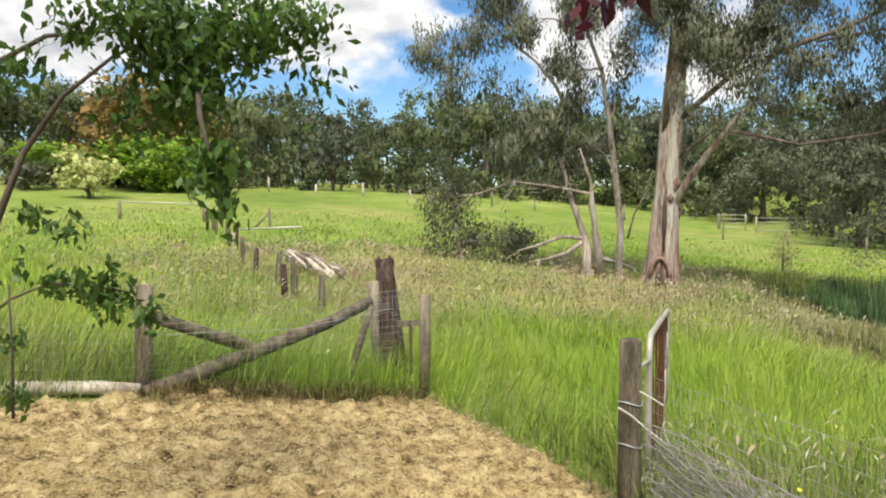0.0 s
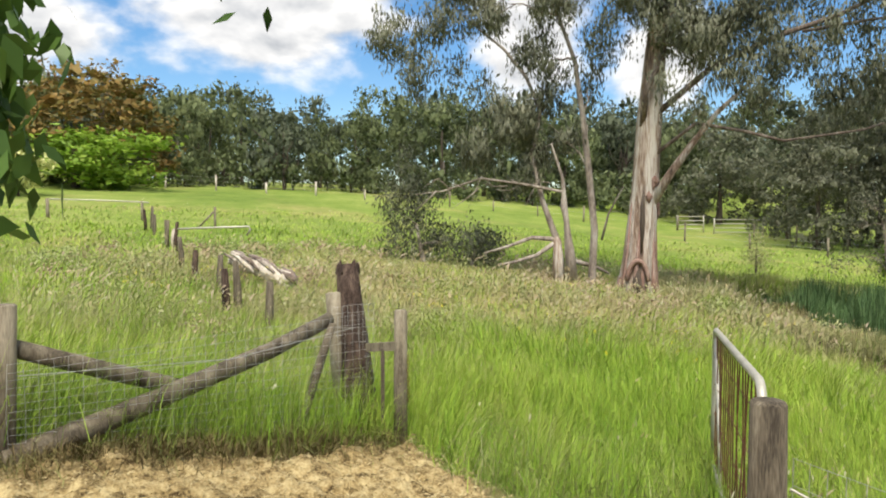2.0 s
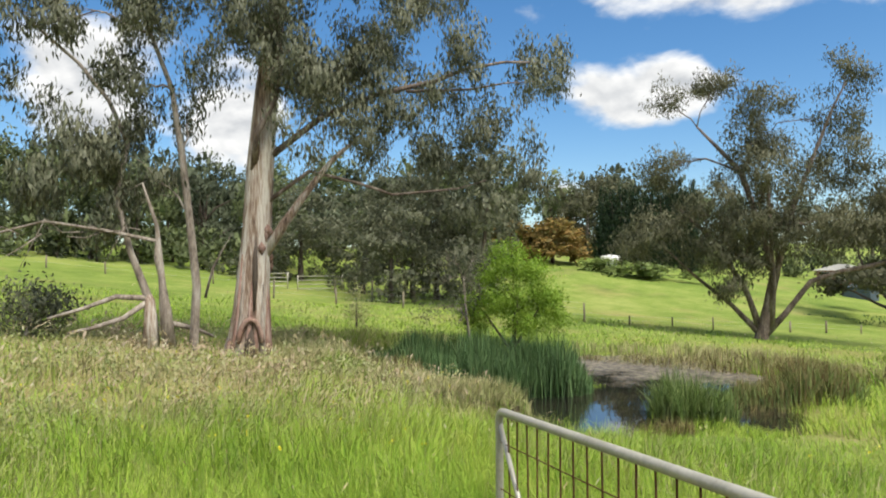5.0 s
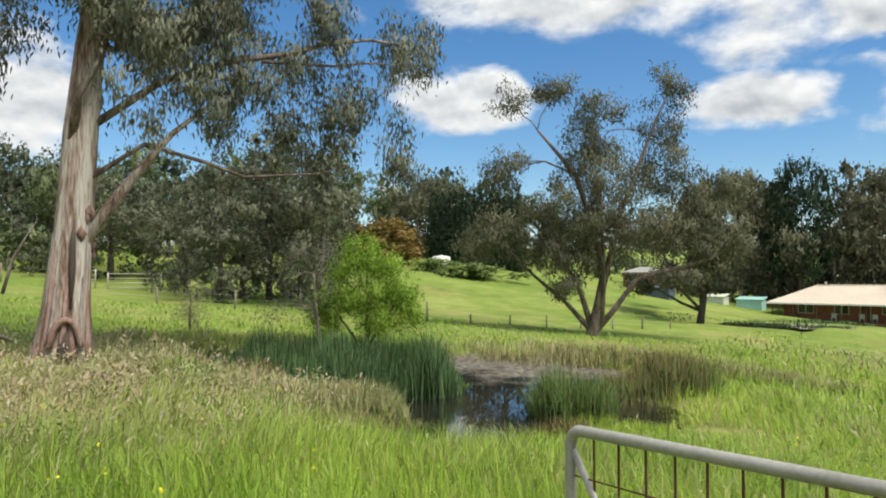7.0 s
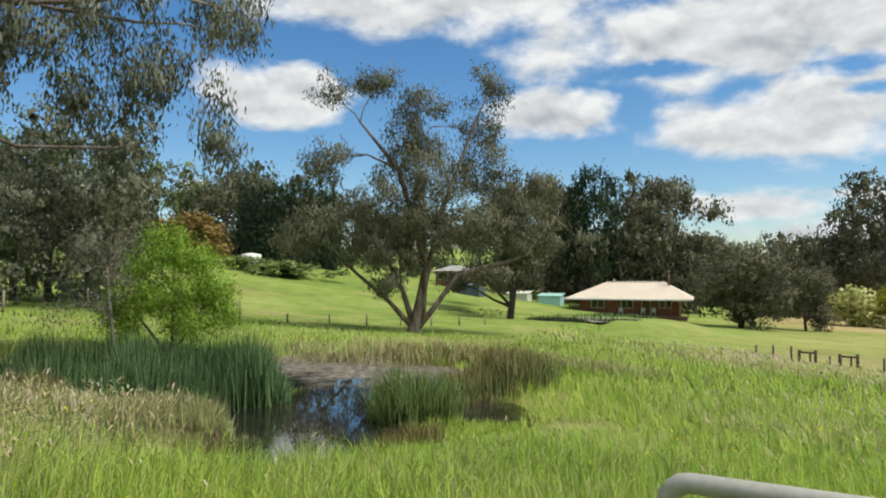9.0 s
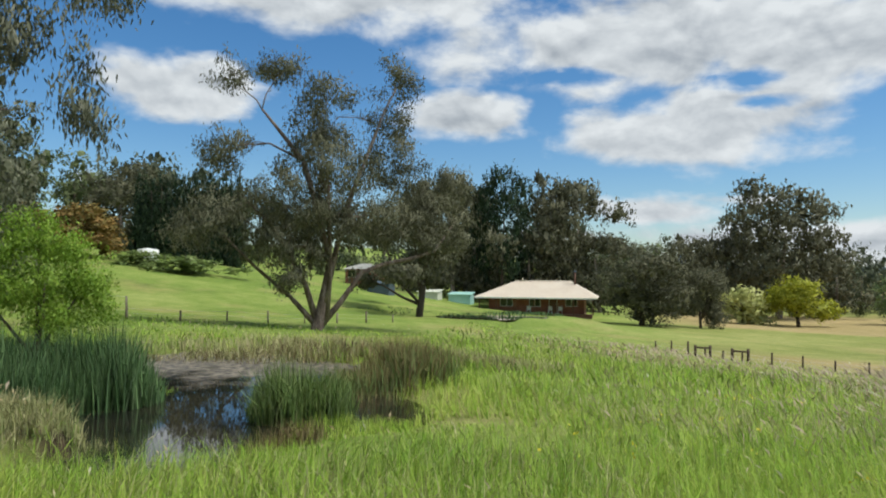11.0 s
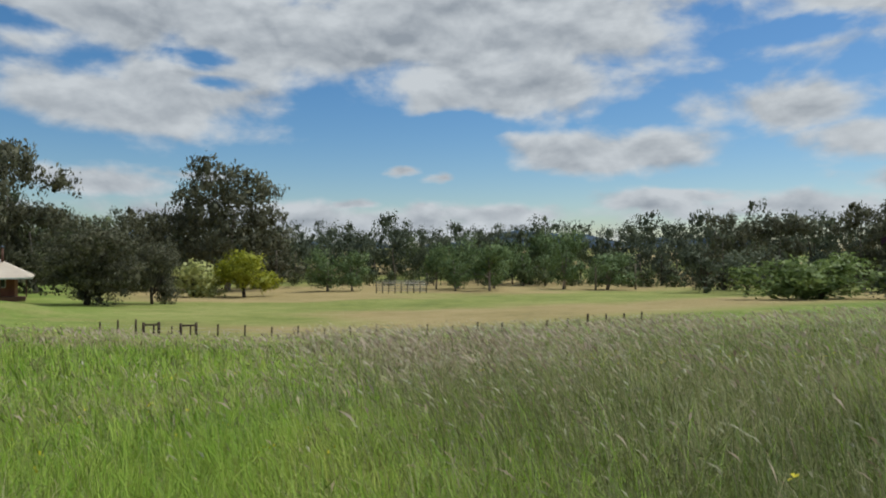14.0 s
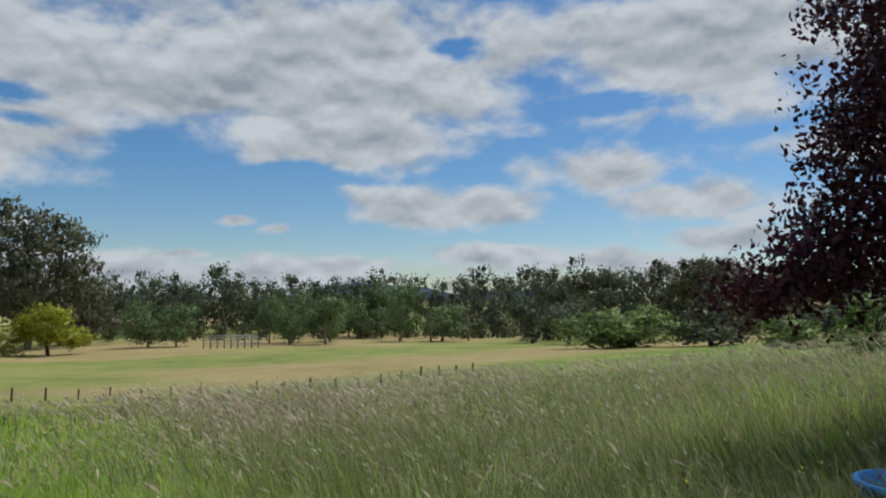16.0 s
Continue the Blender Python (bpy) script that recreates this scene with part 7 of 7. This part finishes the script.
# dead grass raked against the netting
k = GR.uniform(0, 1, 5200)
bx, by = -2.1 + 2.0 * k + GR.normal(0, 0.08, 5200), 6.2 + 1.6 * k + GR.normal(0, 0.16, 5200)
base = np.stack([bx, by, height(bx, by) + GR.uniform(0, 0.07, 5200)], 1)
ob = new("dead_grass", blade_mesh("dead_grass", SEDGE, base, GR.uniform(0.05, 0.17, 5200), GR.uniform(0.003, 0.007, 5200), 1.6, GR))
tagged(ob, "dead brown grass raked against the netting", "grass", kind="stuff")

# bulrushes and sedge in the dam


def reed_bed(name, label, cx, cy, ra, rb, n, tall, mat, wide=0.018, lean=0.2, turn=(PF, PR)):
    a, r = GR.uniform(0, math.tau, n), np.sqrt(GR.uniform(0, 1, n))
    u, v = ra * r * np.cos(a), rb * r * np.sin(a)
    x, y = cx + turn[0][0] * u + turn[1][0] * v, cy + turn[0][1] * u + turn[1][1] * v
    z = np.where(main_reach(x, y) < 1.6, np.maximum(height(x, y), WATER - 0.15), height(x, y)) - 0.03
    edge = (1 - 0.35 * r ** 3) * (0.85 + 0.2 * np.sin(x * 2.9 + 1.7 * np.sin(y * 2.3)))
    ob = new(name, blade_mesh(name, mat, np.stack([x, y, z], 1), tall * edge * (0.62 + 0.53 * GR.beta(2.2, 1.6, n)), wide * GR.uniform(0.6, 1.2, n), lean, GR, 0.2))
    return tagged(ob, label, "reeds", kind="stuff")


reed_bed("bulrushes", "dense dark green bulrushes standing in the dam", 10.6, 16.9, 1.6, 1.95, 5200, 1.45, REED, 0.024, 0.15)
reed_bed("bulrushes", "dark green bulrushes along the bank of the dam", 11.3, 19.3, 1.3, 2.3, 4600, 1.4, REED, 0.024, 0.15)
reed_bed("bulrushes", "dark green bulrush clump in open water", 11.4, 15.65, 1.1, 1.2, 2600, 1.5, REED, 0.024, 0.16)
reed_bed("dry_rushes", "pale brown seeding grass before the bulrushes", 7.7, 16.8, 0.9, 3.2, 3000, 0.34, MEADOW, 0.012, 0.45)
reed_bed("dry_rushes", "brown dead sedge before the bulrushes", 9.0, 16.9, 0.5, 2.4, 1500, 0.42, SEDGE, 0.012, 0.5)
reed_bed("rushes", "fresh green arching rushes in the shallow water", 11.2, 11.7, 0.55, 0.8, 1900, 1.15, REED_FRESH, 0.016, 0.3)
reed_bed("sedge", "brown dying sedge on the dam's edge", 14.5, 11.3, 1.1, 1.2, 2600, 1.0, SEDGE, 0.018, 0.3)
reed_bed("sedge", "brown and green sedge fringe along the far bank", 19.3, 14.0, 2.0, 6.2, 5200, 0.55, MEADOW, 0.02, 0.3)
reed_bed("sedge", "brown sedge in the near shallows", 9.2, 11.0, 0.4, 0.55, 900, 0.5, SEDGE, 0.012, 0.4)
reed_bed("sedge", "brown and green sedge over the shallows", 13.1, 11.6, 1.0, 1.2, 900, 0.4, SEDGE, 0.014, 0.4)
reed_bed("rushes", "olive-green rushes among the brown sedge", 14.3, 11.2, 1.0, 1.3, 1200, 0.95, REED_FRESH, 0.016, 0.3)
reed_bed("water_grass", "pale green water grass at the reeds' edge", 12.6, 15.3, 0.4, 0.4, 420, 0.45, BRIGHT, 0.016, 0.5)
reed_bed("water_grass", "bright green waterside grass clump", 7.4, 17.6, 0.6, 0.6, 420, 0.4, BRIGHT, 0.016, 0.4)
reed_bed("rushes", "rushes along the bank of the small dam", 54.4, 20.4, 0.5, 8.0, 700, 0.25, REED, 0.05, 0.25)
reed_bed("rushes", "dark green rushes behind the small dam", 60.2, 18.4, 0.8, 8.0, 1800, 0.42, REED, 0.06, 0.25)
reed_bed("bank_grass", "rank dry grass on the bank below the gum", 8.6, 20.4, 2.2, 2.4, 4200, 0.42, MEADOW, 0.018, 0.6)
reed_bed("bank_grass", "green tussocks between the gum and the dam", 10.6, 20.6, 1.8, 1.6, 1800, 0.35, LUSH, 0.018, 0.6)

reed_bed("sedge", "olive sedge and grass along the far bank", 18.6, 14.0, 1.5, 5.6, 3600, 0.5, SEDGE, 0.022, 0.35)
reed_bed("dry_rushes", "tall pale seeding grass at the water's near edge", 8.4, 14.3, 0.55, 1.5, 2400, 0.42, MEADOW, 0.012, 0.45)
reed_bed("sedge", "brown and green sedge beside the open pool", 10.6, 10.6, 0.7, 0.9, 1500, 0.5, LUSH, 0.012, 0.4)
reed_bed("bank_grass", "rank meadow grass on the steep dam bank", 10.9, 22.5, 3.2, 1.1, 4200, 0.42, MEADOW, 0.02, 0.6, ((0.985, -0.17), (0.17, 0.985)))
reed_bed("bank_grass", "green grass on the steep dam bank", 11.2, 22.7, 3.2, 1.2, 2600, 0.38, LUSH, 0.02, 0.6, ((0.985, -0.17), (0.17, 0.985)))
